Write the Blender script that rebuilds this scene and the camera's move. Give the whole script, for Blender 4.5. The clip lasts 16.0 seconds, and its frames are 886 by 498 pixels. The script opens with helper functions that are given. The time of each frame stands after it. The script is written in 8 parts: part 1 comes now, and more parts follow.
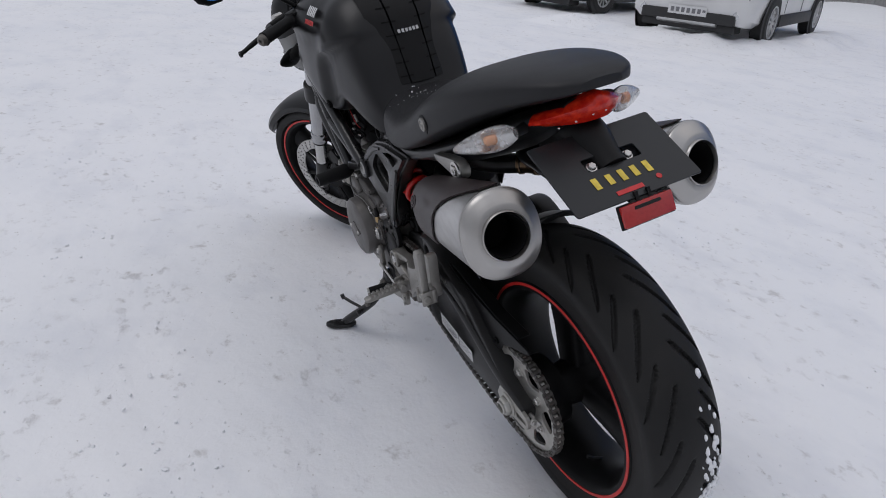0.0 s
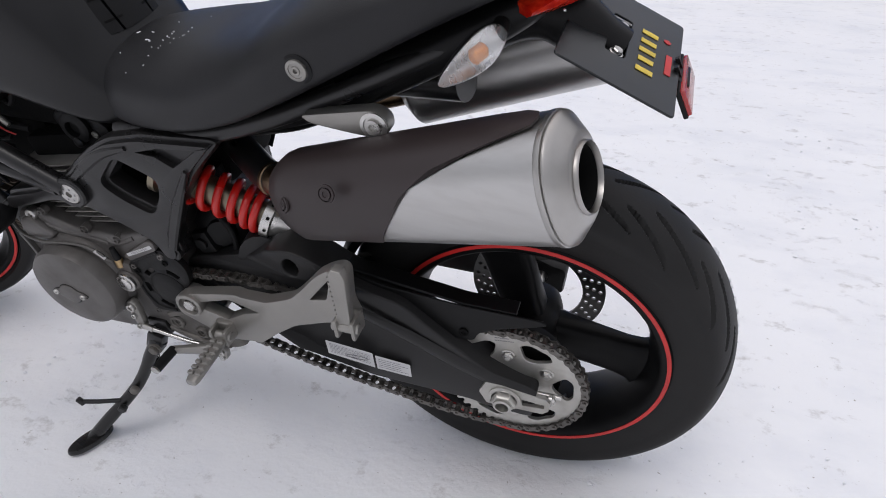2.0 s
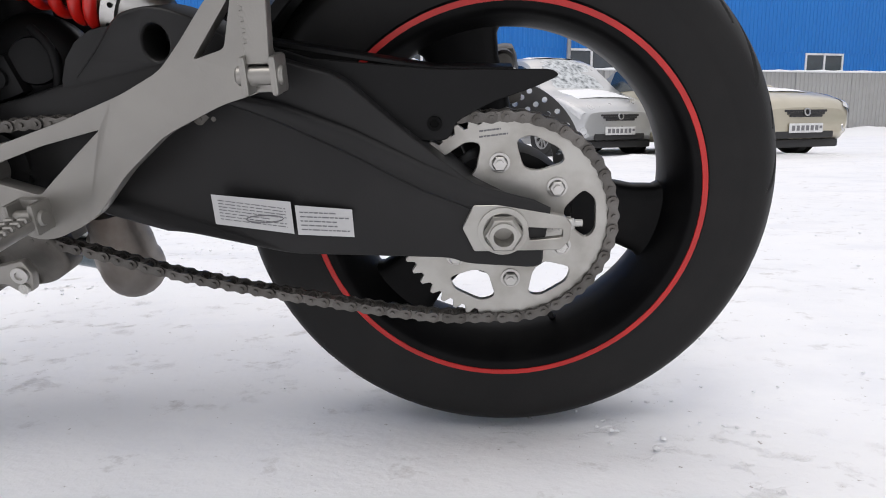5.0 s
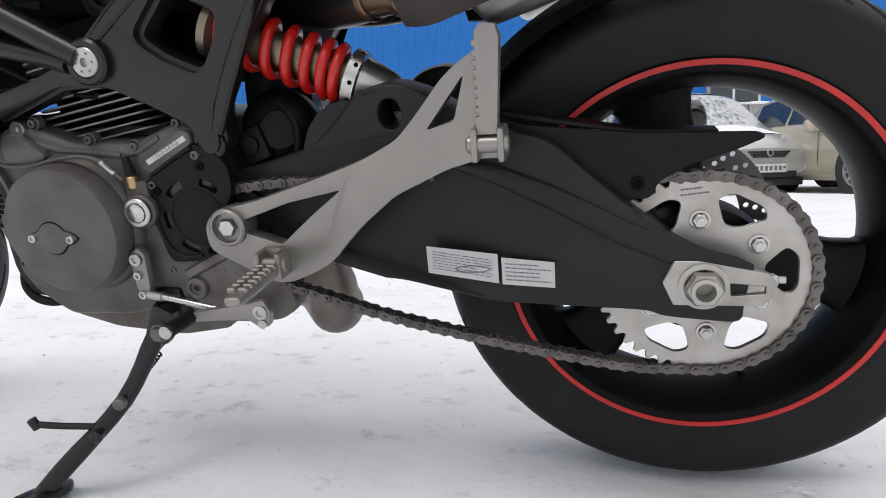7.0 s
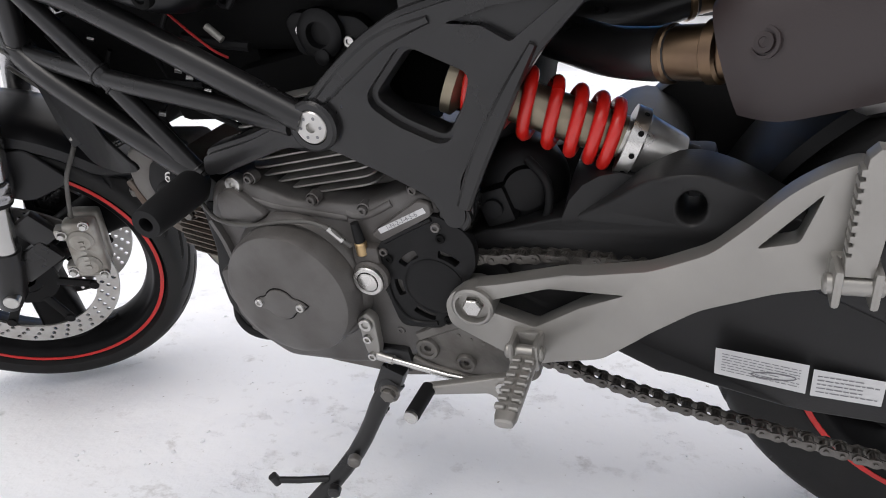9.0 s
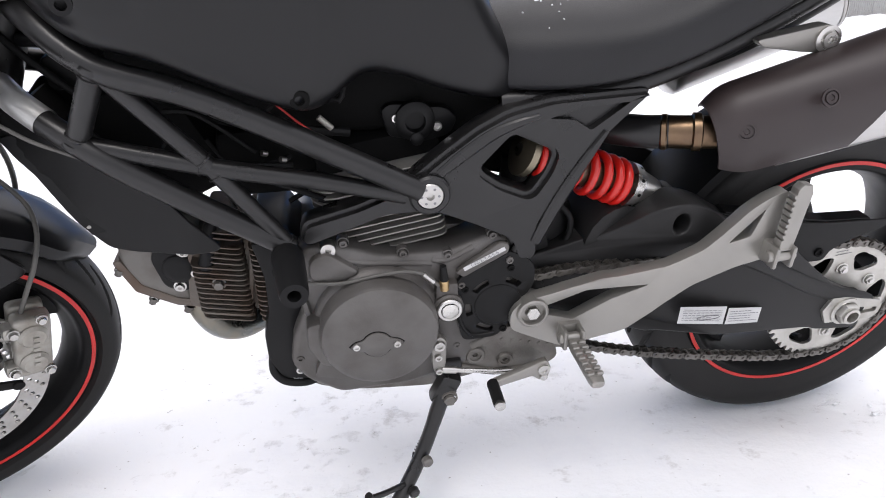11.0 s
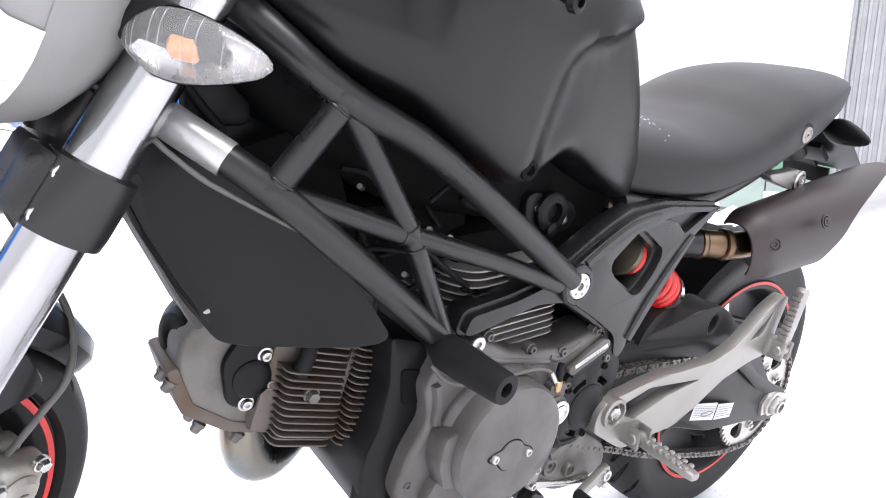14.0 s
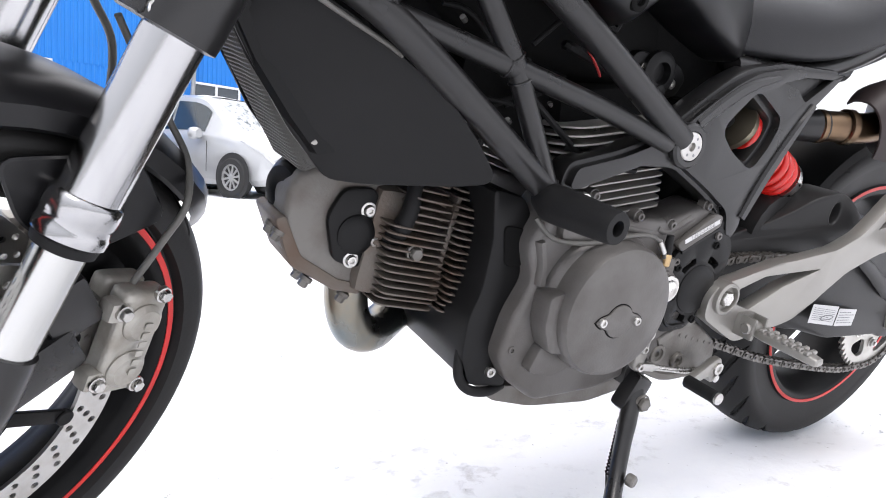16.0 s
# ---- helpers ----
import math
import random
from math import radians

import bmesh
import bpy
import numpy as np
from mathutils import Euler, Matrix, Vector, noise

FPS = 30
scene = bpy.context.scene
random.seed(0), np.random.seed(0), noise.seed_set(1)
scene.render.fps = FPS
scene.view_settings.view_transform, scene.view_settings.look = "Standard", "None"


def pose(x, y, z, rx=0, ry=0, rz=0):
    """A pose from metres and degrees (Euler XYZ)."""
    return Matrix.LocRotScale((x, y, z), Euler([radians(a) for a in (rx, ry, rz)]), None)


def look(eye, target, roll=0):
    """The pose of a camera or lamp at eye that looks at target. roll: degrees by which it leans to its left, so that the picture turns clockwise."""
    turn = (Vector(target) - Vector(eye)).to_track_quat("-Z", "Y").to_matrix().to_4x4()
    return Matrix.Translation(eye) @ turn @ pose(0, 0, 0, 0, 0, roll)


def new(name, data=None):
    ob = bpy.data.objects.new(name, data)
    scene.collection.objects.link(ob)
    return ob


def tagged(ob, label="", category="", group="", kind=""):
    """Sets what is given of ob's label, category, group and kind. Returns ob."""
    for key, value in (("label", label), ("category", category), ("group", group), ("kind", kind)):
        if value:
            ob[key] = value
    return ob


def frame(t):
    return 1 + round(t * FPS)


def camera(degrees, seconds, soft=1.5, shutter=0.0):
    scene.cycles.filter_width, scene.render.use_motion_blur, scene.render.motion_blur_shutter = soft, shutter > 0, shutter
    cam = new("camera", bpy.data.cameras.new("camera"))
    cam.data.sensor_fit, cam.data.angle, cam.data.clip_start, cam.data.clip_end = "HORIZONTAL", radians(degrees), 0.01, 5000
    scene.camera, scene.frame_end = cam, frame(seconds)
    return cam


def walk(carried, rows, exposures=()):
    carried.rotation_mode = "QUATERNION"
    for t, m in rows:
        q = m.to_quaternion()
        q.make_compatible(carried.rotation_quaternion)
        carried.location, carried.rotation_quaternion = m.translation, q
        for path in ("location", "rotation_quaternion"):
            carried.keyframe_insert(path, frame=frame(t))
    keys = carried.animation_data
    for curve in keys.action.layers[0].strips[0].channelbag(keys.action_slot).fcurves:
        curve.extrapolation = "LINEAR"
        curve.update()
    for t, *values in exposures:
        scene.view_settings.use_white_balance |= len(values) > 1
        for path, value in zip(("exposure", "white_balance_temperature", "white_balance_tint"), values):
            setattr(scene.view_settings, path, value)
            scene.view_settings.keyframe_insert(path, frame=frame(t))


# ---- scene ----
cam = camera(67.7, 16.0, soft=1.0)
PATH = [
    (0, (-0.865, 0.819, 1.136), (0.717, -0.043, 0.268), 4.4),
    (0.5, (-0.69, 0.918, 1.123), (0.727, -0.172, 0.225), 3.9),
    (1, (-0.51, 1.02, 1.125), (0.662, -0.305, 0.191), 3.9),
    (1.5, (-0.312, 0.992, 1.075), (0.601, -0.516, 0.13), 0.2),
    (2, (-0.148, 0.95, 0.992), (0.386, -0.711, 0.015), 0.4),
    (2.5, (-0.018, 0.933, 0.876), (0.22, -0.818, -0.061), 5.4),
    (3, (0.044, 0.861, 0.647), (0.228, -0.996, -0.071), 1.8),
    (3.5, (0.036, 0.815, 0.445), (0.102, -1.131, -0.012), -0.5),
    (5.8, (0.03, 0.876, 0.387), (0.187, -1.095, 0.09), -2.4),
    (6, (0.037, 0.88, 0.388), (0.243, -1.091, 0.112), -2.2),
    (6.5, (0.08, 0.902, 0.409), (0.443, -1.045, 0.126), -1.4),
    (7, (0.105, 0.912, 0.415), (0.574, -1.018, 0.18), -1.4),
    (7.5, (0.144, 0.906, 0.447), (0.715, -0.995, 0.208), -1.3),
    (8, (0.185, 0.869, 0.465), (0.858, -1.002, 0.25), -0.8),
    (8.5, (0.266, 0.835, 0.545), (0.997, -0.986, 0.159), -3.2),
    (9, (0.322, 0.812, 0.645), (1.053, -0.936, 0.006), -3.7),
    (9.5, (0.471, 0.898, 0.684), (0.942, -0.908, -0.035), -1.7),
    (10, (0.596, 1.0, 0.724), (0.762, -0.876, 0.051), 0.2),
    (10.2, (0.637, 1.011, 0.731), (0.719, -0.871, 0.062), -1.3),
    (12.3, (1.146, 1.106, 0.832), (0.34, -0.629, 0.252), 2.7),
    (12.5, (1.18, 1.077, 0.83), (0.347, -0.649, 0.26), 2.2),
    (13, (1.262, 0.966, 0.828), (0.245, -0.683, 0.331), 2.9),
    (13.5, (1.343, 0.857, 0.779), (0.245, -0.774, 0.409), 4.3),
    (14, (1.37, 0.768, 0.658), (0.124, -0.787, 0.489), 4.8),
    (14.5, (1.355, 0.742, 0.558), (0.096, -0.811, 0.48), 4.8),
    (15, (1.341, 0.753, 0.536), (0.122, -0.829, 0.447), 4.5),
    (15.5, (1.346, 0.762, 0.514), (0.173, -0.851, 0.368), 4.0),
    (16, (1.38, 0.759, 0.503), (0.335, -0.931, 0.28), 3.3),
]
EXPOSURES = [(0.0, -0.54, 6250, 13), (0.5, -0.45, 6250, 13), (1.0, -0.27, 6350, 14), (1.5, -0.12, 6400, 14), (2.5, -0.05, 6500, 14), (3.0, 0.05, 6550, 14), (3.5, 0.15, 6600, 13), (7.0, 0.20, 6650, 12), (9.0, 0.38, 6650, 12), (10.0, 0.51, 6600, 13), (12.5, 1.10, 6500, 14), (13.0, 1.17, 6480, 14), (13.5, 1.33, 6450, 15), (14.0, 1.47, 6450, 15), (14.5, 1.74, 6450, 15), (15.0, 1.65, 6450, 15), (15.5, 1.48, 6480, 14), (16.0, 1.14, 6500, 13)]
walk(cam, [(t, look(eye, target, roll)) for t, eye, target, roll in PATH], EXPOSURES)

# ---- light: an overcast winter sky with a weak, wide sun ----
world = bpy.data.worlds.new("overcast_sky")
scene.world = world
world.use_nodes = True
wn, wl = world.node_tree.nodes, world.node_tree.links
sky = wn.new("ShaderNodeTexSky")
sky.sky_type = "NISHITA"
sky.sun_disc = False
sky.sun_elevation, sky.sun_rotation = radians(62), radians(200)
sky.air_density, sky.dust_density = 1.0, 4.0
cloud = wn.new("ShaderNodeMix")
cloud.data_type = "RGBA"
cloud.inputs[0].default_value = 0.86
wl.new(sky.outputs[0], cloud.inputs[6])
where = wn.new("ShaderNodeTexCoord")
split = wn.new("ShaderNodeSeparateXYZ")
rise = wn.new("ShaderNodeMapRange")
rise.inputs[1].default_value, rise.inputs[2].default_value = 0.0, 1.0
rise.inputs[3].default_value, rise.inputs[4].default_value = 0.56, 1.24
deck = wn.new("ShaderNodeMix")
deck.data_type, deck.blend_type = "RGBA", "MULTIPLY"
deck.inputs[0].default_value = 1.0
deck.inputs[6].default_value = (8.2, 8.35, 8.7, 1)
wl.new(where.outputs["Generated"], split.inputs[0])
wl.new(split.outputs["Z"], rise.inputs[0])
wl.new(rise.outputs[0], deck.inputs[7])
wl.new(deck.outputs[2], cloud.inputs[7])
wl.new(cloud.outputs[2], wn["Background"].inputs[0])
wn["Background"].inputs[1].default_value = 0.105
sun = new("sun", bpy.data.lights.new("sun", "SUN"))
sun.data.energy, sun.data.angle, sun.data.color = 0.7, radians(25), (1.0, 0.97, 0.93)
sun.matrix_world = look((0, 0, 0), (-0.16, -0.45, -0.9))

# ---- materials ----
def surface(name, colour, rough=0.5, metal=0.0, second=None, scale=8.0, fine=160.0, mix=0.35, bump=0.1, dist=0.002, vary=0.12, coat=0.0, spec=0.5, stretch=(1, 1, 1)):
    """A painted, cast or moulded surface: base colour broken by stains at one scale and grain at another."""
    m = bpy.data.materials.new(name)
    m.use_nodes = True
    n, l = m.node_tree.nodes, m.node_tree.links
    b = n["Principled BSDF"]
    co = n.new("ShaderNodeTexCoord")
    mp = n.new("ShaderNodeMapping")
    mp.inputs["Scale"].default_value = stretch
    l.new(co.outputs["Object"], mp.inputs[0])
    big, small = n.new("ShaderNodeTexNoise"), n.new("ShaderNodeTexNoise")
    big.inputs["Scale"].default_value, big.inputs["Detail"].default_value = scale, 6
    small.inputs["Scale"].default_value, small.inputs["Detail"].default_value = fine, 3
    l.new(mp.outputs[0], big.inputs["Vector"])
    l.new(mp.outputs[0], small.inputs["Vector"])
    ramp = n.new("ShaderNodeValToRGB")
    ramp.color_ramp.elements[0].position, ramp.color_ramp.elements[1].position = 0.42, 0.72
    l.new(big.outputs["Fac"], ramp.inputs[0])
    fac = n.new("ShaderNodeMath")
    fac.operation = "MULTIPLY"
    fac.inputs[1].default_value = mix
    l.new(ramp.outputs[0], fac.inputs[0])
    c = n.new("ShaderNodeMix")
    c.data_type = "RGBA"
    c.inputs[6].default_value = (*colour, 1)
    c.inputs[7].default_value = (*(second or tuple(min(1, v * 1.5 + 0.01) for v in colour)), 1)
    l.new(fac.outputs[0], c.inputs[0])
    info = n.new("ShaderNodeObjectInfo")
    hs = n.new("ShaderNodeHueSaturation")
    rv = n.new("ShaderNodeMapRange")
    rv.inputs[3].default_value, rv.inputs[4].default_value = 1 - vary / 2, 1 + vary / 2
    l.new(info.outputs["Random"], rv.inputs[0])
    l.new(rv.outputs[0], hs.inputs["Value"])
    l.new(c.outputs[2], hs.inputs["Color"])
    l.new(hs.outputs[0], b.inputs["Base Color"])
    rr = n.new("ShaderNodeMapRange")
    rr.inputs[3].default_value, rr.inputs[4].default_value = max(0.02, rough - 0.1), min(1, rough + 0.12)
    l.new(big.outputs["Fac"], rr.inputs[0])
    l.new(rr.outputs[0], b.inputs["Roughness"])
    b.inputs["Metallic"].default_value = metal
    b.inputs["Specular IOR Level"].default_value = spec
    if coat:
        b.inputs["Coat Weight"].default_value, b.inputs["Coat Roughness"].default_value = coat, 0.15
    if bump:
        bp = n.new("ShaderNodeBump")
        bp.inputs["Strength"].default_value, bp.inputs["Distance"].default_value = bump, dist
        l.new(small.outputs["Fac"], bp.inputs["Height"])
        l.new(bp.outputs[0], b.inputs["Normal"])
    return m


def clear(name, colour, rough=0.05, ior=1.45):
    m = bpy.data.materials.new(name)
    m.use_nodes = True
    b = m.node_tree.nodes["Principled BSDF"]
    b.inputs["Base Color"].default_value = (*colour, 1)
    b.inputs["Transmission Weight"].default_value = 0.86
    b.inputs["Coat Weight"].default_value, b.inputs["Coat Roughness"].default_value = 0.6, 0.04
    b.inputs["Roughness"].default_value, b.inputs["IOR"].default_value = rough, ior
    return m


def snow_material():
    m = bpy.data.materials.new("packed_snow")
    m.use_nodes = True
    n, l = m.node_tree.nodes, m.node_tree.links
    b = n["Principled BSDF"]
    co = n.new("ShaderNodeTexCoord")

    def noise_at(scale, detail, stretch=(1, 1, 1), rough=0.5):
        mp, t = n.new("ShaderNodeMapping"), n.new("ShaderNodeTexNoise")
        mp.inputs["Scale"].default_value = stretch
        t.inputs["Scale"].default_value, t.inputs["Detail"].default_value, t.inputs["Roughness"].default_value = scale, detail, rough
        l.new(co.outputs["Object"], mp.inputs[0])
        l.new(mp.outputs[0], t.inputs["Vector"])
        return t

    def ramp(src, a, b_, ca, cb):
        r = n.new("ShaderNodeValToRGB")
        r.color_ramp.elements[0].position, r.color_ramp.elements[1].position = a, b_
        r.color_ramp.elements[0].color, r.color_ramp.elements[1].color = (*ca, 1), (*cb, 1)
        l.new(src, r.inputs[0])
        return r

    def mul(a, b_, f=1.0):
        x = n.new("ShaderNodeMix")
        x.data_type, x.blend_type = "RGBA", "MULTIPLY"
        x.inputs[0].default_value = f
        l.new(a, x.inputs[6])
        l.new(b_, x.inputs[7])
        return x.outputs[2]

    base = ramp(noise_at(1.1, 6).outputs["Fac"], 0.3, 0.75, (0.85, 0.86, 0.88), (0.91, 0.91, 0.92))
    icy = ramp(noise_at(2.4, 8, (1, 1.5, 1), 0.6).outputs["Fac"], 0.34, 0.50, (0.93, 0.935, 0.95), (1, 1, 1))
    dirt = ramp(noise_at(10.0, 9, (1, 1.15, 1), 0.68).outputs["Fac"], 0.31, 0.41, (0.60, 0.58, 0.56), (1, 1, 1))
    specks = ramp(noise_at(75.0, 4, (1, 1, 1), 0.6).outputs["Fac"], 0.27, 0.31, (0.38, 0.34, 0.30), (1, 1, 1))
    # broken crust: clusters of small pits, their grey shade put into the colour
    where = ramp(noise_at(1.7, 5, (1, 1.2, 1), 0.6).outputs["Fac"], 0.475, 0.60, (0, 0, 0), (1, 1, 1))
    pit = ramp(noise_at(15.0, 7, (1, 1.2, 1), 0.66).outputs["Fac"], 0.56, 0.68, (0, 0, 0), (1, 1, 1))
    both = mul(where.outputs[0], pit.outputs[0])
    pit_shade = ramp(both, 0.0, 1.0, (1, 1, 1), (0.82, 0.812, 0.805))
    l.new(mul(mul(mul(mul(base.outputs[0], icy.outputs[0]), dirt.outputs[0], 0.7), specks.outputs[0], 0.8), pit_shade.outputs[0]), b.inputs["Base Color"])
    b.inputs["Roughness"].default_value = 0.62
    b.inputs["Specular IOR Level"].default_value = 0.35
    b1, b2 = n.new("ShaderNodeBump"), n.new("ShaderNodeBump")
    b1.inputs["Strength"].default_value, b1.inputs["Distance"].default_value = 0.4, 0.014
    b2.inputs["Strength"].default_value, b2.inputs["Distance"].default_value = 0.3, 0.004
    l.new(noise_at(8.0, 8, (1, 1.1, 1), 0.6).outputs["Fac"], b1.inputs["Height"])
    l.new(noise_at(90.0, 6, (1, 1, 1), 0.6).outputs["Fac"], b2.inputs["Height"])
    b3 = n.new("ShaderNodeBump")
    b3.inputs["Strength"].default_value, b3.inputs["Distance"].default_value = 0.6, 0.006
    b3.invert = True
    l.new(both, b3.inputs["Height"])
    l.new(b1.outputs[0], b3.inputs["Normal"])
    l.new(b3.outputs[0], b2.inputs["Normal"])
    l.new(b2.outputs[0], b.inputs["Normal"])
    return m


SNOW = snow_material()
LOOSE_SNOW = surface("loose_snow", (0.86, 0.87, 0.89), 0.7, second=(0.78, 0.79, 0.82), scale=20, fine=220, bump=0.5, dist=0.004)
MATT_BLACK = surface("matt_black_paint", (0.0036, 0.0036, 0.0043), 0.31, second=(0.006, 0.006, 0.007), scale=5, fine=420, mix=0.5, bump=0.04, dist=0.0006, spec=0.36)
VINYL = surface("seat_vinyl", (0.0095, 0.0096, 0.0108), 0.46, second=(0.021, 0.021, 0.0235), scale=6, fine=900, mix=0.5, bump=0.35, dist=0.0008, spec=0.34)
PLASTIC = surface("black_plastic", (0.0056, 0.0056, 0.0059), 0.42, second=(0.012, 0.012, 0.0125), scale=12, fine=700, bump=0.15, dist=0.0006, spec=0.2)
FRAME = surface("black_powder_coat", (0.0106, 0.0103, 0.0107), 0.29, second=(0.021, 0.0203, 0.0203), scale=14, fine=520, bump=0.12, dist=0.0006, spec=0.44)
SWING = surface("dark_cast_coat", (0.016, 0.0157, 0.016), 0.42, second=(0.026, 0.0255, 0.0255), scale=9, fine=420, mix=0.6, bump=0.2, dist=0.0008, spec=0.26)
RUBBER = surface("tyre_rubber", (0.0085, 0.0083, 0.0083), 0.55, second=(0.020, 0.019, 0.018), scale=14, fine=260, mix=0.5, bump=0.2, dist=0.001, spec=0.28)
SOFT_RUBBER = surface("soft_rubber", (0.0065, 0.0065, 0.007), 0.6, second=(0.013, 0.013, 0.013), scale=20, fine=600, bump=0.2, dist=0.0006, spec=0.22)
RIM = surface("rim_black", (0.0042, 0.0042, 0.0046), 0.42, second=(0.016, 0.0155, 0.015), scale=18, fine=300, mix=0.4, bump=0.05, spec=0.12)
STRIPE = surface("red_rim_tape", (0.62, 0.025, 0.022), 0.42, second=(0.36, 0.02, 0.02), scale=20, fine=200, mix=0.5, bump=0.03)
CAST = surface("grey_engine_paint", (0.112, 0.106, 0.101), 0.42, 0.25, second=(0.058, 0.051, 0.046), scale=16, fine=380, mix=0.7, bump=0.3, dist=0.001)
HEADCAST = surface("dusty_head_casting", (0.155, 0.147, 0.136), 0.62, 0.3, second=(0.09, 0.075, 0.062), scale=22, fine=300, mix=0.8, bump=0.35, dist=0.0012)
FIN = surface("cooling_fin_alloy", (0.13, 0.115, 0.10), 0.6, 0.35, second=(0.10, 0.062, 0.042), scale=16, fine=260, mix=0.8, bump=0.3)
ALLOY = surface("cast_alloy", (0.305, 0.295, 0.275), 0.40, 0.75, second=(0.27, 0.26, 0.245), scale=12, fine=460, mix=0.6, bump=0.18, dist=0.0007)
STEEL = surface("bright_steel", (0.58, 0.57, 0.55), 0.28, 1.0, second=(0.38, 0.37, 0.35), scale=25, fine=300, mix=0.5, bump=0.05)
BRUSHED = surface("brushed_steel", (0.50, 0.495, 0.485), 0.33, 1.0, second=(0.43, 0.42, 0.41), scale=6, fine=120, mix=0.5, bump=0.12, dist=0.0005, stretch=(1, 14, 14))
CAPSTEEL = surface("end_cap_steel", (0.46, 0.45, 0.435), 0.36, 1.0, second=(0.30, 0.275, 0.25), scale=9, fine=160, mix=0.5, bump=0.06)
BOARD = surface("number_board_plastic", (0.0105, 0.0125, 0.0145), 0.34, second=(0.020, 0.022, 0.024), scale=9, fine=500, bump=0.08, dist=0.0005, spec=0.45)
FORK = surface("fork_tube_alloy", (0.42, 0.42, 0.425), 0.15, 1.0, second=(0.35, 0.35, 0.355), scale=5, fine=160, mix=0.4, bump=0.03, stretch=(14, 14, 1))
GRIMY = surface("grimy_alloy", (0.17, 0.162, 0.15), 0.5, 0.6, second=(0.09, 0.08, 0.07), scale=22, fine=300, mix=0.8, bump=0.25)
CLAMP_GREY = surface("grey_clamp_paint", (0.20, 0.20, 0.20), 0.45, 0.4, scale=12, fine=420)
SPROCKET = surface("sprocket_steel", (0.50, 0.49, 0.46), 0.42, 0.85, second=(0.30, 0.28, 0.25), scale=22, fine=240, mix=0.7, bump=0.1)
CHAIN = surface("oily_chain", (0.16, 0.152, 0.142), 0.4, 0.85, second=(0.09, 0.08, 0.07), scale=60, fine=500, mix=0.8, bump=0.2, vary=0.5)
SPRING = surface("red_spring_coat", (0.50, 0.011, 0.007), 0.3, second=(0.42, 0.014, 0.010), scale=12, fine=240, bump=0.04, coat=0.3)
SHIELD = surface("brown_black_heat_shield", (0.024, 0.0165, 0.0165), 0.46, second=(0.038, 0.026, 0.025), scale=7, fine=600, bump=0.2, dist=0.0005)
PIPE = surface("heat_tinted_pipe", (0.22, 0.15, 0.09), 0.3, 1.0, second=(0.10, 0.066, 0.05), scale=14, fine=200, mix=0.8, bump=0.06)
HEADER = surface("blued_header_pipe", (0.15, 0.19, 0.21), 0.25, 1.0, second=(0.30, 0.24, 0.16), scale=11, fine=200, mix=0.8, bump=0.05)
DISC = surface("brake_disc_steel", (0.52, 0.515, 0.50), 0.36, 1.0, second=(0.36, 0.33, 0.30), scale=30, fine=260, mix=0.6, bump=0.06)
CALIPER = surface("caliper_gold_grey", (0.40, 0.385, 0.35), 0.5, 0.6, second=(0.22, 0.20, 0.17), scale=26, fine=300, mix=0.8, bump=0.25)
LABEL = surface("sticker_white", (0.52, 0.52, 0.52), 0.5, second=(0.5, 0.5, 0.49), scale=30, fine=300, bump=0.03)
INK = surface("printed_grey_ink", (0.16, 0.16, 0.17), 0.6, scale=60, fine=300, bump=0)
# near black: small dark parts, and shade painted into gaps, holes and insides
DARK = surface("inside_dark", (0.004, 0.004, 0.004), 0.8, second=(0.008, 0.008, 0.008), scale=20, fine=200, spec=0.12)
YELLOW = surface("yellow_paint_pen", (0.66, 0.50, 0.07), 0.6, scale=80, fine=400, mix=0.5, bump=0.1)
REDMARK = surface("red_print", (0.50, 0.03, 0.03), 0.5, scale=50, fine=300, bump=0)
WHITEMARK = surface("white_print", (0.55, 0.55, 0.55), 0.5, scale=50, fine=300, bump=0)
REFLECT = surface("red_reflector", (0.42, 0.02, 0.018), 0.15, second=(0.25, 0.01, 0.01), scale=200, fine=700, bump=0.3, coat=0.6)
REDLENS = surface("red_lens", (0.42, 0.010, 0.004), 0.16, second=(0.85, 0.05, 0.012), scale=60, fine=260, mix=0.7, bump=0.3, dist=0.002, coat=0.2, spec=0.3)
LENS = clear("clear_lens", (0.97, 0.97, 0.965), 0.04, 1.16)
AMBER = surface("amber_bulb", (0.78, 0.30, 0.10), 0.3, scale=60, fine=300)
REFLECTOR = surface("lamp_reflector", (0.80, 0.80, 0.80), 0.26, 0.85, second=(0.62, 0.62, 0.63), scale=60, fine=200, mix=0.6, bump=0.2, dist=0.002)
GREYCOWL = surface("grey_lamp_cowl", (0.23, 0.23, 0.225), 0.45, 0.15, scale=10, fine=500, bump=0.08)
COPPER = surface("brass_fitting", (0.45, 0.32, 0.17), 0.35, 0.9, scale=40, fine=300)
CABLE = surface("grey_cable_sheath", (0.085, 0.082, 0.075), 0.45, scale=40, fine=300)

# ---- building tools ----
def part(name, bm, material, parent, label="", flat=38):
    """Links a bmesh as one mesh object under a thing or a part."""
    me = bpy.data.meshes.new(name)
    bmesh.ops.remove_doubles(bm, verts=bm.verts, dist=1e-6)
    bmesh.ops.recalc_face_normals(bm, faces=bm.faces)
    bm.to_mesh(me)
    bm.free()
    me.polygons.foreach_set("use_smooth", [True] * len(me.polygons))
    me.set_sharp_from_angle(angle=radians(flat))
    me.materials.append(material)
    ob = new(name, me)
    if parent is not None:
        ob.parent = parent
    if label:
        ob["label"] = label
    return ob


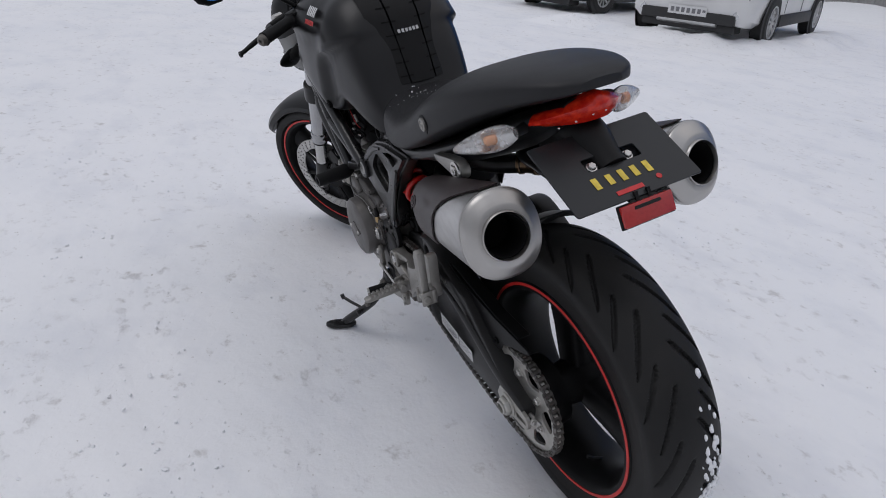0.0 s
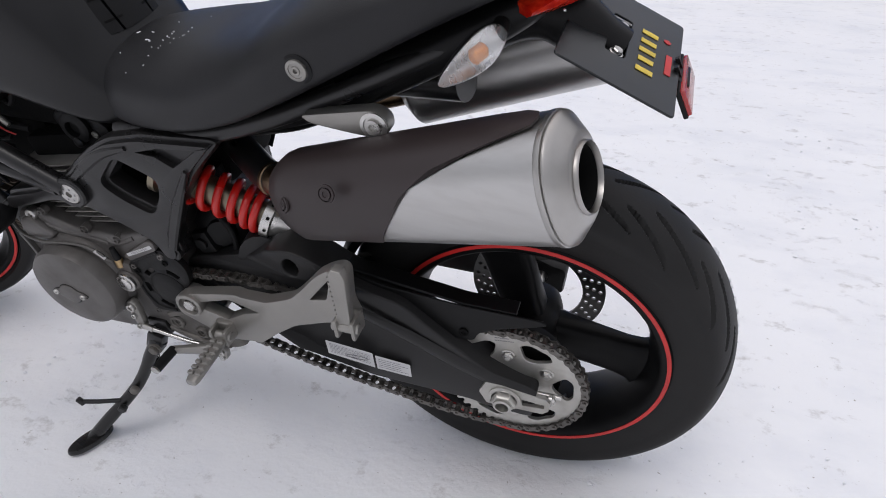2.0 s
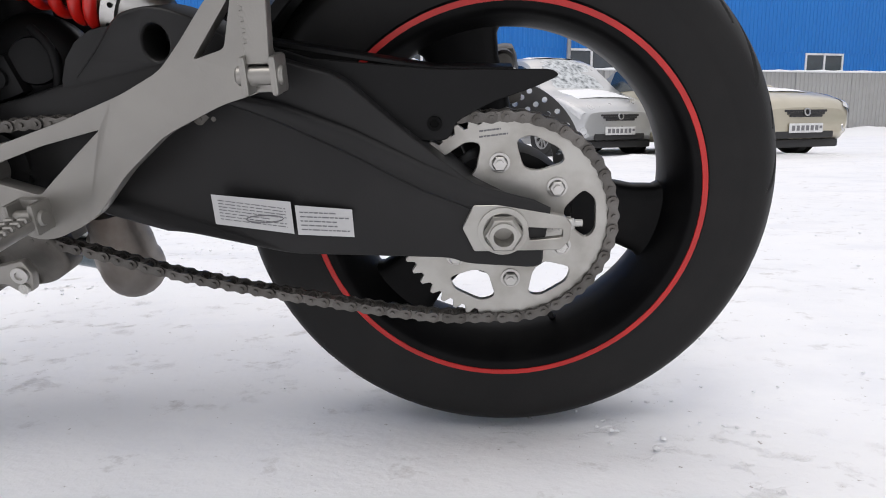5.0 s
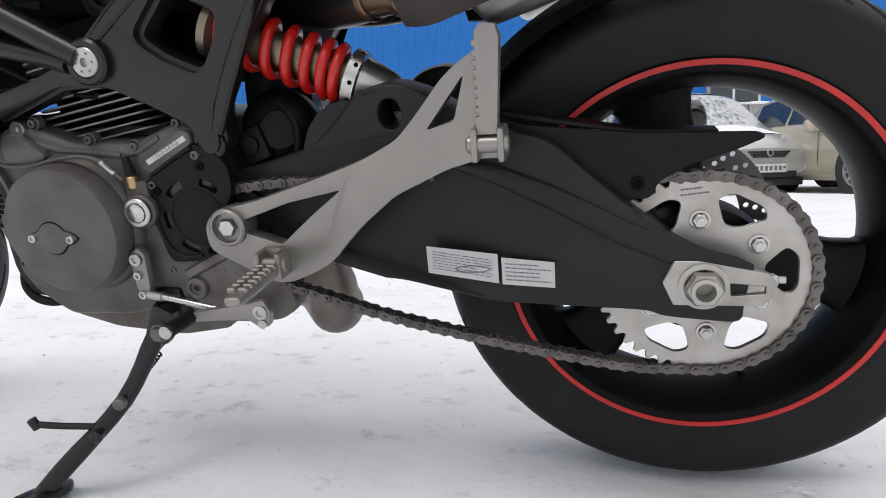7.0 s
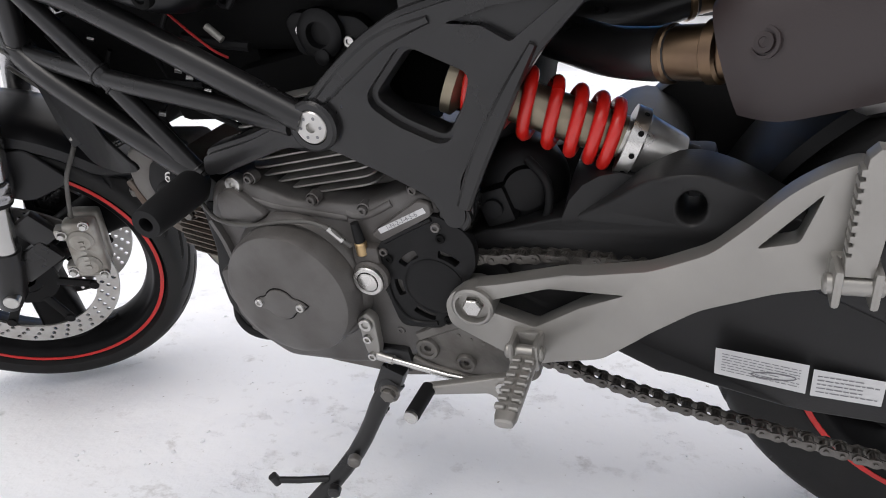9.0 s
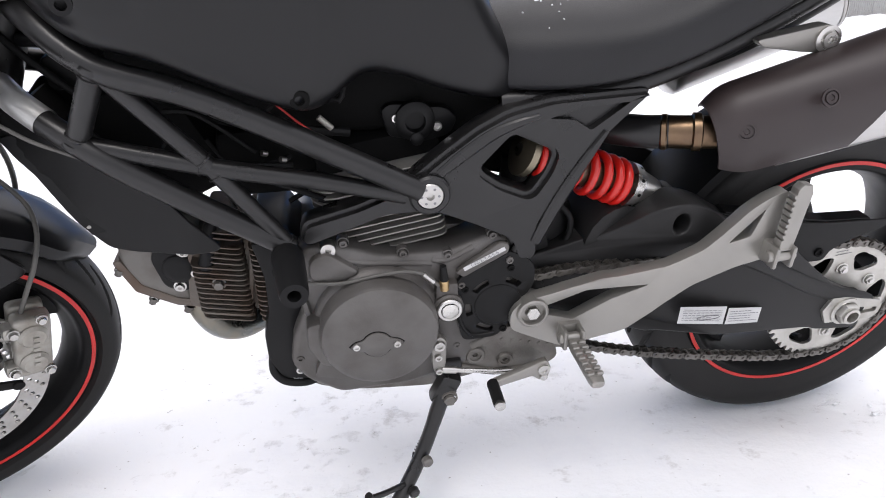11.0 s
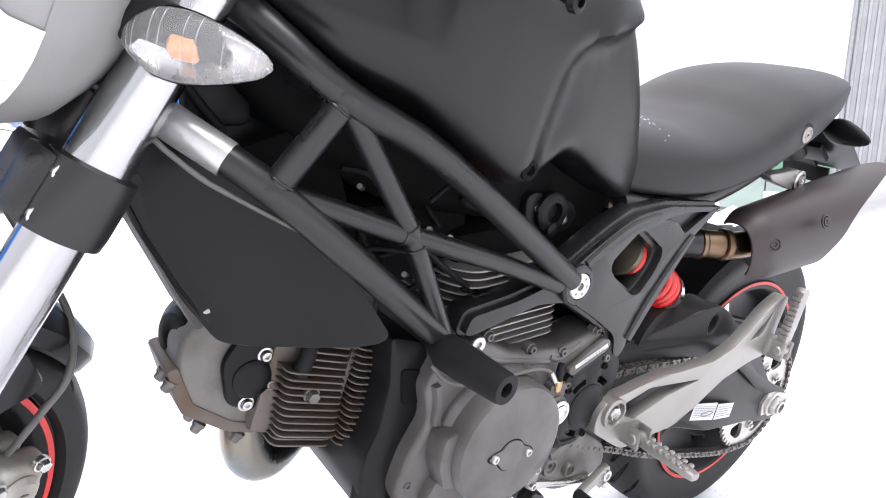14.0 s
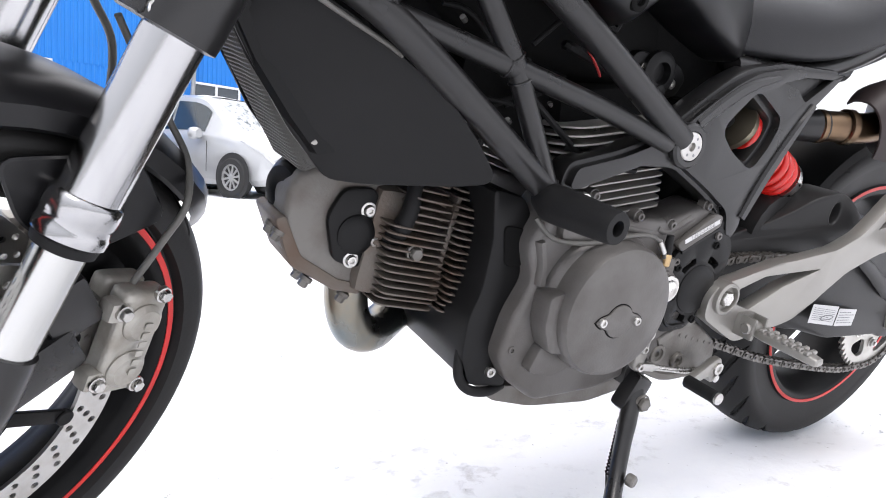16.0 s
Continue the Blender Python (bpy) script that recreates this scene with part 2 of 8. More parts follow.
def thing(name, label, category, m=None, group="", kind=""):
    ob = new(name)
    ob.empty_display_size = 0.1
    if m is not None:
        ob.matrix_world = m
    return tagged(ob, label, category, group, kind)


def box(bm, c, s, rot=None, bevel=0.0, seg=2):
    """A box at c with the full size s, turned by rot, its edges rounded."""
    g = bmesh.ops.create_cube(bm, size=1.0)
    vs = g["verts"]
    if bevel:
        for v in vs:
            v.co = Vector((v.co.x * s[0], v.co.y * s[1], v.co.z * s[2]))
        es = list({e for v in vs for e in v.link_edges})
        r = bmesh.ops.bevel(bm, geom=es, offset=bevel, segments=seg, profile=0.6, affect="EDGES")
        vs = list({v for f in r["faces"] for v in f.verts} | {v for v in vs if v.is_valid})
        todo, seen = list(vs), set(vs)
        while todo:
            for e in todo.pop().link_edges:
                for v in e.verts:
                    if v not in seen:
                        seen.add(v)
                        todo.append(v)
        vs = list(seen)
        mm = Matrix.Translation(c) @ (rot.to_4x4() if rot else Matrix())
    else:
        mm = Matrix.Translation(c) @ (rot.to_4x4() if rot else Matrix()) @ Matrix.Diagonal((*s, 1))
    bmesh.ops.transform(bm, matrix=mm, verts=vs)
    return vs


def frame_of(axis):
    """Two directions at right angles to axis."""
    a = Vector(axis).normalized()
    u = a.cross(Vector((0, 0, 1)) if abs(a.z) < 0.9 else Vector((1, 0, 0))).normalized()
    return a, u, a.cross(u)


def lathe(bm, prof, c, axis, segs=32, closed=False, start=0.0, sweep=360.0):
    """Turns a profile of (radius, height along the axis) round the axis through c."""
    a, u, v = frame_of(axis)
    c = Vector(c)
    whole = abs(sweep - 360) < 1e-6
    n = segs if whole else segs + 1
    rings = []
    for i in range(n):
        t = radians(start + sweep * i / segs)
        d = u * math.cos(t) + v * math.sin(t)
        rings.append([bm.verts.new(c + d * r + a * h) for r, h in prof])
    for i in range(segs):
        p, q = rings[i], rings[(i + 1) % n]
        for j in range(len(prof) - (0 if closed else 1)):
            k = (j + 1) % len(prof)
            try:
                bm.faces.new((p[j], p[k], q[k], q[j]))
            except ValueError:
                pass
    return rings


def disc_rod(bm, a, b, r, segs=20, r2=None, bevel=0.0):
    """A rod from a to b with closed, slightly rounded ends."""
    a, b = Vector(a), Vector(b)
    r2 = r if r2 is None else r2
    h = (b - a).length
    k = min(bevel, h / 3)
    prof = [(1e-5, 0), (r - k, 0), (r, k), (r2, h - k), (r2 - k, h), (1e-5, h)] if k else [(1e-5, 0), (r, 0), (r2, h), (1e-5, h)]
    lathe(bm, prof, a, b - a, segs)


def curve_through(pts, n=6, closed=False):
    """Points on a smooth curve through pts."""
    p = [Vector(q) for q in pts]
    out = []
    m = len(p)
    for i in range(m if closed else m - 1):
        a, b, c, d = (p[(i + k) % m] if closed else p[max(0, min(m - 1, i + k))] for k in (-1, 0, 1, 2))
        for j in range(n):
            t = j / n
            out.append(0.5 * (2 * b + (c - a) * t + (2 * a - 5 * b + 4 * c - d) * t * t + (3 * b - a - 3 * c + d) * t ** 3))
    if not closed:
        out.append(p[-1])
    return out


def tube(bm, pts, r, segs=12, smooth=0, caps=True):
    """A round bar along pts; r may be one radius or one for each point."""
    p = curve_through(pts, smooth) if smooth else [Vector(q) for q in pts]
    rs = [r] * len(p) if not hasattr(r, "__len__") else [r[min(len(r) - 1, int(round(i * (len(r) - 1) / max(1, len(p) - 1))))] for i in range(len(p))]
    a = (p[1] - p[0]).normalized()
    _, u, _ = frame_of(a)
    rings = []
    for i, q in enumerate(p):
        d = ((p[min(i + 1, len(p) - 1)] - q).normalized() + (q - p[max(i - 1, 0)]).normalized())
        d = d.normalized() if d.length > 1e-9 else a
        u = (u - d * u.dot(d)).normalized()
        w = d.cross(u)
        rings.append([bm.verts.new(q + (u * math.cos(t) + w * math.sin(t)) * rs[i]) for t in (2 * math.pi * k / segs for k in range(segs))])
    for x, y in zip(rings, rings[1:]):
        for k in range(segs):
            bm.faces.new((x[k], x[(k + 1) % segs], y[(k + 1) % segs], y[k]))
    if caps:
        bm.faces.new(rings[0][::-1])
        bm.faces.new(rings[-1])
    return rings


def rounded(pts, r, n=4):
    """A polygon of (x, z) with its corners rounded."""
    out = []
    m = len(pts)
    for i in range(m):
        p, a, b = Vector(pts[i]), Vector(pts[i - 1]), Vector(pts[(i + 1) % m])
        ra = min(r, (a - p).length * 0.45)
        rb = min(r, (b - p).length * 0.45)
        s, e = p + (a - p).normalized() * ra, p + (b - p).normalized() * rb
        for k in range(n + 1):
            t = k / n
            q = s * (1 - t) ** 2 + p * 2 * t * (1 - t) + e * t * t
            out.append((q.x, q.y))
    return out


def plate(bm, outline, y0, y1, holes=(), bevel=0.0, seg=2, tilt=None):
    """A plate with an outline (and holes) in the x-z plane, from y0 to y1, with rounded rims. tilt(x, z) shifts it in y."""
    tmp = bmesh.new()
    edges = []
    for loop in (outline, *holes):
        vs = [tmp.verts.new((x, 0, z)) for x, z in loop]
        edges += [tmp.edges.new((vs[i], vs[(i + 1) % len(vs)])) for i in range(len(vs))]
    bmesh.ops.triangle_fill(tmp, use_beauty=True, use_dissolve=True, edges=edges)
    fs = list(tmp.faces)
    r = bmesh.ops.extrude_face_region(tmp, geom=fs)
    top = [v for v in r["geom"] if isinstance(v, bmesh.types.BMVert)]
    tset = set(top)
    for v in tmp.verts:
        v.co.y = y1 if v in tset else y0
    bmesh.ops.recalc_face_normals(tmp, faces=tmp.faces)
    if bevel:
        es = [e for e in tmp.edges if len(e.link_faces) == 2 and e.calc_face_angle(0) > 1.2 and abs(e.verts[0].co.y - e.verts[1].co.y) < 1e-6]
        bmesh.ops.bevel(tmp, geom=es, offset=bevel, segments=seg, profile=0.5, affect="EDGES", clamp_overlap=True)
    if tilt:
        for v in tmp.verts:
            v.co.y += tilt(v.co.x, v.co.z)
    add_mesh(bm, tmp)


def add_mesh(bm, tmp, m=None):
    vs = {}
    for v in tmp.verts:
        vs[v] = bm.verts.new(m @ v.co if m else v.co)
    for f in tmp.faces:
        try:
            bm.faces.new([vs[v] for v in f.verts])
        except ValueError:
            pass
    tmp.free()
    return list(vs.values())


def loft(bm, rings, closed=True, caps=True):
    """Joins rings of equally many points."""
    vr = [[bm.verts.new(p) for p in r] for r in rings]
    n = len(vr[0])
    for a, b in zip(vr, vr[1:]):
        for k in range(n if closed else n - 1):
            bm.faces.new((a[k], a[(k + 1) % n], b[(k + 1) % n], b[k]))
    if caps and closed:
        bm.faces.new(vr[0][::-1])
        bm.faces.new(vr[-1])
    return vr


def spread(rows, n):
    """n rows glided through the given ones (first column rising or falling)."""
    c = curve_through([Vector(r[:3]) for r in rows], 8)
    arr = np.array(rows, float)
    t = np.linspace(0, len(rows) - 1, n)
    out = []
    for q in t:
        i = min(int(q), len(rows) - 2)
        f = q - i
        a, b, cc, d = (arr[max(0, min(len(rows) - 1, i + k))] for k in (-1, 0, 1, 2))
        out.append(0.5 * (2 * b + (cc - a) * f + (2 * a - 5 * b + 4 * cc - d) * f * f + (3 * b - a - 3 * cc + d) * f ** 3))
    return out


def shell(bm, rows, n=40, k=40, top=2.4, low=3.0, shape=None):
    """A body lofted along x from rows of (x, z top, z low, half width, height share of the widest line)."""
    rings = []
    for x, zt, zl, hw, share in spread(rows, n):
        zm = zl + (zt - zl) * share
        ring = []
        for i in range(k):
            t = 2 * math.pi * i / k
            cs, sn = math.cos(t), math.sin(t)
            e = top if sn >= 0 else low
            y = hw * math.copysign(abs(cs) ** (2 / e), cs)
            z = zm + (zt - zm if sn >= 0 else zm - zl) * math.copysign(abs(sn) ** (2 / e), sn)
            p = Vector((x, y, z))
            ring.append(shape(p) if shape else p)
        rings.append(ring)
    return loft(bm, rings)


def ridge(bm, pts, widths, y0, y1, s=1):
    """A chamfered bar along (x, z) points, from y0 up to y1, on the left (s 1) or right side."""
    p = [Vector((x, 0, z)) for x, z in pts]
    rows = spread([(q.x, q.z, w) for q, w in zip(p, widths)], len(p) * 5)
    rings = []
    for i, (x, z, w) in enumerate(rows):
        a, b = rows[max(0, i - 1)], rows[min(len(rows) - 1, i + 1)]
        d = Vector((b[0] - a[0], 0, b[1] - a[1])).normalized()
        n = Vector((-d.z, 0, d.x))
        h = y1 - y0
        rings.append([Vector((x, 0, z)) + n * w * f + Vector((0, s * (y0 + h * g), 0)) for f, g in ((-0.5, 0), (-0.46, 0.55), (-0.28, 1), (0.28, 1), (0.46, 0.55), (0.5, 0))])
    loft(bm, rings)


def inset(pts, d):
    """A polygon of (x, z) moved inwards by d (outwards where d is negative)."""
    n = len(pts)
    area = sum(pts[i][0] * pts[(i + 1) % n][1] - pts[(i + 1) % n][0] * pts[i][1] for i in range(n))
    k = 1 if area > 0 else -1
    out = []
    for i in range(n):
        p, a, b = Vector(pts[i]), Vector(pts[i - 1]), Vector(pts[(i + 1) % n])
        e, f = (p - a).normalized(), (b - p).normalized()
        m = Vector((-e.y - f.y, e.x + f.x)) * k
        m = m.normalized() if m.length > 1e-6 else Vector((-e.y, e.x)) * k
        q = p + m * d
        out.append((q.x, q.y))
    return out


def screw(bm, c, axis, r=0.007, h=0.005, socket=True, segs=16):
    """A round screw head with a hex socket sunk into it."""
    ri = r * 0.5 if socket else r * 0.3
    lathe(bm, [(r * 0.98, -0.004), (r, h * 0.7), (r * 0.9, h), (ri, h), (ri * 0.95, h * 0.35), (1e-5, h * 0.3)], c, axis, segs)


def hexbolt(bm, c, axis, r=0.011, h=0.008):
    a, u, v = frame_of(axis)
    c = Vector(c)
    lathe(bm, [(r * 1.3, -0.003), (r * 1.3, 0.002), (r * 1.05, 0.0025), (r, 0.0025)], c, axis, 20)
    lathe(bm, [(r, 0.0025), (r, h * 0.85), (r * 0.86, h), (1e-5, h)], c, axis, 6)


def bars(bm, c, right, up, size, rows, seed=1, fill=0.9, lift=0.0):
    """Rows of short plain bars in place of writing, on the plane of right and up round c."""
    rnd = random.Random(seed)
    c, right, up = Vector(c), Vector(right).normalized(), Vector(up).normalized()
    nrm = right.cross(up).normalized()
    w, h = size
    for i in range(rows):
        y = h * (0.5 - (i + 0.5) / rows)
        x, end = -w / 2, w / 2 * (1 if rnd.random() < 0.7 else 0.5)
        while x < end:
            ln = min(end - x, w * rnd.uniform(0.05, 0.16))
            th = h / rows * 0.30
            p = [c + right * a + up * (y + b) + nrm * lift for a, b in ((x, -th / 2), (x + ln, -th / 2), (x + ln, th / 2), (x, th / 2))]
            bm.faces.new([bm.verts.new(q) for q in p])
            x += ln + w * 0.02

# ---- the yard: ground, fence, buildings ----
def ground_sheet():
    def axis(lo, hi, mid_lo, mid_hi, fine):
        a = list(np.arange(mid_lo, mid_hi + 1e-9, fine))
        s, x = fine, a[-1]
        up, dn = [], []
        while x < hi:
            s *= 1.16
            x += s
            up.append(x)
        s, x = fine, a[0]
        while x > lo:
            s *= 1.16
            x -= s
            dn.append(x)
        return dn[::-1] + a + up
    xs, ys = axis(-900, 900, -1.5, 2.6, 0.022), axis(-900, 900, -2.2, 1.2, 0.022)
    verts, faces = [], []
    for j, y in enumerate(ys):
        for i, x in enumerate(xs):
            near = max(0.0, 1 - max(abs(x - 0.6) / 14, abs(y) / 14))
            z = noise.noise((x * 1.3, y * 1.9, 3)) * 0.010 + noise.noise((x * 6, y * 8, 9)) * 0.0045 + noise.noise((x * 22, y * 26, 5)) * 0.0022
            dip = 0.016 * math.exp(-((x + 0.01) ** 2 / 0.012 + (y + 0.005) ** 2 / 0.006)) + 0.012 * math.exp(-((x - 1.48) ** 2 / 0.012 + (y - 0.02) ** 2 / 0.006))
            z -= dip
            verts.append((x, y, (z - 0.004) * (0.25 + 0.75 * near)))
    n = len(xs)
    for j in range(len(ys) - 1):
        for i in range(n - 1):
            a = j * n + i
            faces.append((a, a + 1, a + n + 1, a + n))
    me = bpy.data.meshes.new("ground")
    me.from_pydata(verts, [], faces)
    me.polygons.foreach_set("use_smooth", [True] * len(me.polygons))
    me.materials.append(SNOW)
    return tagged(new("ground", me), "trampled white snow with icy and dirty patches", "snow", kind="structure")


ground_sheet()


def snow_lumps():
    rnd = random.Random(4)
    bm = bmesh.new()
    clumps = [(rnd.uniform(-1.6, 3.0), rnd.uniform(-2.6, 1.5)) for _ in range(26)] + [(0.55, 0.80), (0.70, 0.66), (0.42, 0.92), (0.36, 0.72), (0.85, 0.84)]
    for i in range(760):
        x, y = rnd.uniform(-1.6, 3.0), rnd.uniform(-2.8, 1.5)
        if i % 3:
            cx, cy = rnd.choice(clumps)
            x, y = cx + rnd.gauss(0, 0.09), cy + rnd.gauss(0, 0.07)
        r = rnd.uniform(0.0015, 0.0055) * (1.6 if rnd.random() < 0.06 else 1)
        g = bmesh.ops.create_icosphere(bm, subdivisions=1, radius=r)
        for v in g["verts"]:
            v.co = Vector((v.co.x * rnd.uniform(0.8, 1.5), v.co.y * rnd.uniform(0.8, 1.4), v.co.z * 0.6)) * rnd.uniform(0.75, 1.15) + Vector((x, y, r * 0.05))
    ob = part("snow_crumbs", bm, LOOSE_SNOW, None, flat=60)
    tagged(ob, "small crumbs of loose snow scattered on the ground", "snow", kind="stuff")


snow_lumps()

FENCE_MAT = surface("grey_profiled_sheet", (0.36, 0.36, 0.355), 0.5, 0.15, second=(0.30, 0.295, 0.29), scale=3, fine=60, vary=0.16, bump=0.02)
BLUE = surface("blue_profiled_cladding", (0.010, 0.20, 0.62), 0.5, second=(0.012, 0.17, 0.54), scale=0.6, fine=30, bump=0.02)
FRAME_WHITE = surface("white_window_frame", (0.74, 0.74, 0.74), 0.5, scale=4, fine=60)
PANE = surface("dark_window_pane", (0.05, 0.06, 0.07), 0.12, scale=2, fine=30, bump=0, spec=0.8)
WHITE_SHEET = surface("white_profiled_sheet", (0.34, 0.345, 0.35), 0.5, scale=2, fine=60, bump=0.02)
GREEN = surface("green_fascia", (0.13, 0.27, 0.18), 0.6, scale=1, fine=30)
PALE = surface("pale_wall_panel", (0.30, 0.37, 0.33), 0.6, scale=0.6, fine=30)
BEIGE = surface("beige_booth_paint", (0.55, 0.53, 0.47), 0.6, scale=2, fine=60)
POST = surface("galvanised_post", (0.33, 0.33, 0.33), 0.5, 0.5, scale=6, fine=90)


def ribbed(bm, w, z0, z1, pitch, depth, thick=0.01, tilt=0.3):
    """A sheet with trapezoid ribs, w wide in x, its face towards +y."""
    xs, n = [], int(round(w / pitch))
    p = w / n
    for i in range(n):
        xs += [(i * p, 0), (i * p + p * 0.5, 0), (i * p + p * 0.6, depth), (i * p + p * 0.9, depth)]
    xs.append((w, 0))
    front = [[bm.verts.new((x, y, z)) for x, y in xs] for z in (z0, z1)]
    back = [[bm.verts.new((x, y - thick - 0.004, z)) for x, y in xs] for z in (z0, z1)]
    for s in (front, back):
        for i in range(len(xs) - 1):
            bm.faces.new((s[0][i], s[0][i + 1], s[1][i + 1], s[1][i]))
    for k in (0, 1):
        for i in range(len(xs) - 1):
            bm.faces.new((front[k][i], front[k][i + 1], back[k][i + 1], back[k][i]))
    for i in (0, -1):
        bm.faces.new((front[0][i], front[1][i], back[1][i], back[0][i]))


FENCE_TURN = math.atan(0.36)
FENCE_AT = Vector((-1.6, -18.3, 0))


def fence():
    f = thing("fence", "grey profiled sheet metal fence with snow along its top", "fence", Matrix.Translation(FENCE_AT) @ Matrix.Rotation(FENCE_TURN, 4, "Z"), kind="structure")
    bm = bmesh.new()
    ribbed(bm, 2.3, 0.02, 2.05, 0.164, 0.022)
    first = part("panel", bm, FENCE_MAT, f, flat=20)
    bm = bmesh.new()
    box(bm, (0, -0.06, 1.02), (0.06, 0.06, 2.04), bevel=0.008)
    post = part("post", bm, POST, f)
    rnd = random.Random(5)
    for i in range(-22, 22):
        x = i * 2.32
        if i == -22:
            o, q = first, post
        else:
            o, q = first.copy(), post.copy()
            scene.collection.objects.link(o)
            scene.collection.objects.link(q)
        o.location = (x, rnd.uniform(-0.01, 0.01), rnd.uniform(-0.03, 0.03))
        q.location = (x - 0.012, 0, 0)
    bm = bmesh.new()
    rings = []
    for i in range(0, 420):
        x = -51 + i * 0.245
        h = 0.04 + 0.035 * noise.noise((x * 1.7, 0, 2)) + 0.02 * noise.noise((x * 7, 3, 2))
        rings.append([(x, -0.06, 2.03), (x, -0.07, 2.05 + h * 0.6), (x, 0.0, 2.06 + h), (x, 0.06, 2.05 + h * 0.5), (x, 0.05, 2.03)])
    loft(bm, rings)
    part("snow_cap", bm, LOOSE_SNOW, f, "ridge of fresh snow lying on the fence top")
    bm = bmesh.new()
    rings = []
    for i in range(0, 300):
        x = -51 + i * 0.345
        h = 0.28 + 0.14 * noise.noise((x * 0.5, 0, 2)) + 0.09 * noise.noise((x * 2.1, 3, 2))
        w = 1.2 + 0.4 * noise.noise((x * 0.4, 7, 2))
        rings.append([(x, -0.3, -0.05), (x, -0.1, h * 0.9), (x, w * 0.35, h), (x, w * 0.7, h * 0.5 + 0.03 * noise.noise((x * 5, 1, 1))), (x, w * 1.2, -0.05)])
    loft(bm, rings)
    b = part("snow_bank", bm, LOOSE_SNOW, None, flat=60)
    b.matrix_world = f.matrix_world.copy()
    tagged(b, "low bank of shovelled snow along the fence foot", "snow bank", kind="structure")


fence()


def window(parent, x, z, w, h, n=2):
    """A framed window in a wall whose face is y = 0 of its parent."""
    bm = bmesh.new()
    t = 0.09
    for c, s in (((x, 0.0, z + h / 2 - t / 2), (w, 0.08, t)), ((x, 0.0, z - h / 2 + t / 2), (w, 0.08, t))):
        box(bm, c, s, bevel=0.008)
    for i in range(n + 1):
        box(bm, (x - w / 2 + t / 2 + i * (w - t) / n, 0, z), (t, 0.075, h - 2 * t), bevel=0.008)
    fr = part("window", bm, FRAME_WHITE, parent, "white framed window with dark panes")
    for i in range(n):
        bm = bmesh.new()
        box(bm, (x - w / 2 + (i + 0.5) * w / n, -0.015, z), (w / n - 0.1, 0.02, h - 0.18))
        part("pane", bm, PANE, fr)


def blue_building():
    m = Matrix.Translation(FENCE_AT + Vector((-0.34, -0.94, 0)) * 10.5) @ Matrix.Rotation(FENCE_TURN, 4, "Z")
    b = thing("blue_building", "long building clad in bright blue profiled metal", "building", m)
    wins = [(-34.2, 3.0), (-29.0, 3.0), (-12.2, 3.0), (0.2, 3.0), (7.6, 3.0), (16.0, 3.0)]
    w, h = 2.3, 1.35
    cuts = sorted(wins)
    bm = bmesh.new()
    x0 = -38.0
    tmp = bmesh.new()

    def strip(xa, xb, za, zb):
        s = bmesh.new()
        ribbed(s, xb - xa, za, zb, 0.21, 0.03, 0.06)
        add_mesh(bm, s, Matrix.Translation((xa, 0, 0)))
    strip(-38, 34, 0, 3.0 - h / 2)
    strip(-38, 34, 3.0 + h / 2, 11)
    for x, z in cuts:
        strip(x0, x - w / 2, z - h / 2, z + h / 2)
        x0 = x + w / 2
    strip(x0, 34, 3.0 - h / 2, 3.0 + h / 2)
    tmp.free()
    part("wall", bm, BLUE, b, flat=20)
    bm = bmesh.new()
    box(bm, (-2, -6.1, 5.45), (72, 12, 10.9))
    part("body", bm, BLUE, b)
    bm = bmesh.new()
    box(bm, (-2, -6, 11.1), (72.6, 12.6, 0.25), bevel=0.03)
    part("roof", bm, LOOSE_SNOW, b, "snow covered flat roof")
    for x, z in wins:
        window(b, x, z, w - 0.02, h - 0.02)
    bm = bmesh.new()
    tube(bm, [(1.6, 0.35, 0.0), (1.2, 0.35, 9.0)], 0.09, 14)
    part("pipe", bm, POST, b, "grey slanting pipe on the facade")


blue_building()


def booth():
    bt = thing("booth", "small beige cabin with a snowy roof behind the fence", "cabin", Matrix.Translation((6.6, -25.5, 0)) @ Matrix.Rotation(FENCE_TURN, 4, "Z"))
    bm = bmesh.new()
    box(bm, (0, 0, 1.5), (2.6, 2.4, 3.0), bevel=0.03)
    part("body", bm, BEIGE, bt)
    bm = bmesh.new()
    box(bm, (0, 0, 3.08), (2.8, 2.6, 0.16), bevel=0.05)
    part("roof", bm, LOOSE_SNOW, bt)


booth()


def white_shed():
    m = Matrix.Translation((-17.3, -6.5, 0)) @ Matrix.Rotation(radians(-68.8), 4, "Z")
    s = thing("white_shed", "tall shed clad in white profiled metal sheet", "shed", m)
    for i in range(5):
        bm = bmesh.new()
        ribbed(bm, 2.4, 0.05, 9.4, 0.2, 0.05, 0.03)
        o = part("panel", bm, WHITE_SHEET, s, flat=20)
        o.matrix_local = Matrix.Translation((-2.42 * (i + 1), 0, 0))
    bm = bmesh.new()
    box(bm, (-6.05, -1.6, 4.7), (12.1, 3.0, 9.36))
    part("body", bm, WHITE_SHEET, s)
    bm = bmesh.new()
    tube(bm, [(0.06, 0.10, 0.1), (0.06, 0.10, 8.6), (-0.05, 0.02, 9.0)], 0.06, 12)
    part("downpipe", bm, POST, s, "grey downpipe at the corner")


white_shed()


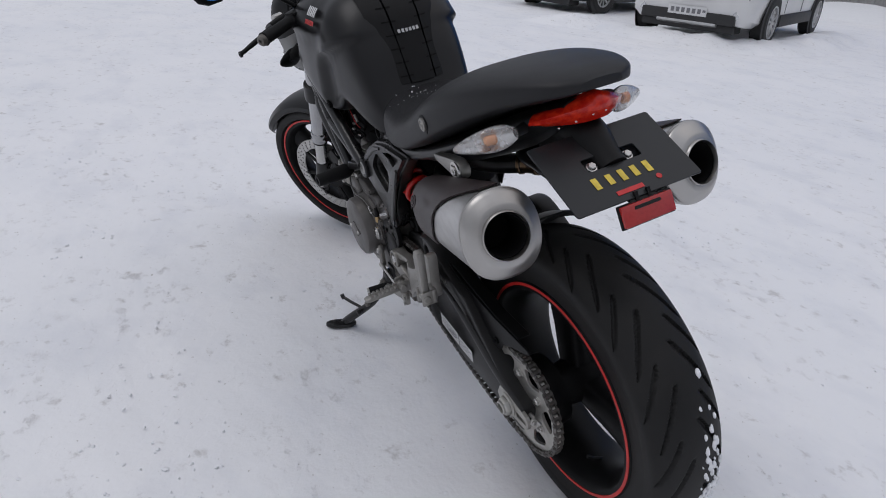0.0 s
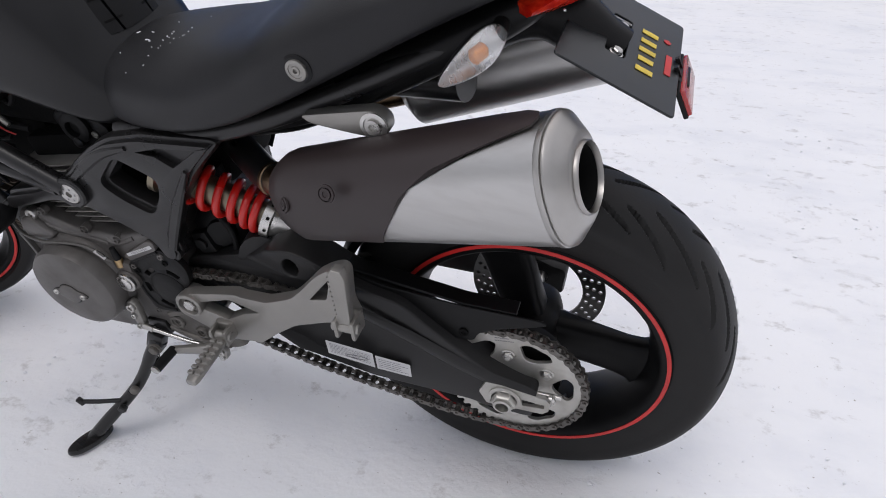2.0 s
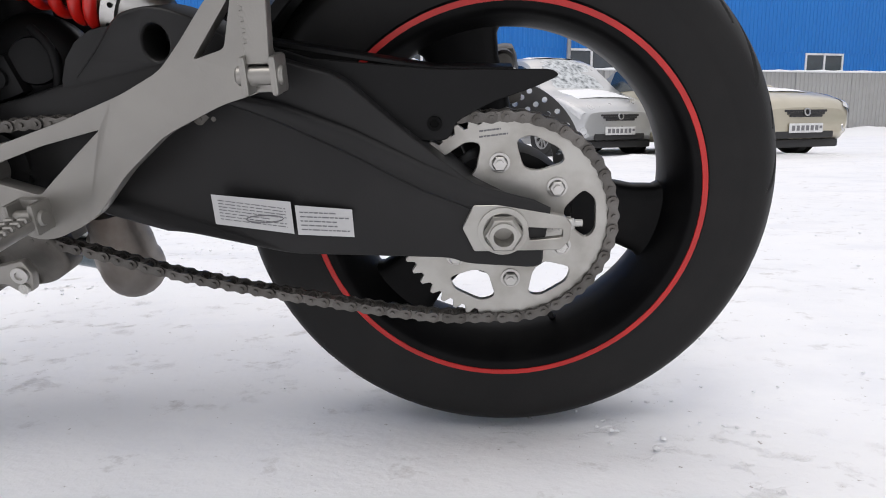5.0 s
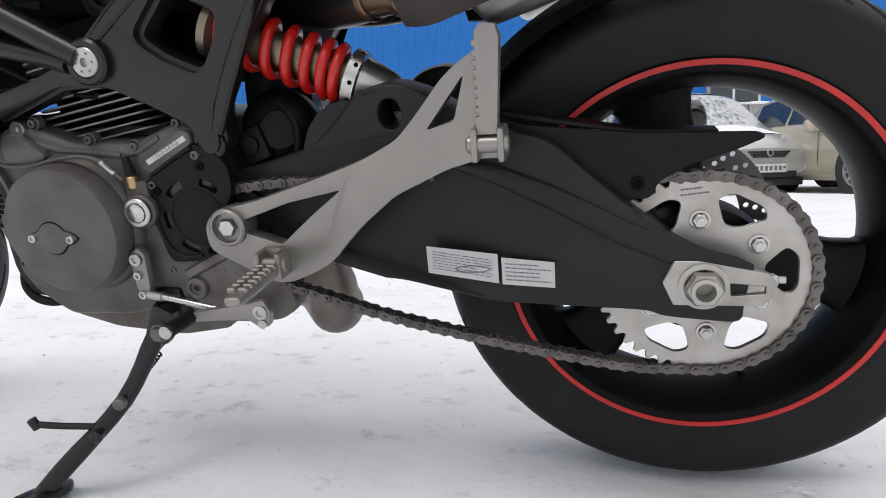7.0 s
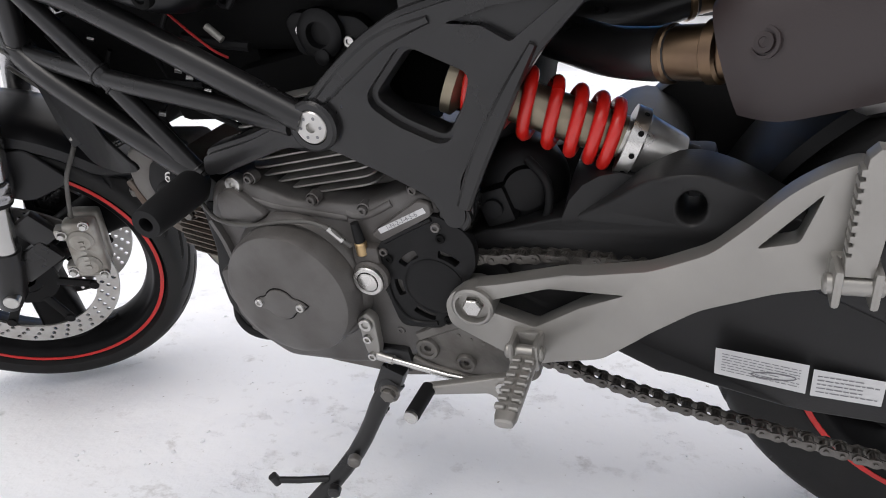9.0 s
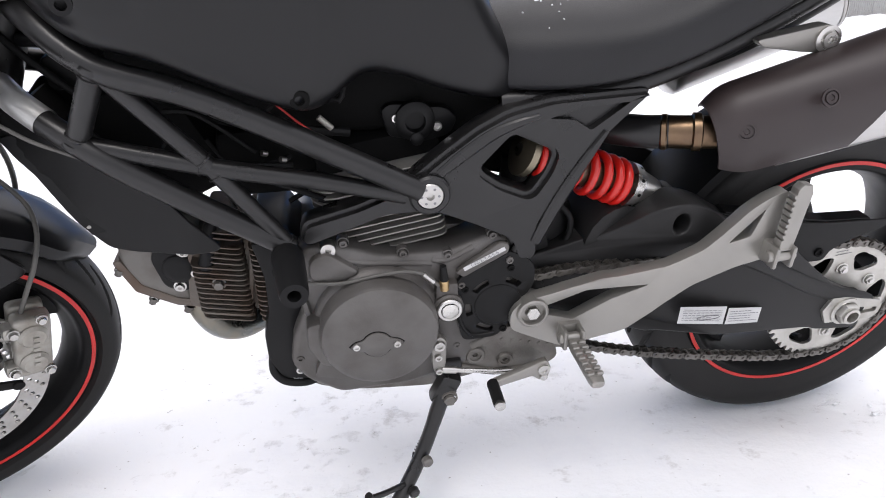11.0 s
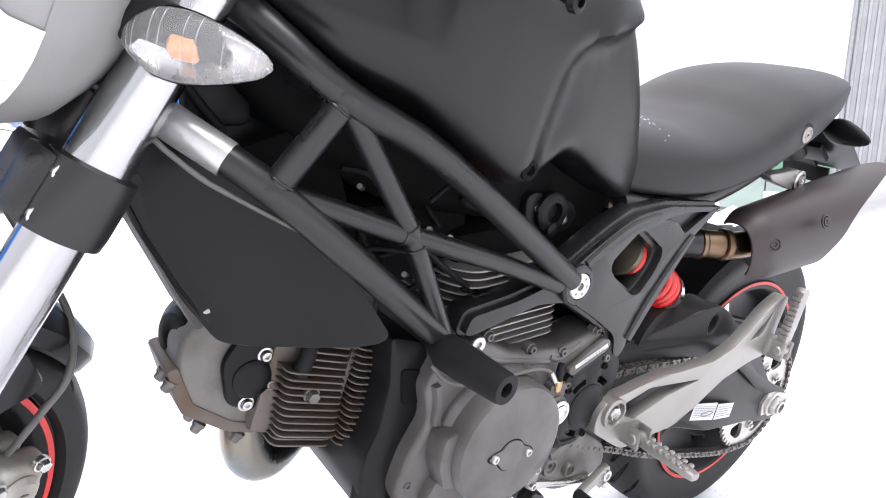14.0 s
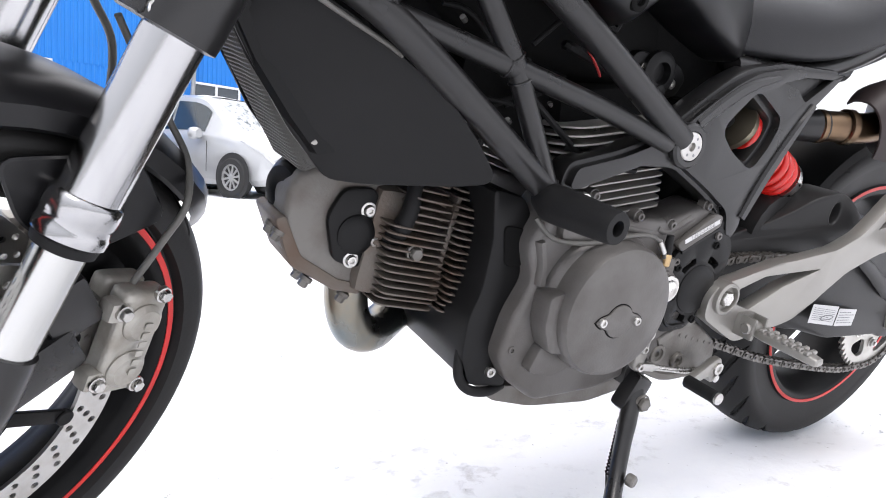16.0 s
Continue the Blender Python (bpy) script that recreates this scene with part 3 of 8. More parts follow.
def green_hall():
    g = thing("green_hall", "low pale hall with a green fascia", "building", Matrix.Translation((-38.6, -22.0, 0)) @ Matrix.Rotation(radians(-60), 4, "Z"))
    for i in range(8):
        bm = bmesh.new()
        box(bm, (4.5 - i * 5.0, 0, 1.8), (4.92, 0.3, 3.6), bevel=0.03)
        part("wall_panel", bm, PALE, g)
    for x, w, h in ((2.75, 8.4, 0.95), (-8.0, 13.0, 1.4), (-23.7, 18.3, 0.95)):
        bm = bmesh.new()
        box(bm, (x, 0.2, 3.55 + h / 2), (w, 0.6, h), bevel=0.04)
        part("fascia", bm, GREEN, g)
    bm = bmesh.new()
    box(bm, (-13, -6, 2.2), (39, 11.5, 4.4))
    part("body", bm, PALE, g)
    for x in (1.5, -3.5, -8.5):
        bm = bmesh.new()
        box(bm, (x, 0.17, 1.3), (1.1, 0.06, 2.3), bevel=0.02)
        part("door", bm, FRAME_WHITE, g)


green_hall()

# ---- parked cars ----
GLASS = surface("car_glass", (0.02, 0.03, 0.035), 0.08, scale=3, fine=40, bump=0, spec=0.9)
FROST = surface("snow_dusted_glass", (0.55, 0.58, 0.60), 0.5, second=(0.06, 0.08, 0.09), scale=14, fine=90, mix=1.0, bump=0.4, dist=0.01)
TRIM = surface("car_trim", (0.02, 0.02, 0.021), 0.55, scale=10, fine=120)
CAR_LAMP = surface("car_headlamp", (0.62, 0.63, 0.64), 0.15, 0.4, second=(0.3, 0.3, 0.31), scale=18, fine=90, coat=0.6)
CAR_TYRE = surface("car_tyre", (0.022, 0.022, 0.022), 0.75, scale=14, fine=160)
CAR_RIM = surface("car_rim", (0.5, 0.5, 0.5), 0.35, 0.8, scale=14, fine=160)
NUMBER_PLATE = surface("car_plate", (0.66, 0.66, 0.66), 0.5, scale=14, fine=160)


def car_wheel(parent, x, y, r, side):
    bm = bmesh.new()
    w = 0.19
    lathe(bm, [(r * 0.64, -w / 2), (r * 0.9, -w / 2), (r, -w / 2 + 0.03), (r, w / 2 - 0.03), (r * 0.9, w / 2), (r * 0.64, w / 2)], (x, y, r), (0, 1, 0), 36, closed=True)
    wh = part("wheel", bm, CAR_TYRE, parent)
    bm = bmesh.new()
    yo = y + side * w * 0.42
    lathe(bm, [(r * 0.65, -0.03), (r * 0.65, 0.02), (r * 0.58, 0.02), (r * 0.56, -0.03)], (x, yo, r), (0, side, 0), 32, closed=True)
    lathe(bm, [(r * 0.18, -0.03), (r * 0.18, 0.012), (r * 0.1, 0.02), (1e-5, 0.02)], (x, yo, r), (0, side, 0), 16)
    for k in range(10):
        a = radians(36 * k + 9)
        d = Vector((math.cos(a), 0, math.sin(a)))
        c = Vector((x, yo - side * 0.004, r)) + d * r * 0.38
        box(bm, c, (r * 0.44, 0.03, r * 0.10), Matrix.Rotation(-a, 3, "Y"), 0.006)
    part("rim", bm, CAR_RIM, wh)
    bm = bmesh.new()
    lathe(bm, [(r * 0.62, -0.05), (1e-5, -0.05)], (x, yo, r), (0, side, 0), 24)
    part("hub_shadow", bm, TRIM, wh)


def car(name, label, at, heading, paint, kind="hatch", frosted=True, cladding=False):
    """A parked car: body, glass, lamps, grille, mirrors, plate and four wheels. Its nose points along +x of its own."""
    L, W, wb, wr = {"hatch": (3.83, 1.675, 2.45, 0.29), "sedan": (4.5, 1.72, 2.6, 0.305), "suv": (4.1, 1.76, 2.6, 0.325)}[kind]
    c = thing(name, label, "car", Matrix.Translation((*at, 0)) @ Matrix.Rotation(radians(heading), 4, "Z"), "parked cars")
    hw, hl = W / 2, L / 2
    g = {"hatch": 0.16, "sedan": 0.16, "suv": 0.22}[kind]
    belt = {"hatch": 0.90, "sedan": 0.88, "suv": 0.98}[kind]
    # rows: x, low edge, shoulder height, half width, top height, half width of the top
    st = {"hatch": [(-1.0, .30, .80, .84, .98, .70), (-.97, .22, .86, .95, 1.36, .66), (-.80, .18, .90, .99, 1.50, .70), (-.3, .17, .90, 1, 1.52, .72), (.15, .17, .90, 1, 1.47, .71), (.36, .17, .89, 1, 1.22, .76), (.53, .17, .87, .99, .96, .82), (.76, .18, .78, .97, .84, .80), (.93, .20, .66, .90, .71, .72), (1.0, .28, .52, .72, .60, .58)],
          "sedan": [(-1.0, .30, .74, .86, .86, .72), (-.94, .24, .86, .95, .96, .78), (-.70, .19, .88, .99, 1.0, .80), (-.52, .18, .88, 1, 1.20, .74), (-.34, .17, .88, 1, 1.38, .70), (0.05, .17, .88, 1, 1.42, .70), (.22, .17, .87, 1, 1.24, .74), (.42, .17, .85, .99, .93, .82), (.74, .18, .77, .97, .82, .80), (.94, .20, .64, .91, .70, .74), (1.0, .28, .52, .76, .58, .60)],
          "suv": [(-1.0, .36, .92, .86, 1.2, .72), (-.96, .28, .98, .95, 1.5, .70), (-.78, .24, .99, .99, 1.60, .73), (-.2, .23, .98, 1, 1.62, .74), (.16, .23, .98, 1, 1.56, .73), (.34, .23, .96, 1, 1.34, .77), (.52, .23, .95, .99, 1.06, .84), (.78, .24, .87, .98, .97, .84), (.95, .27, .74, .92, .82, .76), (1.0, .36, .6, .76, .68, .62)]}[kind]
    bm = bmesh.new()
    rings = []
    for x, zl, zs, k, zt, kt in spread(st, 44):
        w, wt = hw * k, hw * kt
        half = [(w * 0.86, zl), (w * 0.97, zl + 0.08), (w, zl + (zs - zl) * 0.5), (w * 0.985, zs - 0.05), (w * 0.95, zs), (wt + (w * .95 - wt) * 0.45, zs + (zt - zs) * 0.5), (wt, zt - 0.05 * (zt - zs) - 0.01), (wt * 0.8, zt), (wt * 0.3, zt + 0.012)]
        rings.append([(x * hl, y, z) for y, z in half] + [(x * hl, -y, z) for y, z in half[::-1]])
    loft(bm, rings)
    # wheel arches: dark discs laid on the sides in place of shaded wells
    ax = (wb / 2 + 0.02, -wb / 2)
    part("body", bm, paint, c, flat=30)
    for x in ax:
        for s in (1, -1):
            bm = bmesh.new()
            r = wr + 0.055
            lathe(bm, [(r, 0), (r, 0.012), (1e-5, 0.012)], (x, s * (hw - 0.012), wr + 0.01), (0, s, 0), 32)
            part("wheel_arch", bm, TRIM, c)
            car_wheel(c, x, s * (hw - 0.075), wr, s)

    def top_at(x):
        rows = spread(st, 200)
        return min(rows, key=lambda q: abs(q[0] * hl - x))

    def skin(xa, xb, fa, fb, side=0, out=0.006, n=6):
        """A glass panel laid on the body: side 0 across the car, otherwise along one flank."""
        s = bmesh.new()
        rr = []
        for i in range(n + 1):
            x = xa + (xb - xa) * i / n
            _, zl, zs, k, zt, kt = top_at(x)
            w, wt = hw * k, hw * kt
            if side == 0:
                rr.append([(x, y * wt, zt + 0.012 - abs(y) ** 3 * 0.05 + out) for y in np.linspace(fa, fb, 7)])
            else:
                line = []
                for f in np.linspace(fa, fb, 5):
                    y = w * 0.95 + (wt - w * 0.95) * f
                    line.append((x, side * (y + out), zs + (zt - zs) * f))
                rr.append(line)
        loft(s, rr, closed=False, caps=False)
        return s
    def on_body(x, s, p, out):
        """A point on the body's flank; p counts the corners of its section from the sill up."""
        _, zl, zs, k, zt, kt = top_at(x)
        w, wt = hw * k, hw * kt
        half = [(w * 0.86, zl), (w * 0.97, zl + 0.08), (w, zl + (zs - zl) * 0.5), (w * 0.985, zs - 0.05), (w * 0.95, zs), (wt + (w * .95 - wt) * 0.45, zs + (zt - zs) * 0.5), (wt, zt - 0.05 * (zt - zs) - 0.01), (wt * 0.8, zt), (wt * 0.3, zt + 0.012)]
        i = max(0, min(7, int(p)))
        y = half[i][0] + (half[i + 1][0] - half[i][0]) * (p - i)
        z = half[i][1] + (half[i + 1][1] - half[i][1]) * (p - i)
        return Vector((x + out, s * (y + out), z + out * 0.5))
    ws = {"hatch": (.33, .17, .52), "sedan": (.24, .08, .42), "suv": (.32, .17, .51)}[kind]
    part("windscreen", skin(ws[1] * hl, ws[2] * hl, -0.9, 0.9), FROST if frosted else GLASS, c, "snow dusted windscreen" if frosted else "")
    for s in (1, -1):
        ends = {"hatch": ((.30, -.10), (-.13, -.52), (-.55, -.82)), "sedan": ((.22, -.04), (-.07, -.40)), "suv": ((.30, -.08), (-.11, -.50), (-.53, -.80))}[kind]
        for i, (a, b) in enumerate(ends):
            part("side_window", skin(b * hl, a * hl, 0.10, 0.82, s), GLASS if i < 2 else FROST, c)
        for q in (ends[0][0] + 0.06, ends[0][1] - 0.01, ends[1][1]):
            bm = bmesh.new()
            tube(bm, [(q * hl, s * (hw + 0.001), z) for z in (g + 0.2, 0.5, belt - 0.1)], 0.004, 6)
            part("door_seam", bm, TRIM, c)
        for q in (ends[0][1] + 0.03, ends[1][1] + 0.04):
            bm = bmesh.new()
            box(bm, (q * hl + 0.08, s * (hw * 0.985 + 0.012), belt - 0.13), (0.17, 0.03, 0.03), bevel=0.01)
            part("door_handle", bm, paint, c)
        bm = bmesh.new()
        shell(bm, [(0.24 * hl + dx, belt + 0.06 + dz, belt - 0.06 - dz, dw, 0.5) for dx, dz, dw in ((0, 0, 0.05), (0.04, 0.03, 0.10), (0.12, 0.03, 0.10), (0.17, 0.0, 0.05))], 8, 12)
        for v in bm.verts:
            v.co.y += s * (hw + 0.09)
        part("mirror", bm, paint, c)
        bm = bmesh.new()
        rr = []
        for i in range(11):
            q = i / 10
            x = hl * (0.70 + 0.285 * q)
            lo, hi = 3.9 - 1.1 * q, 4.3 + 0.9 * math.sin(math.pi * min(1, q * 1.25 + 0.05)) + 0.9 * q
            rr.append([on_body(x, s, lo + (hi - lo) * f, 0.014 * math.sin(math.pi * min(0.96, max(0.04, f))) + 0.006) for f in np.linspace(0, 1, 7)])
        loft(bm, rr, closed=False, caps=False)
        part("headlamp", bm, CAR_LAMP, c, "clear headlamp")
        if cladding:
            bm = bmesh.new()
            box(bm, (0, s * (hw - 0.01), g + 0.10), (wb - 2 * wr - 0.14, 0.05, 0.16), bevel=0.02)
            part("sill_cladding", bm, TRIM, c)
    bm = bmesh.new()
    zn = {"hatch": .555, "sedan": .545, "suv": .635}[kind]
    for i in range(3):
        box(bm, (hl + 0.002 - 0.006 * i, 0, zn - 0.055 + i * 0.030), (0.03, 0.50 + 0.08 * i, 0.030), bevel=0.008)
    part("grille", bm, TRIM, c, "dark grille")
    bm = bmesh.new()
    lathe(bm, [(0.05, 0), (0.05, 0.01), (0.036, 0.014), (0.034, 0)], (hl + 0.016, 0, zn - 0.01), (1, 0, 0.2), 20)
    part("badge", bm, CAR_RIM, c)
    bm = bmesh.new()
    box(bm, (hl - 0.005, 0, g + 0.105), (0.03, W * 0.52, 0.085), bevel=0.012)
    if cladding:
        box(bm, (hl - 0.03, 0, g + 0.12), (0.1, W * 0.72, 0.14), bevel=0.03)
    part("lower_intake", bm, TRIM, c)
    bm = bmesh.new()  # dark box added in place of the shaded gap under the bumper
    box(bm, (hl * 0.90, 0, g + 0.0), (hl * 0.14, W * 0.72, 0.10), bevel=0.02)
    part("undertray", bm, TRIM, c)
    if cladding:
        bm = bmesh.new()
        box(bm, (hl * 0.99, 0, g + 0.04), (0.08, W * 0.46, 0.05), Matrix.Rotation(radians(-20), 3, "Y"), 0.015)
        part("skid_plate", bm, CAR_RIM, c, "silver skid plate")
    for s in (1, -1):
        bm = bmesh.new()
        lathe(bm, [(1e-5, 0.03), (0.05, 0.024), (0.058, 0)], (hl * 0.985, s * W * 0.36, g + 0.19), (1, s * 0.5, 0), 16)
        part("fog_lamp", bm, CAR_LAMP, c)
    bm = bmesh.new()
    box(bm, (hl + 0.018, 0, g + 0.185), (0.012, 0.52, 0.112), bevel=0.004)
    pl = part("number_plate", bm, NUMBER_PLATE, c, "white number plate with dark bars")
    bm = bmesh.new()
    for i in range(6):
        box(bm, (hl + 0.0255, -0.2 + i * 0.072, g + 0.185), (0.004, 0.045, 0.06))
    box(bm, (hl + 0.0255, 0.225, g + 0.195), (0.004, 0.04, 0.03))
    part("plate_bars", bm, INK, pl)
    # snow left on the bonnet and roof
    for xa, xb in ((-.75, ws[1] - 0.04), (ws[2] + 0.03, .82)):
        bm = bmesh.new()
        rr = []
        for i in range(19):
            x = (xa + (xb - xa) * i / 18) * hl
            _, zl, zs, k, zt, kt = top_at(x)
            wv = hw * kt * (0.86 + 0.08 * noise.noise((x * 3, 1, at[0])))
            rr.append([(x, y * wv, zt + 0.012 - abs(y) ** 3 * 0.04 + 0.004 + (0.012 + 0.012 * noise.noise((x * 6, y * 4, at[1]))) * (1 - y ** 8)) for y in np.linspace(-1, 1, 11)])
        loft(bm, rr, closed=False, caps=False)
        part("snow_cover", bm, LOOSE_SNOW, c, "thin cover of snow")
    return c


SILVER = surface("silver_car_paint", (0.50, 0.51, 0.52), 0.3, 0.5, second=(0.40, 0.41, 0.42), scale=3, fine=60, coat=0.6, bump=0)
BEIGE_PAINT = surface("champagne_car_paint", (0.50, 0.46, 0.36), 0.32, 0.4, second=(0.36, 0.32, 0.25), scale=3, fine=60, coat=0.5, bump=0)
WHITE_PAINT = surface("white_car_paint", (0.72, 0.72, 0.72), 0.35, second=(0.55, 0.54, 0.52), scale=2, fine=60, coat=0.5, bump=0)
GREY_PAINT = surface("dark_grey_car_paint", (0.06, 0.062, 0.066), 0.3, 0.4, second=(0.10, 0.10, 0.10), scale=3, fine=60, coat=0.6, bump=0)

car("hatchback", "silver compact hatchback with frost on its windscreen", (-1.17, -10.4), 117, SILVER, "hatch")
car("sedan", "champagne coloured sedan dusted with snow", (-3.2, -9.6), 111, BEIGE_PAINT, "sedan")
car("crossover", "white crossover with black plastic cladding", (1.62, -10.0), 122, WHITE_PAINT, "suv", cladding=True)
car("crossover", "white crossover with black cladding and a silver skid plate", (6.75, -8.15), 114, WHITE_PAINT, "suv", frosted=False, cladding=True)
car("estate_car", "dark grey car parked in the snow", (9.95, -8.3), 103, GREY_PAINT, "hatch")
car("sedan", "dark grey sedan parked far off", (-17.3, -11.8), -51, GREY_PAINT, "sedan", frosted=False)
car("crossover", "silver car under snow far off", (-25.5, -16.6), -40, SILVER, "suv")


def snow_bank(pts, width, height, seed):
    """A low ridge of ploughed snow along pts."""
    bm = bmesh.new()
    line = curve_through([Vector((*p, 0)) for p in pts], 10)
    rows = []
    for i, p in enumerate(line):
        d = (line[min(i + 1, len(line) - 1)] - line[max(i - 1, 0)]).normalized()
        sd = Vector((-d.y, d.x, 0))
        e = math.sin(math.pi * min(1.0, min(i, len(line) - 1 - i) / 6) / 2)
        row = []
        for k in range(13):
            f = -1 + k / 6
            q = p + sd * width * f
            h = height * (1 - f * f) ** 1.5 * e * (1 + 0.7 * noise.noise((q.x * 2.2, q.y * 2.2, seed)) + 0.35 * noise.noise((q.x * 9, q.y * 9, seed)))
            row.append((q.x, q.y, h - 0.02))
        rows.append(row)
    loft(bm, rows, closed=False, caps=False)
    ob = part("snow_bank", bm, SNOW, None, flat=80)
    return tagged(ob, "low ridge of ploughed snow before a parked car", "snow", kind="structure")


snow_bank([(8.2, -5.3), (7.1, -5.9), (6.0, -6.3), (5.35, -6.75), (5.3, -7.6), (5.7, -8.7), (6.3, -10.2)], 0.55, 0.13, 3)
snow_bank([(-13.0, -9.2), (-14.0, -6.2), (-14.6, -3.4), (-15.2, 0.5), (-16.0, 4.0)], 1.3, 0.85, 5)
snow_bank([(-1.6, -8.1), (-2.6, -7.7), (-3.6, -7.5), (-4.8, -7.6)], 0.35, 0.05, 8)

# ---- the motorcycle. Its own axes: x forward, y to its left, z up, from the middle of the rear axle; it leans on its side stand ----
LEAN, PITCH, AXLE_H = radians(12.4), radians(-0.5), 0.3205
up = Vector((math.sin(PITCH), -math.sin(LEAN), 0))
up.z = math.sqrt(1 - up.length_squared)
fore = (Vector((1, 0, 0)) - up * up.x).normalized()
side = up.cross(fore)
BIKE_M = Matrix.Translation((0, 0, AXLE_H)) @ Matrix((fore, side, up)).to_4x4()
bike = thing("motorcycle", "matt black naked motorcycle with red rim stripes on its side stand", "motorcycle", BIKE_M)
LEFT = (0, 1, 0)


def tyre(bm, R, hw, bead, bead_w, segs=960, grooves=14, seed=0):
    """A tyre round the y axis with swept grooves cut into the tread."""
    shape = [(0.0, 1.0), (0.12, 0.998), (0.25, 0.991), (0.38, 0.979), (0.5, 0.963), (0.61, 0.942), (0.72, 0.915), (0.81, 0.885), (0.89, 0.852), (0.95, 0.817), (0.985, 0.780), (1.0, 0.735), (0.99, 0.66), (0.955, 0.58)]
    half = [(R - (1 - g) * hw * 1.75, u * hw) for u, g in spread(shape, 44)] + [(0.2385, bead_w + 0.003), (bead, bead_w - 0.004)]
    prof = [(r, -y) for r, y in half[:0:-1]] + half
    rings = []
    for k in range(segs):
        t = 2 * math.pi * k / segs
        ring = []
        for r, y in prof:
            cut = 0.0
            u = abs(y) / hw
            if r > R - hw * 0.5 and 0.06 < u < 0.99:
                for off, sl, lo, hi in ((0.0, 1.15, 0.10, 0.86), (0.5, 1.0, 0.34, 0.985)):
                    if lo < u < hi:
                        ph = (t * grooves / (2 * math.pi) + off + (0.5 if y < 0 else 0) - sl * (u ** 1.3) * 0.95) % 1
                        dd = min(ph, 1 - ph) * 2 * math.pi * R / grooves
                        wdt = 0.0088 * min(1, (u - lo) / 0.10, (hi - u) / 0.12)
                        if dd < wdt:
                            cut = 0.0062 * min(1.0, (wdt - dd) / 0.0022)
            rr = r - cut
            ring.append(bm.verts.new((rr * math.cos(t), y, rr * math.sin(t))))
        rings.append(ring)
    for k in range(segs):
        a, b = rings[k], rings[(k + 1) % segs]
        for j in range(len(prof) - 1):
            bm.faces.new((a[j], a[j + 1], b[j + 1], b[j]))


def rim(bm, hw):
    half = [(0.236, hw - 0.012), (0.2375, hw - 0.004), (0.2350, hw), (0.222, hw), (0.2175, hw - 0.003), (0.2135, hw - 0.012), (0.2095, hw - 0.02), (0.200, hw * 0.35), (0.1965, 0.0)]
    inner = half + [(r, -y) for r, y in half[-2::-1]]
    outer = [(0.222, -hw + 0.016), (0.212, 0.0), (0.222, hw - 0.016)]
    lathe(bm, inner + outer, (0, 0, 0), LEFT, 96, closed=True)


def spoke(bm, angle, hw=0.047, th=0.022, hub=0.045):
    for a in (radians(angle),):
        d, n = Vector((math.cos(a), 0, math.sin(a))), Vector((-math.sin(a), 0, math.cos(a)))
        rings = []
        for r, w, t in ((hub * 0.6, 0.034, th * 1.5), (0.08, 0.036, th * 1.25), (0.12, hw * 0.84, th), (0.16, hw * 0.86, th * 0.95), (0.185, hw * 0.98, th * 0.95), (0.198, hw * 1.22, th), (0.206, hw * 1.6, th * 1.1)):
            ring = []
            for q in range(16):
                g = 2 * math.pi * q / 16
                cs, sn = math.cos(g), math.sin(g)
                ring.append(d * r + n * w * math.copysign(abs(cs) ** 0.55, cs) + Vector((0, 1, 0)) * t * math.copysign(abs(sn) ** 0.6, sn))
            rings.append(ring)
        loft(bm, rings)


def wheel(name, label, m, R, hw, rim_hw, spoke_base, grooves):
    bm = bmesh.new()
    rim(bm, rim_hw)
    bmesh.ops.transform(bm, matrix=m, verts=bm.verts)
    w = part(name, bm, RIM, bike, label)
    for k in range(3):
        bm = bmesh.new()
        spoke(bm, spoke_base + 120 * k)
        bmesh.ops.transform(bm, matrix=m, verts=bm.verts)
        part("spoke", bm, RIM, w)
    bm = bmesh.new()
    lathe(bm, [(0.022, -0.062), (0.040, -0.062), (0.046, -0.045), (0.052, 0), (0.046, 0.045), (0.040, 0.062), (0.022, 0.062)], (0, 0, 0), LEFT, 40, closed=True)
    bmesh.ops.transform(bm, matrix=m, verts=bm.verts)
    part("hub", bm, RIM, w)
    bm = bmesh.new()
    tyre(bm, R, hw, 0.2215, rim_hw - 0.006, grooves=grooves)
    bmesh.ops.transform(bm, matrix=m, verts=bm.verts)
    part("tyre", bm, RUBBER, w, "black tyre with swept grooves and packed snow" if name == "rear_wheel" else "black tyre with swept grooves")
    for s in (1, -1):
        bm = bmesh.new()
        lathe(bm, [(0.2280, s * (rim_hw + 0.0004)), (0.2283, s * (rim_hw + 0.0014)), (0.2345, s * (rim_hw + 0.0014)), (0.2348, s * (rim_hw + 0.0004))], (0, 0, 0), LEFT, 96)
        bmesh.ops.transform(bm, matrix=m, verts=bm.verts)
        part("rim_stripe", bm, STRIPE, w, "red rim tape")
    bm = bmesh.new()
    a = radians(250)
    tube(bm, [Vector((0.2 * math.cos(a), 0.0, 0.2 * math.sin(a))), Vector((0.19 * math.cos(a), 0.02, 0.19 * math.sin(a))), Vector((0.178 * math.cos(a), 0.035, 0.178 * math.sin(a)))], 0.004, 10)
    bmesh.ops.transform(bm, matrix=m, verts=bm.verts)
    part("valve", bm, SOFT_RUBBER, w)
    return w


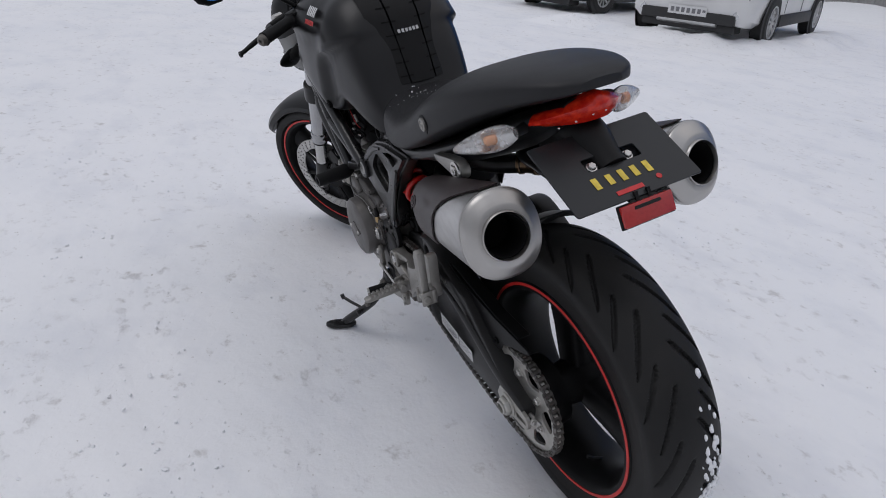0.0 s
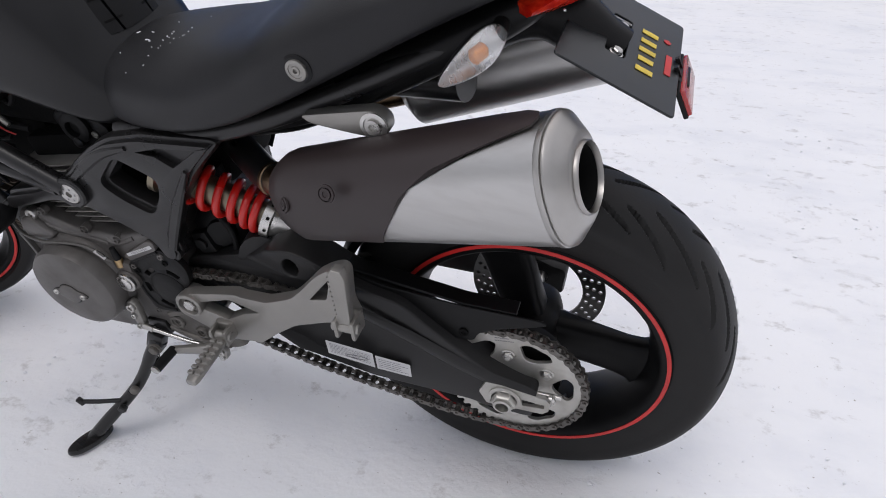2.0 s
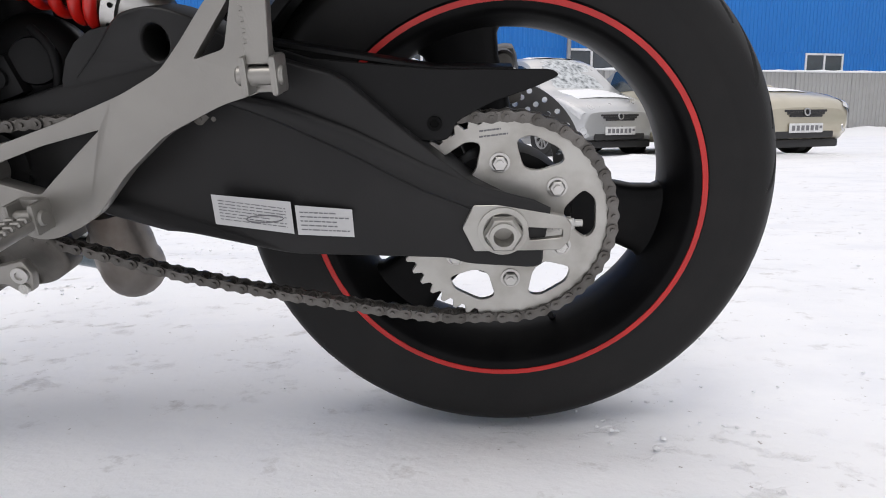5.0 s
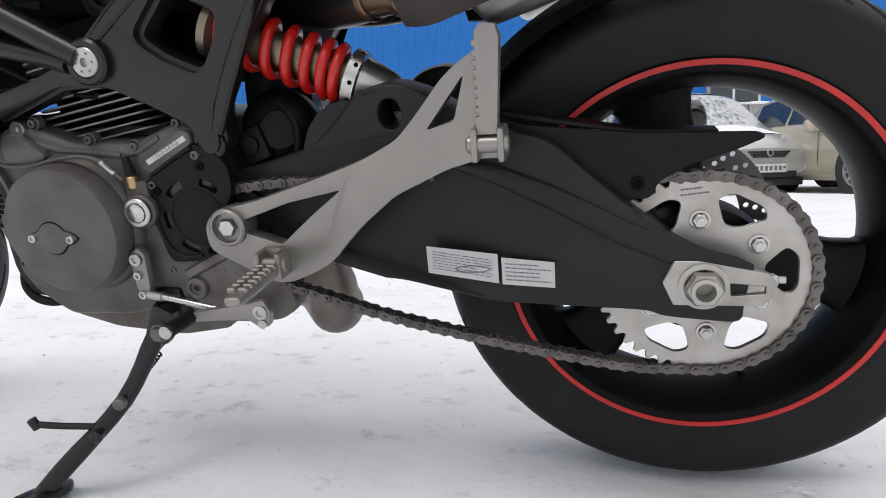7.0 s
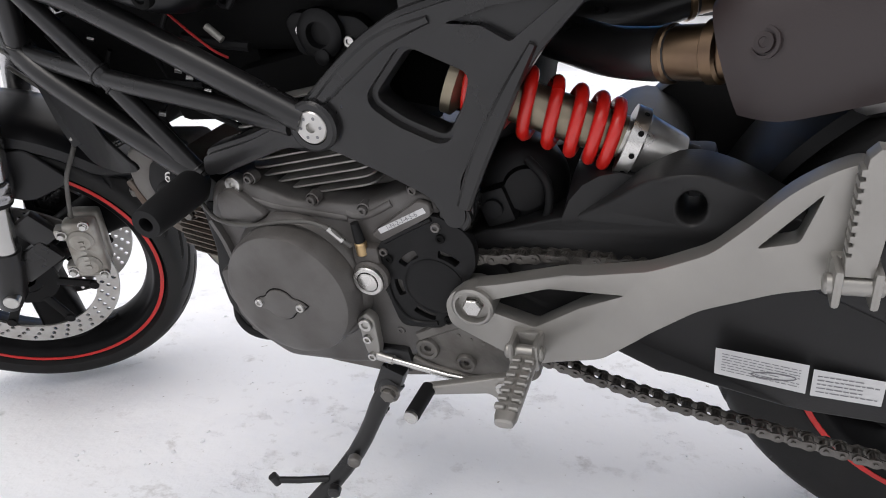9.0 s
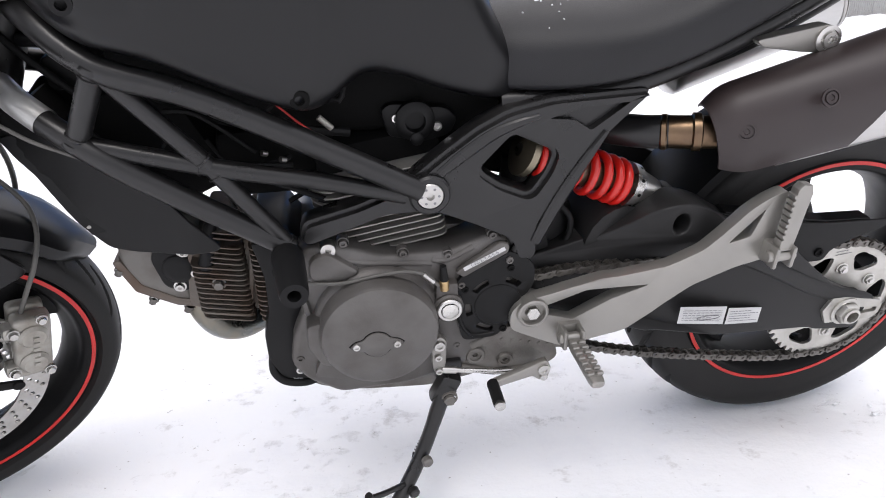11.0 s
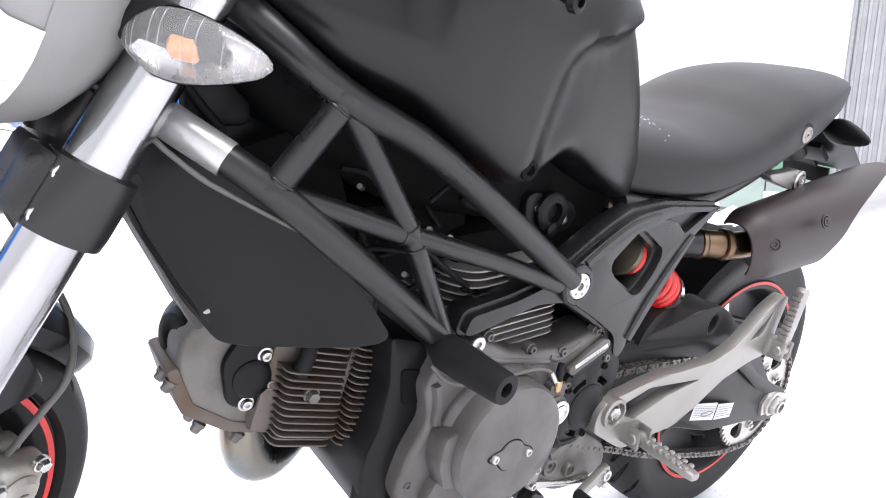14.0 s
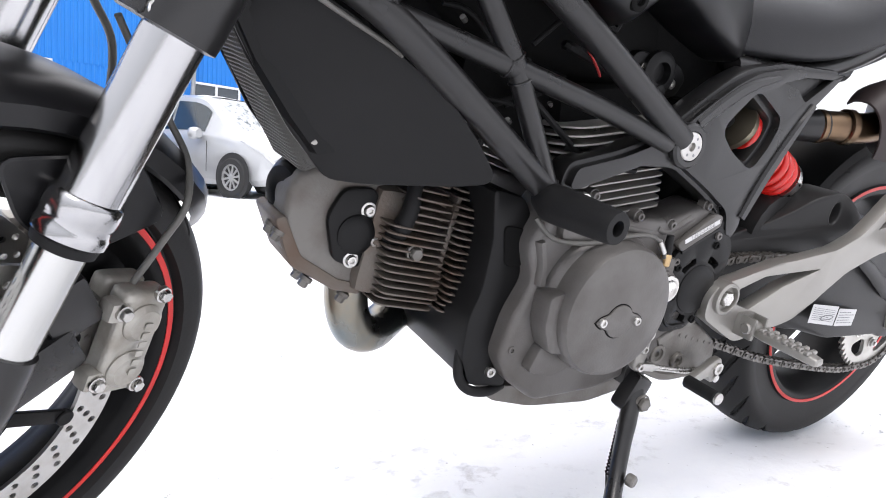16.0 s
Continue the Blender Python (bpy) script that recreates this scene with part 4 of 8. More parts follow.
def brake_disc(bm, r0, r1, th, holes, c=(0, 0, 0)):
    """A drilled ring: cells round each hole, joined."""
    n = holes
    rows = 3
    outline = [(r1 * math.cos(2 * math.pi * i / 120), r1 * math.sin(2 * math.pi * i / 120)) for i in range(120)]
    inner = [(r0 * math.cos(2 * math.pi * i / 90), r0 * math.sin(2 * math.pi * i / 90)) for i in range(90)]
    hs = [inner]
    for i in range(n):
        for j in range(rows):
            a = 2 * math.pi * (i + 0.28 * j) / n
            r = r0 + (r1 - r0) * (0.22 + 0.28 * j)
            hs.append([(r * math.cos(a) + 0.004 * math.cos(2 * math.pi * k / 8), r * math.sin(a) + 0.004 * math.sin(2 * math.pi * k / 8)) for k in range(8)])
    plate(bm, outline, -th / 2, th / 2, hs)
    bmesh.ops.translate(bm, vec=Vector(c), verts=bm.verts)


rear_wheel = wheel("rear_wheel", "black three spoke rear wheel with a red stripe", Matrix.Translation((-0.008, 0, -0.004)), 0.3285, 0.0768, 0.072, 74, 15)

# snow packed on the rear tyre
def tyre_snow():
    rnd = random.Random(8)
    bm = bmesh.new()
    for i in range(300):
        a = radians(rnd.gauss(205, 20))
        y = rnd.gauss(-0.034, 0.014)
        r = 0.3293 - (abs(y) / 0.08) ** 2 * 0.020
        s = rnd.uniform(0.0012, 0.0055)
        g = bmesh.ops.create_icosphere(bm, subdivisions=1, radius=1)
        e = Vector((math.cos(a), 0, math.sin(a)))
        t = Vector((-math.sin(a), 0, math.cos(a)))
        for v in g["verts"]:
            q = v.co * rnd.uniform(0.8, 1.2)
            v.co = e * (r + q.x * 0.0028) + t * q.y * s * 1.9 + Vector((-0.008, y + q.z * s, -0.004))
    tagged(part("packed_snow", bm, LOOSE_SNOW, rear_wheel, "snow stuck to the tread", flat=70), kind="stuff")


tyre_snow()

# rear brake on the far side
bm = bmesh.new()
brake_disc(bm, 0.082, 0.1225, 0.005, 30, (0, -0.086, 0))
# disc steel darkened in its colour, since this disc stands against the light
part("brake_disc", bm, surface("backlit_disc_steel", (0.12, 0.118, 0.115), 0.4, 0.9, scale=30, fine=260), rear_wheel, "drilled steel brake disc")
bm = bmesh.new()
box(bm, (-0.005, -0.088, 0.125), (0.055, 0.06, 0.075), Matrix.Rotation(radians(8), 3, "Y"), 0.012)
box(bm, (-0.005, -0.052, 0.130), (0.045, 0.03, 0.05), Matrix.Rotation(radians(8), 3, "Y"), 0.01)
disc_rod(bm, (-0.010, -0.05, 0.150), (-0.010, -0.02, 0.150), 0.014, 20, bevel=0.004)
rc = part("rear_caliper", bm, GRIMY, bike, "grimy alloy rear brake caliper")
bm = bmesh.new()
for x in (-0.022, 0.014):
    screw(bm, (x, -0.036, 0.135), LEFT, 0.006)
    part("bleed_screw", bm, STEEL, rc)
    bm = bmesh.new()
tube(bm, [(0.0, -0.05, 0.165), (0.02, -0.045, 0.175), (0.06, -0.05, 0.17), (0.12, -0.06, 0.165)], 0.004, 10, 5)
part("brake_line", bm, CABLE, rc)

# swingarm: the near arm, the far arm, the bridge
def arm_tilt(x, z):
    return -0.052 * max(0.0, min(1.0, (x - 0.36) / 0.10))


bm = bmesh.new()
arm = rounded([(-0.043, -0.020), (-0.043, -0.044), (0.04, -0.037), (0.055, -0.030), (0.227, -0.022), (0.34, 0.006), (0.455, 0.012), (0.58, 0.045), (0.60, 0.10), (0.565, 0.135), (0.525, 0.142), (0.45, 0.162), (0.405, 0.195), (0.37, 0.228), (0.33, 0.236), (0.29, 0.222), (0.25, 0.195), (0.20, 0.176), (0.16, 0.166), (0.10, 0.110), (0.03, 0.052), (-0.02, 0.026), (-0.05, 0.020)], 0.018)
plate(bm, arm, 0.108, 0.168, [[(0.332 + 0.013 * math.cos(2 * math.pi * k / 20), 0.201 + 0.017 * math.sin(2 * math.pi * k / 20)) for k in range(20)]], 0.009, 3, arm_tilt)
swing = part("swingarm", bm, SWING, bike, "dark grey cast swingarm", flat=30)
bm = bmesh.new()  # raised rib along the arm
rings = []
for x, z, w in ((0.285, 0.150, 0.004), (0.22, 0.130, 0.010), (0.15, 0.098, 0.013), (0.08, 0.060, 0.014), (0.02, 0.034, 0.014), (-0.03, 0.022, 0.012), (-0.048, 0.018, 0.007)):
    rings.append([(x - w * 0.5 * math.sin(a) * 0.4, 0.167 + 0.006 * max(0, math.cos(a)), z + w * math.sin(a)) for a in (2 * math.pi * k / 12 for k in range(12))])
loft(bm, rings)
part("arm_rib", bm, SWING, swing)
bm = bmesh.new()
plate(bm, arm, -0.165, -0.115, (), 0.009, 2)
part("far_arm", bm, SWING, swing)
bm = bmesh.new()
rings = []
for y, zc, h in ((-0.14, 0.14, 0.075), (-0.07, 0.16, 0.065), (0.0, 0.165, 0.062), (0.06, 0.16, 0.065), (0.125, 0.14, 0.075)):
    rings.append([(0.40 + 0.062 * math.cos(a), y, zc + h * math.sin(a) * (1 if math.sin(a) > 0 else 0.8)) for a in (2 * math.pi * k / 20 for k in range(20))])
loft(bm, rings)
disc_rod(bm, (0.552, -0.15, 0.076), (0.552, 0.13, 0.076), 0.035, 28)
part("bridge", bm, SWING, swing)
bm = bmesh.new()  # hugger over the front of the rear tyre
rings = []
for k in range(17):
    a = radians(18 + k * 3.4)
    rr = 0.343
    rings.append([(rr * math.cos(a) * f, y, rr * math.sin(a) * f) for y, f in ((-0.088, 0.93), (-0.082, 0.965), (-0.05, 0.992), (0, 1.0), (0.05, 0.992), (0.082, 0.965), (0.088, 0.93), (0.084, 0.925), (0.078, 0.955), (0.048, 0.98), (0, 0.988), (-0.048, 0.98), (-0.078, 0.955), (-0.084, 0.925))])
loft(bm, rings)
part("hugger", bm, PLASTIC, swing, "black plastic rear mudguard hugger")
bm = bmesh.new()  # chain guard
guard = rounded([(0.31, 0.214), (0.25, 0.200), (0.19, 0.180), (0.068, 0.166), (-0.05, 0.162), (-0.058, 0.156), (-0.032, 0.145), (0.011, 0.131), (0.046, 0.113), (0.054, 0.094), (0.10, 0.094), (0.18, 0.15), (0.28, 0.19)], 0.008)
plate(bm, guard, 0.146, 0.1500, (), 0.0012, 1)
plate(bm, rounded([(0.25, 0.202), (0.068, 0.168), (-0.012, 0.165), (-0.012, 0.161), (0.068, 0.163), (0.25, 0.196)], 0.002, 2), 0.118, 0.1455, (), 0.001, 1)
cg = part("chain_guard", bm, PLASTIC, swing, "black plastic chain guard")
bm = bmesh.new()
for x, z in ((0.068, 0.112),):
    lathe(bm, [(0.0075, 0), (0.0075, 0.003), (0.0045, 0.003), (0.004, 0.0008), (1e-5, 0.0008)], (x, 0.150, z), LEFT, 16)
part("guard_clip", bm, DARK, cg)
# stickers on the arm
for x0, x1, z00, z01, z10, z11, n in ((0.304, 0.221, 0.048, 0.015, 0.038, 0.002, 7), (0.217, 0.157, 0.034, 0.001, 0.028, -0.003, 5)):
    bm = bmesh.new()
    q = [(x0, 0.1688, z01), (x1, 0.1688, z11), (x1, 0.1688, z10), (x0, 0.1688, z00)]
    bm.faces.new([bm.verts.new(p) for p in q])
    st = part("warning_sticker", bm, LABEL, swing, "white warning sticker with lines of small print")
    bm = bmesh.new()
    c = Vector(((x0 + x1) / 2, 0.1688, (z00 + z01 + z10 + z11) / 4))
    ang = Vector((x1 - x0, 0, z11 - z01)).normalized()
    bars(bm, c, ang, Vector((0, 0, 1)), (abs(x1 - x0) * 0.86, 0.024), n, int(x0 * 1000), lift=0.0004)
    if n == 7:
        tube(bm, [c + Vector((0.02 * math.cos(t) - 0.012, 0.0006, 0.004 * math.sin(t) - 0.006)) for t in (2 * math.pi * k / 14 for k in range(15))], 0.0006, 5)
    part("print", bm, INK, st)
# axle, nut and adjuster
bm = bmesh.new()
plate(bm, rounded([(0.042, 0.006), (0.030, 0.031), (0.006, 0.031), (-0.064, 0.017), (-0.071, 0.008), (-0.069, -0.010), (-0.060, -0.020), (0.030, -0.020)], 0.002), 0.166, 0.174, [rounded([(-0.026, 0.006), (-0.062, 0.003), (-0.062, -0.006), (-0.028, -0.009)], 0.002)], 0.0012, 1)
adj = part("chain_adjuster", bm, SPROCKET, bike, "alloy chain adjuster plate with marks")
bm = bmesh.new()
lathe(bm, [(0.026, 0.0), (0.026, 0.004), (0.021, 0.005), (0.0205, 0.006)], (0, 0.173, 0.003), LEFT, 32)
lathe(bm, [(0.0205, 0.005), (0.0205, 0.013), (0.018, 0.016), (0.014, 0.016)], (0, 0.173, 0.003), LEFT, 6)
lathe(bm, [(0.0145, 0.014), (0.0145, 0.02), (0.0105, 0.021), (0.010, -0.03), (1e-5, -0.03)], (0, 0.173, 0.003), LEFT, 28)
part("axle_nut", bm, SPROCKET, adj)
bm = bmesh.new()
disc_rod(bm, (0, -0.165, 0.0), (0, 0.165, 0.0), 0.0125, 24)
disc_rod(bm, (-0.02, 0.153, 0.003), (-0.085, 0.153, 0.002), 0.004, 12)
hexbolt(bm, (-0.070, 0.160, 0.004), (-1, 0, 0), 0.006, 0.006)
part("axle", bm, STEEL, adj)
bm = bmesh.new()
for i in range(9):
    box(bm, (-0.030 - i * 0.0035, 0.1734, 0.0105 - i * 0.0006), (0.0007, 0.0005, 0.005 if i % 2 else 0.008))
part("adjuster_marks", bm, INK, adj)

# rear sprocket, with teeth, windows and bolts
SP_R, SP_T = 0.1160, 46
bm = bmesh.new()
teeth = []
for i in range(SP_T * 4):
    ph = i % 4
    r = (0.1192, 0.1192, 0.1112, 0.1112)[ph]
    a = 2 * math.pi * (i + 0.5) / (SP_T * 4)
    teeth.append((r * math.cos(a), r * math.sin(a)))
hs = [[(0.030 * math.cos(2 * math.pi * k / 40), 0.030 * math.sin(2 * math.pi * k / 40)) for k in range(40)]]
for k in range(6):
    a0 = radians(60 * k + 55)
    tri = []
    for r, da in ((0.063, -7), (0.066, 7), (0.091, 19), (0.0985, 11), (0.0995, -9), (0.091, -18)):
        tri.append((r * math.cos(a0 + radians(da)), r * math.sin(a0 + radians(da))))
    hs.append(rounded(tri, 0.007, 3))
plate(bm, teeth, 0.133, 0.140, hs, 0.0008, 1)
spr = part("rear_sprocket", bm, SPROCKET, bike, "steel rear sprocket with six windows")
spr.location.x = -0.004
for k in range(6):
    a = radians(60 * k + 85)
    c = (0.067 * math.cos(a), 0.140, 0.067 * math.sin(a))
    bm = bmesh.new()
    hexbolt(bm, c, LEFT, 0.0085, 0.007)
    disc_rod(bm, (c[0], 0.146, c[2]), (c[0], 0.150, c[2]), 0.0045, 12)
    part("sprocket_nut", bm, STEEL, spr)
bm = bmesh.new()
lathe(bm, [(0.03, 0.06), (0.075, 0.075), (0.078, 0.10), (0.074, 0.118), (0.05, 0.12), (0.03, 0.12)], (0, 0, 0), LEFT, 36, closed=True)
for k in range(6):
    a = radians(60 * k + 85)
    disc_rod(bm, (0.066 * math.cos(a), 0.11, 0.066 * math.sin(a)), (0.066 * math.cos(a), 0.133, 0.066 * math.sin(a)), 0.012, 14)
part("sprocket_carrier", bm, RIM, spr)
bm = bmesh.new()
bars(bm, (0.012, 0.140, 0.099), (-1, 0, 0.1), (0, 0, 1), (0.03, 0.012), 2, 6, lift=0.0004)
part("stamp", bm, INK, spr)

# drive chain: link plates, rollers and pins all along its run
def chain():
    ch = new("drive_chain")
    ch.empty_display_size = 0.05
    ch.parent = bike
    ch["label"] = "oily roller chain"
    FX, FZ, FR = 0.632, 0.062, 0.0385
    run = []
    for k in range(60):  # round the rear sprocket
        a = radians(83 + (277 - 83) * k / 59)
        run.append(Vector((SP_R * math.cos(a) - 0.004, 0, SP_R * math.sin(a))))
    low = curve_through([(0.010, 0, -0.1152), (0.083, 0, -0.114), (0.22, 0, -0.090), (0.364, 0, -0.058), (0.484, 0, -0.021), (FX + 0.012, 0, FZ - FR)], 12)
    run += low[1:]
    for k in range(1, 24):
        a = radians(-72 + (100 + 72) * k / 24)
        run.append(Vector((FX + FR * math.cos(a), 0, FZ + FR * math.sin(a))))
    run += curve_through([(FX - 0.008, 0, FZ + FR + 0.010), (0.545, 0, 0.117), (0.48, 0, 0.122), (0.30, 0, 0.122), (0.010, 0, 0.1152)], 10)
    d = [0.0]
    for p, q in zip(run, run[1:]):
        d.append(d[-1] + (q - p).length)
    n = int(round(d[-1] / 0.015875))
    if n % 2:
        n += 1
    pitch = d[-1] / n
    pts = []
    for i in range(n):
        s = i * pitch
        j = max(k for k in range(len(d)) if d[k] <= s + 1e-9)
        j = min(j, len(run) - 2)
        f = (s - d[j]) / max(1e-9, d[j + 1] - d[j])
        pts.append(run[j].lerp(run[j + 1], f))

    def link_mesh(name, y, th, rw, mat, pins):
        bm = bmesh.new()
        out = []
        h, w = pitch / 2, rw
        for k in range(9):
            a = radians(-90 + 180 * k / 8)
            out.append((h + w * math.cos(a), w * math.sin(a)))
        out.append((0, w * 0.72))
        for k in range(9):
            a = radians(90 + 180 * k / 8)
            out.append((-h + w * math.cos(a), w * math.sin(a)))
        out.append((0, -w * 0.72))
        for s in (1, -1):
            plate(bm, out, s * y - th / 2, s * y + th / 2, (), 0)
        for x in (h, -h):
            disc_rod(bm, (x, -y, 0), (x, y, 0), 0.0051, 10)
            if pins:
                disc_rod(bm, (x, -y - 0.0028, 0), (x, y + 0.0028, 0), 0.0026, 8)
        me = bpy.data.meshes.new(name)
        bm.to_mesh(me)
        bm.free()
        me.materials.append(mat)
        return me
    inner = link_mesh("inner_link", 0.0052, 0.0018, 0.0068, CHAIN, False)
    outer = link_mesh("outer_link", 0.0075, 0.0018, 0.0064, CHAIN, True)
    for i in range(n):
        a, b = pts[i], pts[(i + 1) % n]
        o = new("chain_link", outer if i % 2 else inner)
        o.parent = ch
        dv = b - a
        mid = (a + b) / 2 + Vector((0, 0.1365, 0))
        o.matrix_local = Matrix.Translation(mid) @ Matrix.Rotation(-math.atan2(dv.z, dv.x), 4, "Y")
    return ch


chain()

# ---- silencers and their shields ----
def can_rings(s, t0, t1, n, grow=0.0):
    a, b = Vector((0.300, 0.146, 0.325)), Vector((-0.074, 0.1949, 0.4429))
    ax = (b - a).normalized()
    w = Vector((0, 1, 0)) - ax * ax.y
    w.normalize()
    h = ax.cross(w)
    h = h if h.z > 0 else -h
    out = []
    for i in range(n):
        t = t0 + (t1 - t0) * i / (n - 1)
        c = a.lerp(b, t)
        nose = 0.74 + 0.26 * math.sin(math.pi / 2 * min(1.0, max(0.0, t + 0.02) / 0.10))
        rz = (0.0635 + 0.0100 * t) * nose + grow
        ry = (0.047 + 0.020 * t) * nose + grow
        ring = []
        for k in range(40):
            g = 2 * math.pi * k / 40
            cs, sn = math.cos(g), math.sin(g)
            p = c + w * ry * math.copysign(abs(cs) ** 0.88, cs) + h * rz * math.copysign(abs(sn) ** 0.88, sn)
            ring.append(Vector((p.x, p.y * s, p.z)))
        out.append(ring)
    return out, ax, w, h


for s in (1, -1):
    bm = bmesh.new()
    rings, ax, w, h = can_rings(s, 0.19, 1.0, 22)
    mid = sum(rings[0], Vector()) / 40
    fx = Vector((ax.x, ax.y * s, ax.z))
    loft(bm, [[mid + (p - mid) * 0.5 - fx * 0.022 for p in rings[0]], [mid + (p - mid) * 0.93 - fx * 0.006 for p in rings[0]]] + rings, caps=False)
    can = part("silencer", bm, BRUSHED, bike, "brushed steel silencer with a dark brown heat shield")
    # shallow conical end cap with the outlet
    bm = bmesh.new()
    end = rings[-1]
    c = sum(end, Vector()) / 40
    axs = Vector((ax.x, ax.y * s, ax.z))
    prof = [(1.0, -0.004), (1.012, -0.003), (1.012, 0.003), (0.975, 0.004), (0.975, 0.006), (1.0, 0.0064), (0.985, 0.009), (0.90, 0.0135), (0.80, 0.019), (0.71, 0.024), (0.66, 0.0255)]
    rr = [[c + (p - c) * f + axs * d for p in end] for f, d in prof]
    up_v = (end[10] - c).normalized()
    si_v = (end[0] - c).normalized()
    for r, d in ((0.0405, 0.026), (0.0400, 0.030), (0.0385, 0.031), (0.0365, 0.024), (0.036, -0.06)):
        rr.append([c + axs * d + si_v * r * math.cos(2 * math.pi * k / 40) + up_v * r * math.sin(2 * math.pi * k / 40) for k in range(40)])
    loft(bm, rr, caps=False)
    part("end_cap", bm, CAPSTEEL, can, "polished steel end cap", flat=50)
    bm = bmesh.new()
    lathe(bm, [(0.0355, 0.024), (0.0345, 0.025), (0.0335, 0.018), (0.0335, -0.055), (1e-5, -0.055)], c, axs, 36)
    part("outlet", bm, DARK, can, "sooty dark outlet pipe")
    # heat shield: a bent plate over the outer upper flank, its rear edge swept up to a thin tongue
    bm = bmesh.new()
    n_t = 30
    skin_o, *_ = can_rings(s, -0.02, 1.0, n_t, 0.0045)
    skin_i, *_ = can_rings(s, -0.02, 1.0, n_t, 0.0015)
    arc = list(range(36, 40)) + list(range(0, 15))
    ends = [float(np.interp(9 * k, (0, 20, 45, 65, 80, 95, 110, 135, 300, 318, 330, 345, 360), (0.50, 0.56, 0.68, 0.85, 0.97, 0.99, 0.92, 0.6, 0.36, 0.39, 0.41, 0.44, 0.50))) for k in arc]

    def along(skin, k, t):
        f = (t + 0.02) / 1.02 * (n_t - 1)
        j = min(int(f), n_t - 2)
        return skin[j][k].lerp(skin[j + 1][k], f - j)
    grid = []
    for i in range(n_t):
        ts = [-0.02 + (e + 0.02) * i / (n_t - 1) for e in ends]
        grid.append([along(skin_o, k, t) for k, t in zip(arc, ts)] + [along(skin_i, k, t) for k, t in list(zip(arc, ts))[::-1]])
    loft(bm, grid)
    part("heat_shield", bm, SHIELD, can, "dark brown heat shield", flat=50)
    for p in ((0.288, 0.1990, 0.353), (0.203, 0.2280, 0.403)):
        bm = bmesh.new()
        lathe(bm, [(0.0120, -0.002), (0.0120, 0.0005), (0.0095, 0.001), (0.0092, -0.001), (0.0075, -0.001), (0.0075, 0.0016), (0.004, 0.0016), (0.0035, 0.0002), (1e-5, 0.0002)], (p[0], p[1] * s, p[2]), (0.7, s, 0.30) if p[0] > 0.25 else (0.12, s, 0.35), 20)
        part("shield_screw", bm, SHIELD, can)
    # link pipe into the can
    bm = bmesh.new()
    tube(bm, [(0.235, 0.150 * s, 0.343), (0.290, 0.140 * s, 0.331), (0.335, 0.124 * s, 0.327), (0.358, 0.111 * s, 0.3245)], 0.0235, 20, 5)
    lathe(bm, [(0.0237, 0), (0.0270, 0.002), (0.0270, 0.012), (0.0237, 0.014)], (0.312, 0.135 * s, 0.330), (1, -0.42 * s, -0.1), 24)
    lathe(bm, [(0.0237, 0), (0.0258, 0.002), (0.0258, 0.008), (0.0237, 0.010)], (0.352, 0.115 * s, 0.3245), (1, -0.55 * s, -0.14), 24)
    part("link_pipe", bm, PIPE, can, "heat tinted link pipe with a clamp")
    bm = bmesh.new()
    tube(bm, [(0.350, 0.116 * s, 0.3255), (0.378, 0.099 * s, 0.321), (0.415, 0.070 * s, 0.318), (0.45, 0.045 * s, 0.322), (0.50, 0.01 * s, 0.33)], 0.024, 18, 5)
    part("link_elbow", bm, FRAME, can, "black link elbow")
    # hanger lug and rubber bolt
    bm = bmesh.new()
    if s > 0:
        plate(bm, rounded([(0.268, 0.456), (0.255, 0.446), (0.20, 0.438), (0.158, 0.434), (0.146, 0.446), (0.148, 0.464), (0.165, 0.473), (0.185, 0.470)], 0.009), 0.124, 0.146, (), 0.004, 2)
        hb = part("silencer_bracket", bm, ALLOY, bike, "cast alloy silencer bracket")
        bm = bmesh.new()
        lathe(bm, [(0.017, 0), (0.018, 0.004), (0.013, 0.005), (0.0125, 0.003), (0.010, 0.003), (0.010, 0.008), (0.005, 0.008), (0.004, 0.004), (1e-5, 0.004)], (0.165, 0.146, 0.454), LEFT, 28)
        part("bracket_bolt", bm, STEEL, hb)

bm = bmesh.new()  # cross pipe under the seat
tube(bm, [(0.33, -0.13, 0.345), (0.25, -0.07, 0.405), (0.10, -0.03, 0.43)], 0.03, 16, 4)
part("far_link", bm, FRAME, bike, "black link pipe under the seat")

# ---- seat and tail ----
def seat_shape(p):
    crease = max(0.0, 1 - abs(p.x - 0.335) / 0.04) * max(0, (p.z - 0.47) / 0.1)
    return Vector((p.x, p.y * (1 - 0.03 * crease), p.z - 0.006 * crease * (1 - abs(p.y) / 0.17)))


bm = bmesh.new()
shell(bm, [(0.645, 0.470, 0.415, 0.075, 0.3), (0.62, 0.485, 0.402, 0.105, 0.3), (0.57, 0.495, 0.398, 0.132, 0.3), (0.50, 0.503, 0.402, 0.150, 0.3), (0.43, 0.510, 0.414, 0.161, 0.35), (0.36, 0.535, 0.436, 0.167, 0.4), (0.29, 0.577, 0.468, 0.169, 0.42), (0.21, 0.618, 0.508, 0.166, 0.45), (0.12, 0.643, 0.553, 0.150, 0.45), (0.03, 0.656, 0.592, 0.122, 0.45), (-0.03, 0.658, 0.614, 0.094, 0.45), (-0.062, 0.654, 0.624, 0.070, 0.5), (-0.080, 0.648, 0.632, 0.038, 0.5)], 60, 56, 2.5, 7.0, seat_shape)
seat = part("seat", bm, VINYL, bike, "black vinyl seat with a raised pillion part and specks of snow", flat=60)
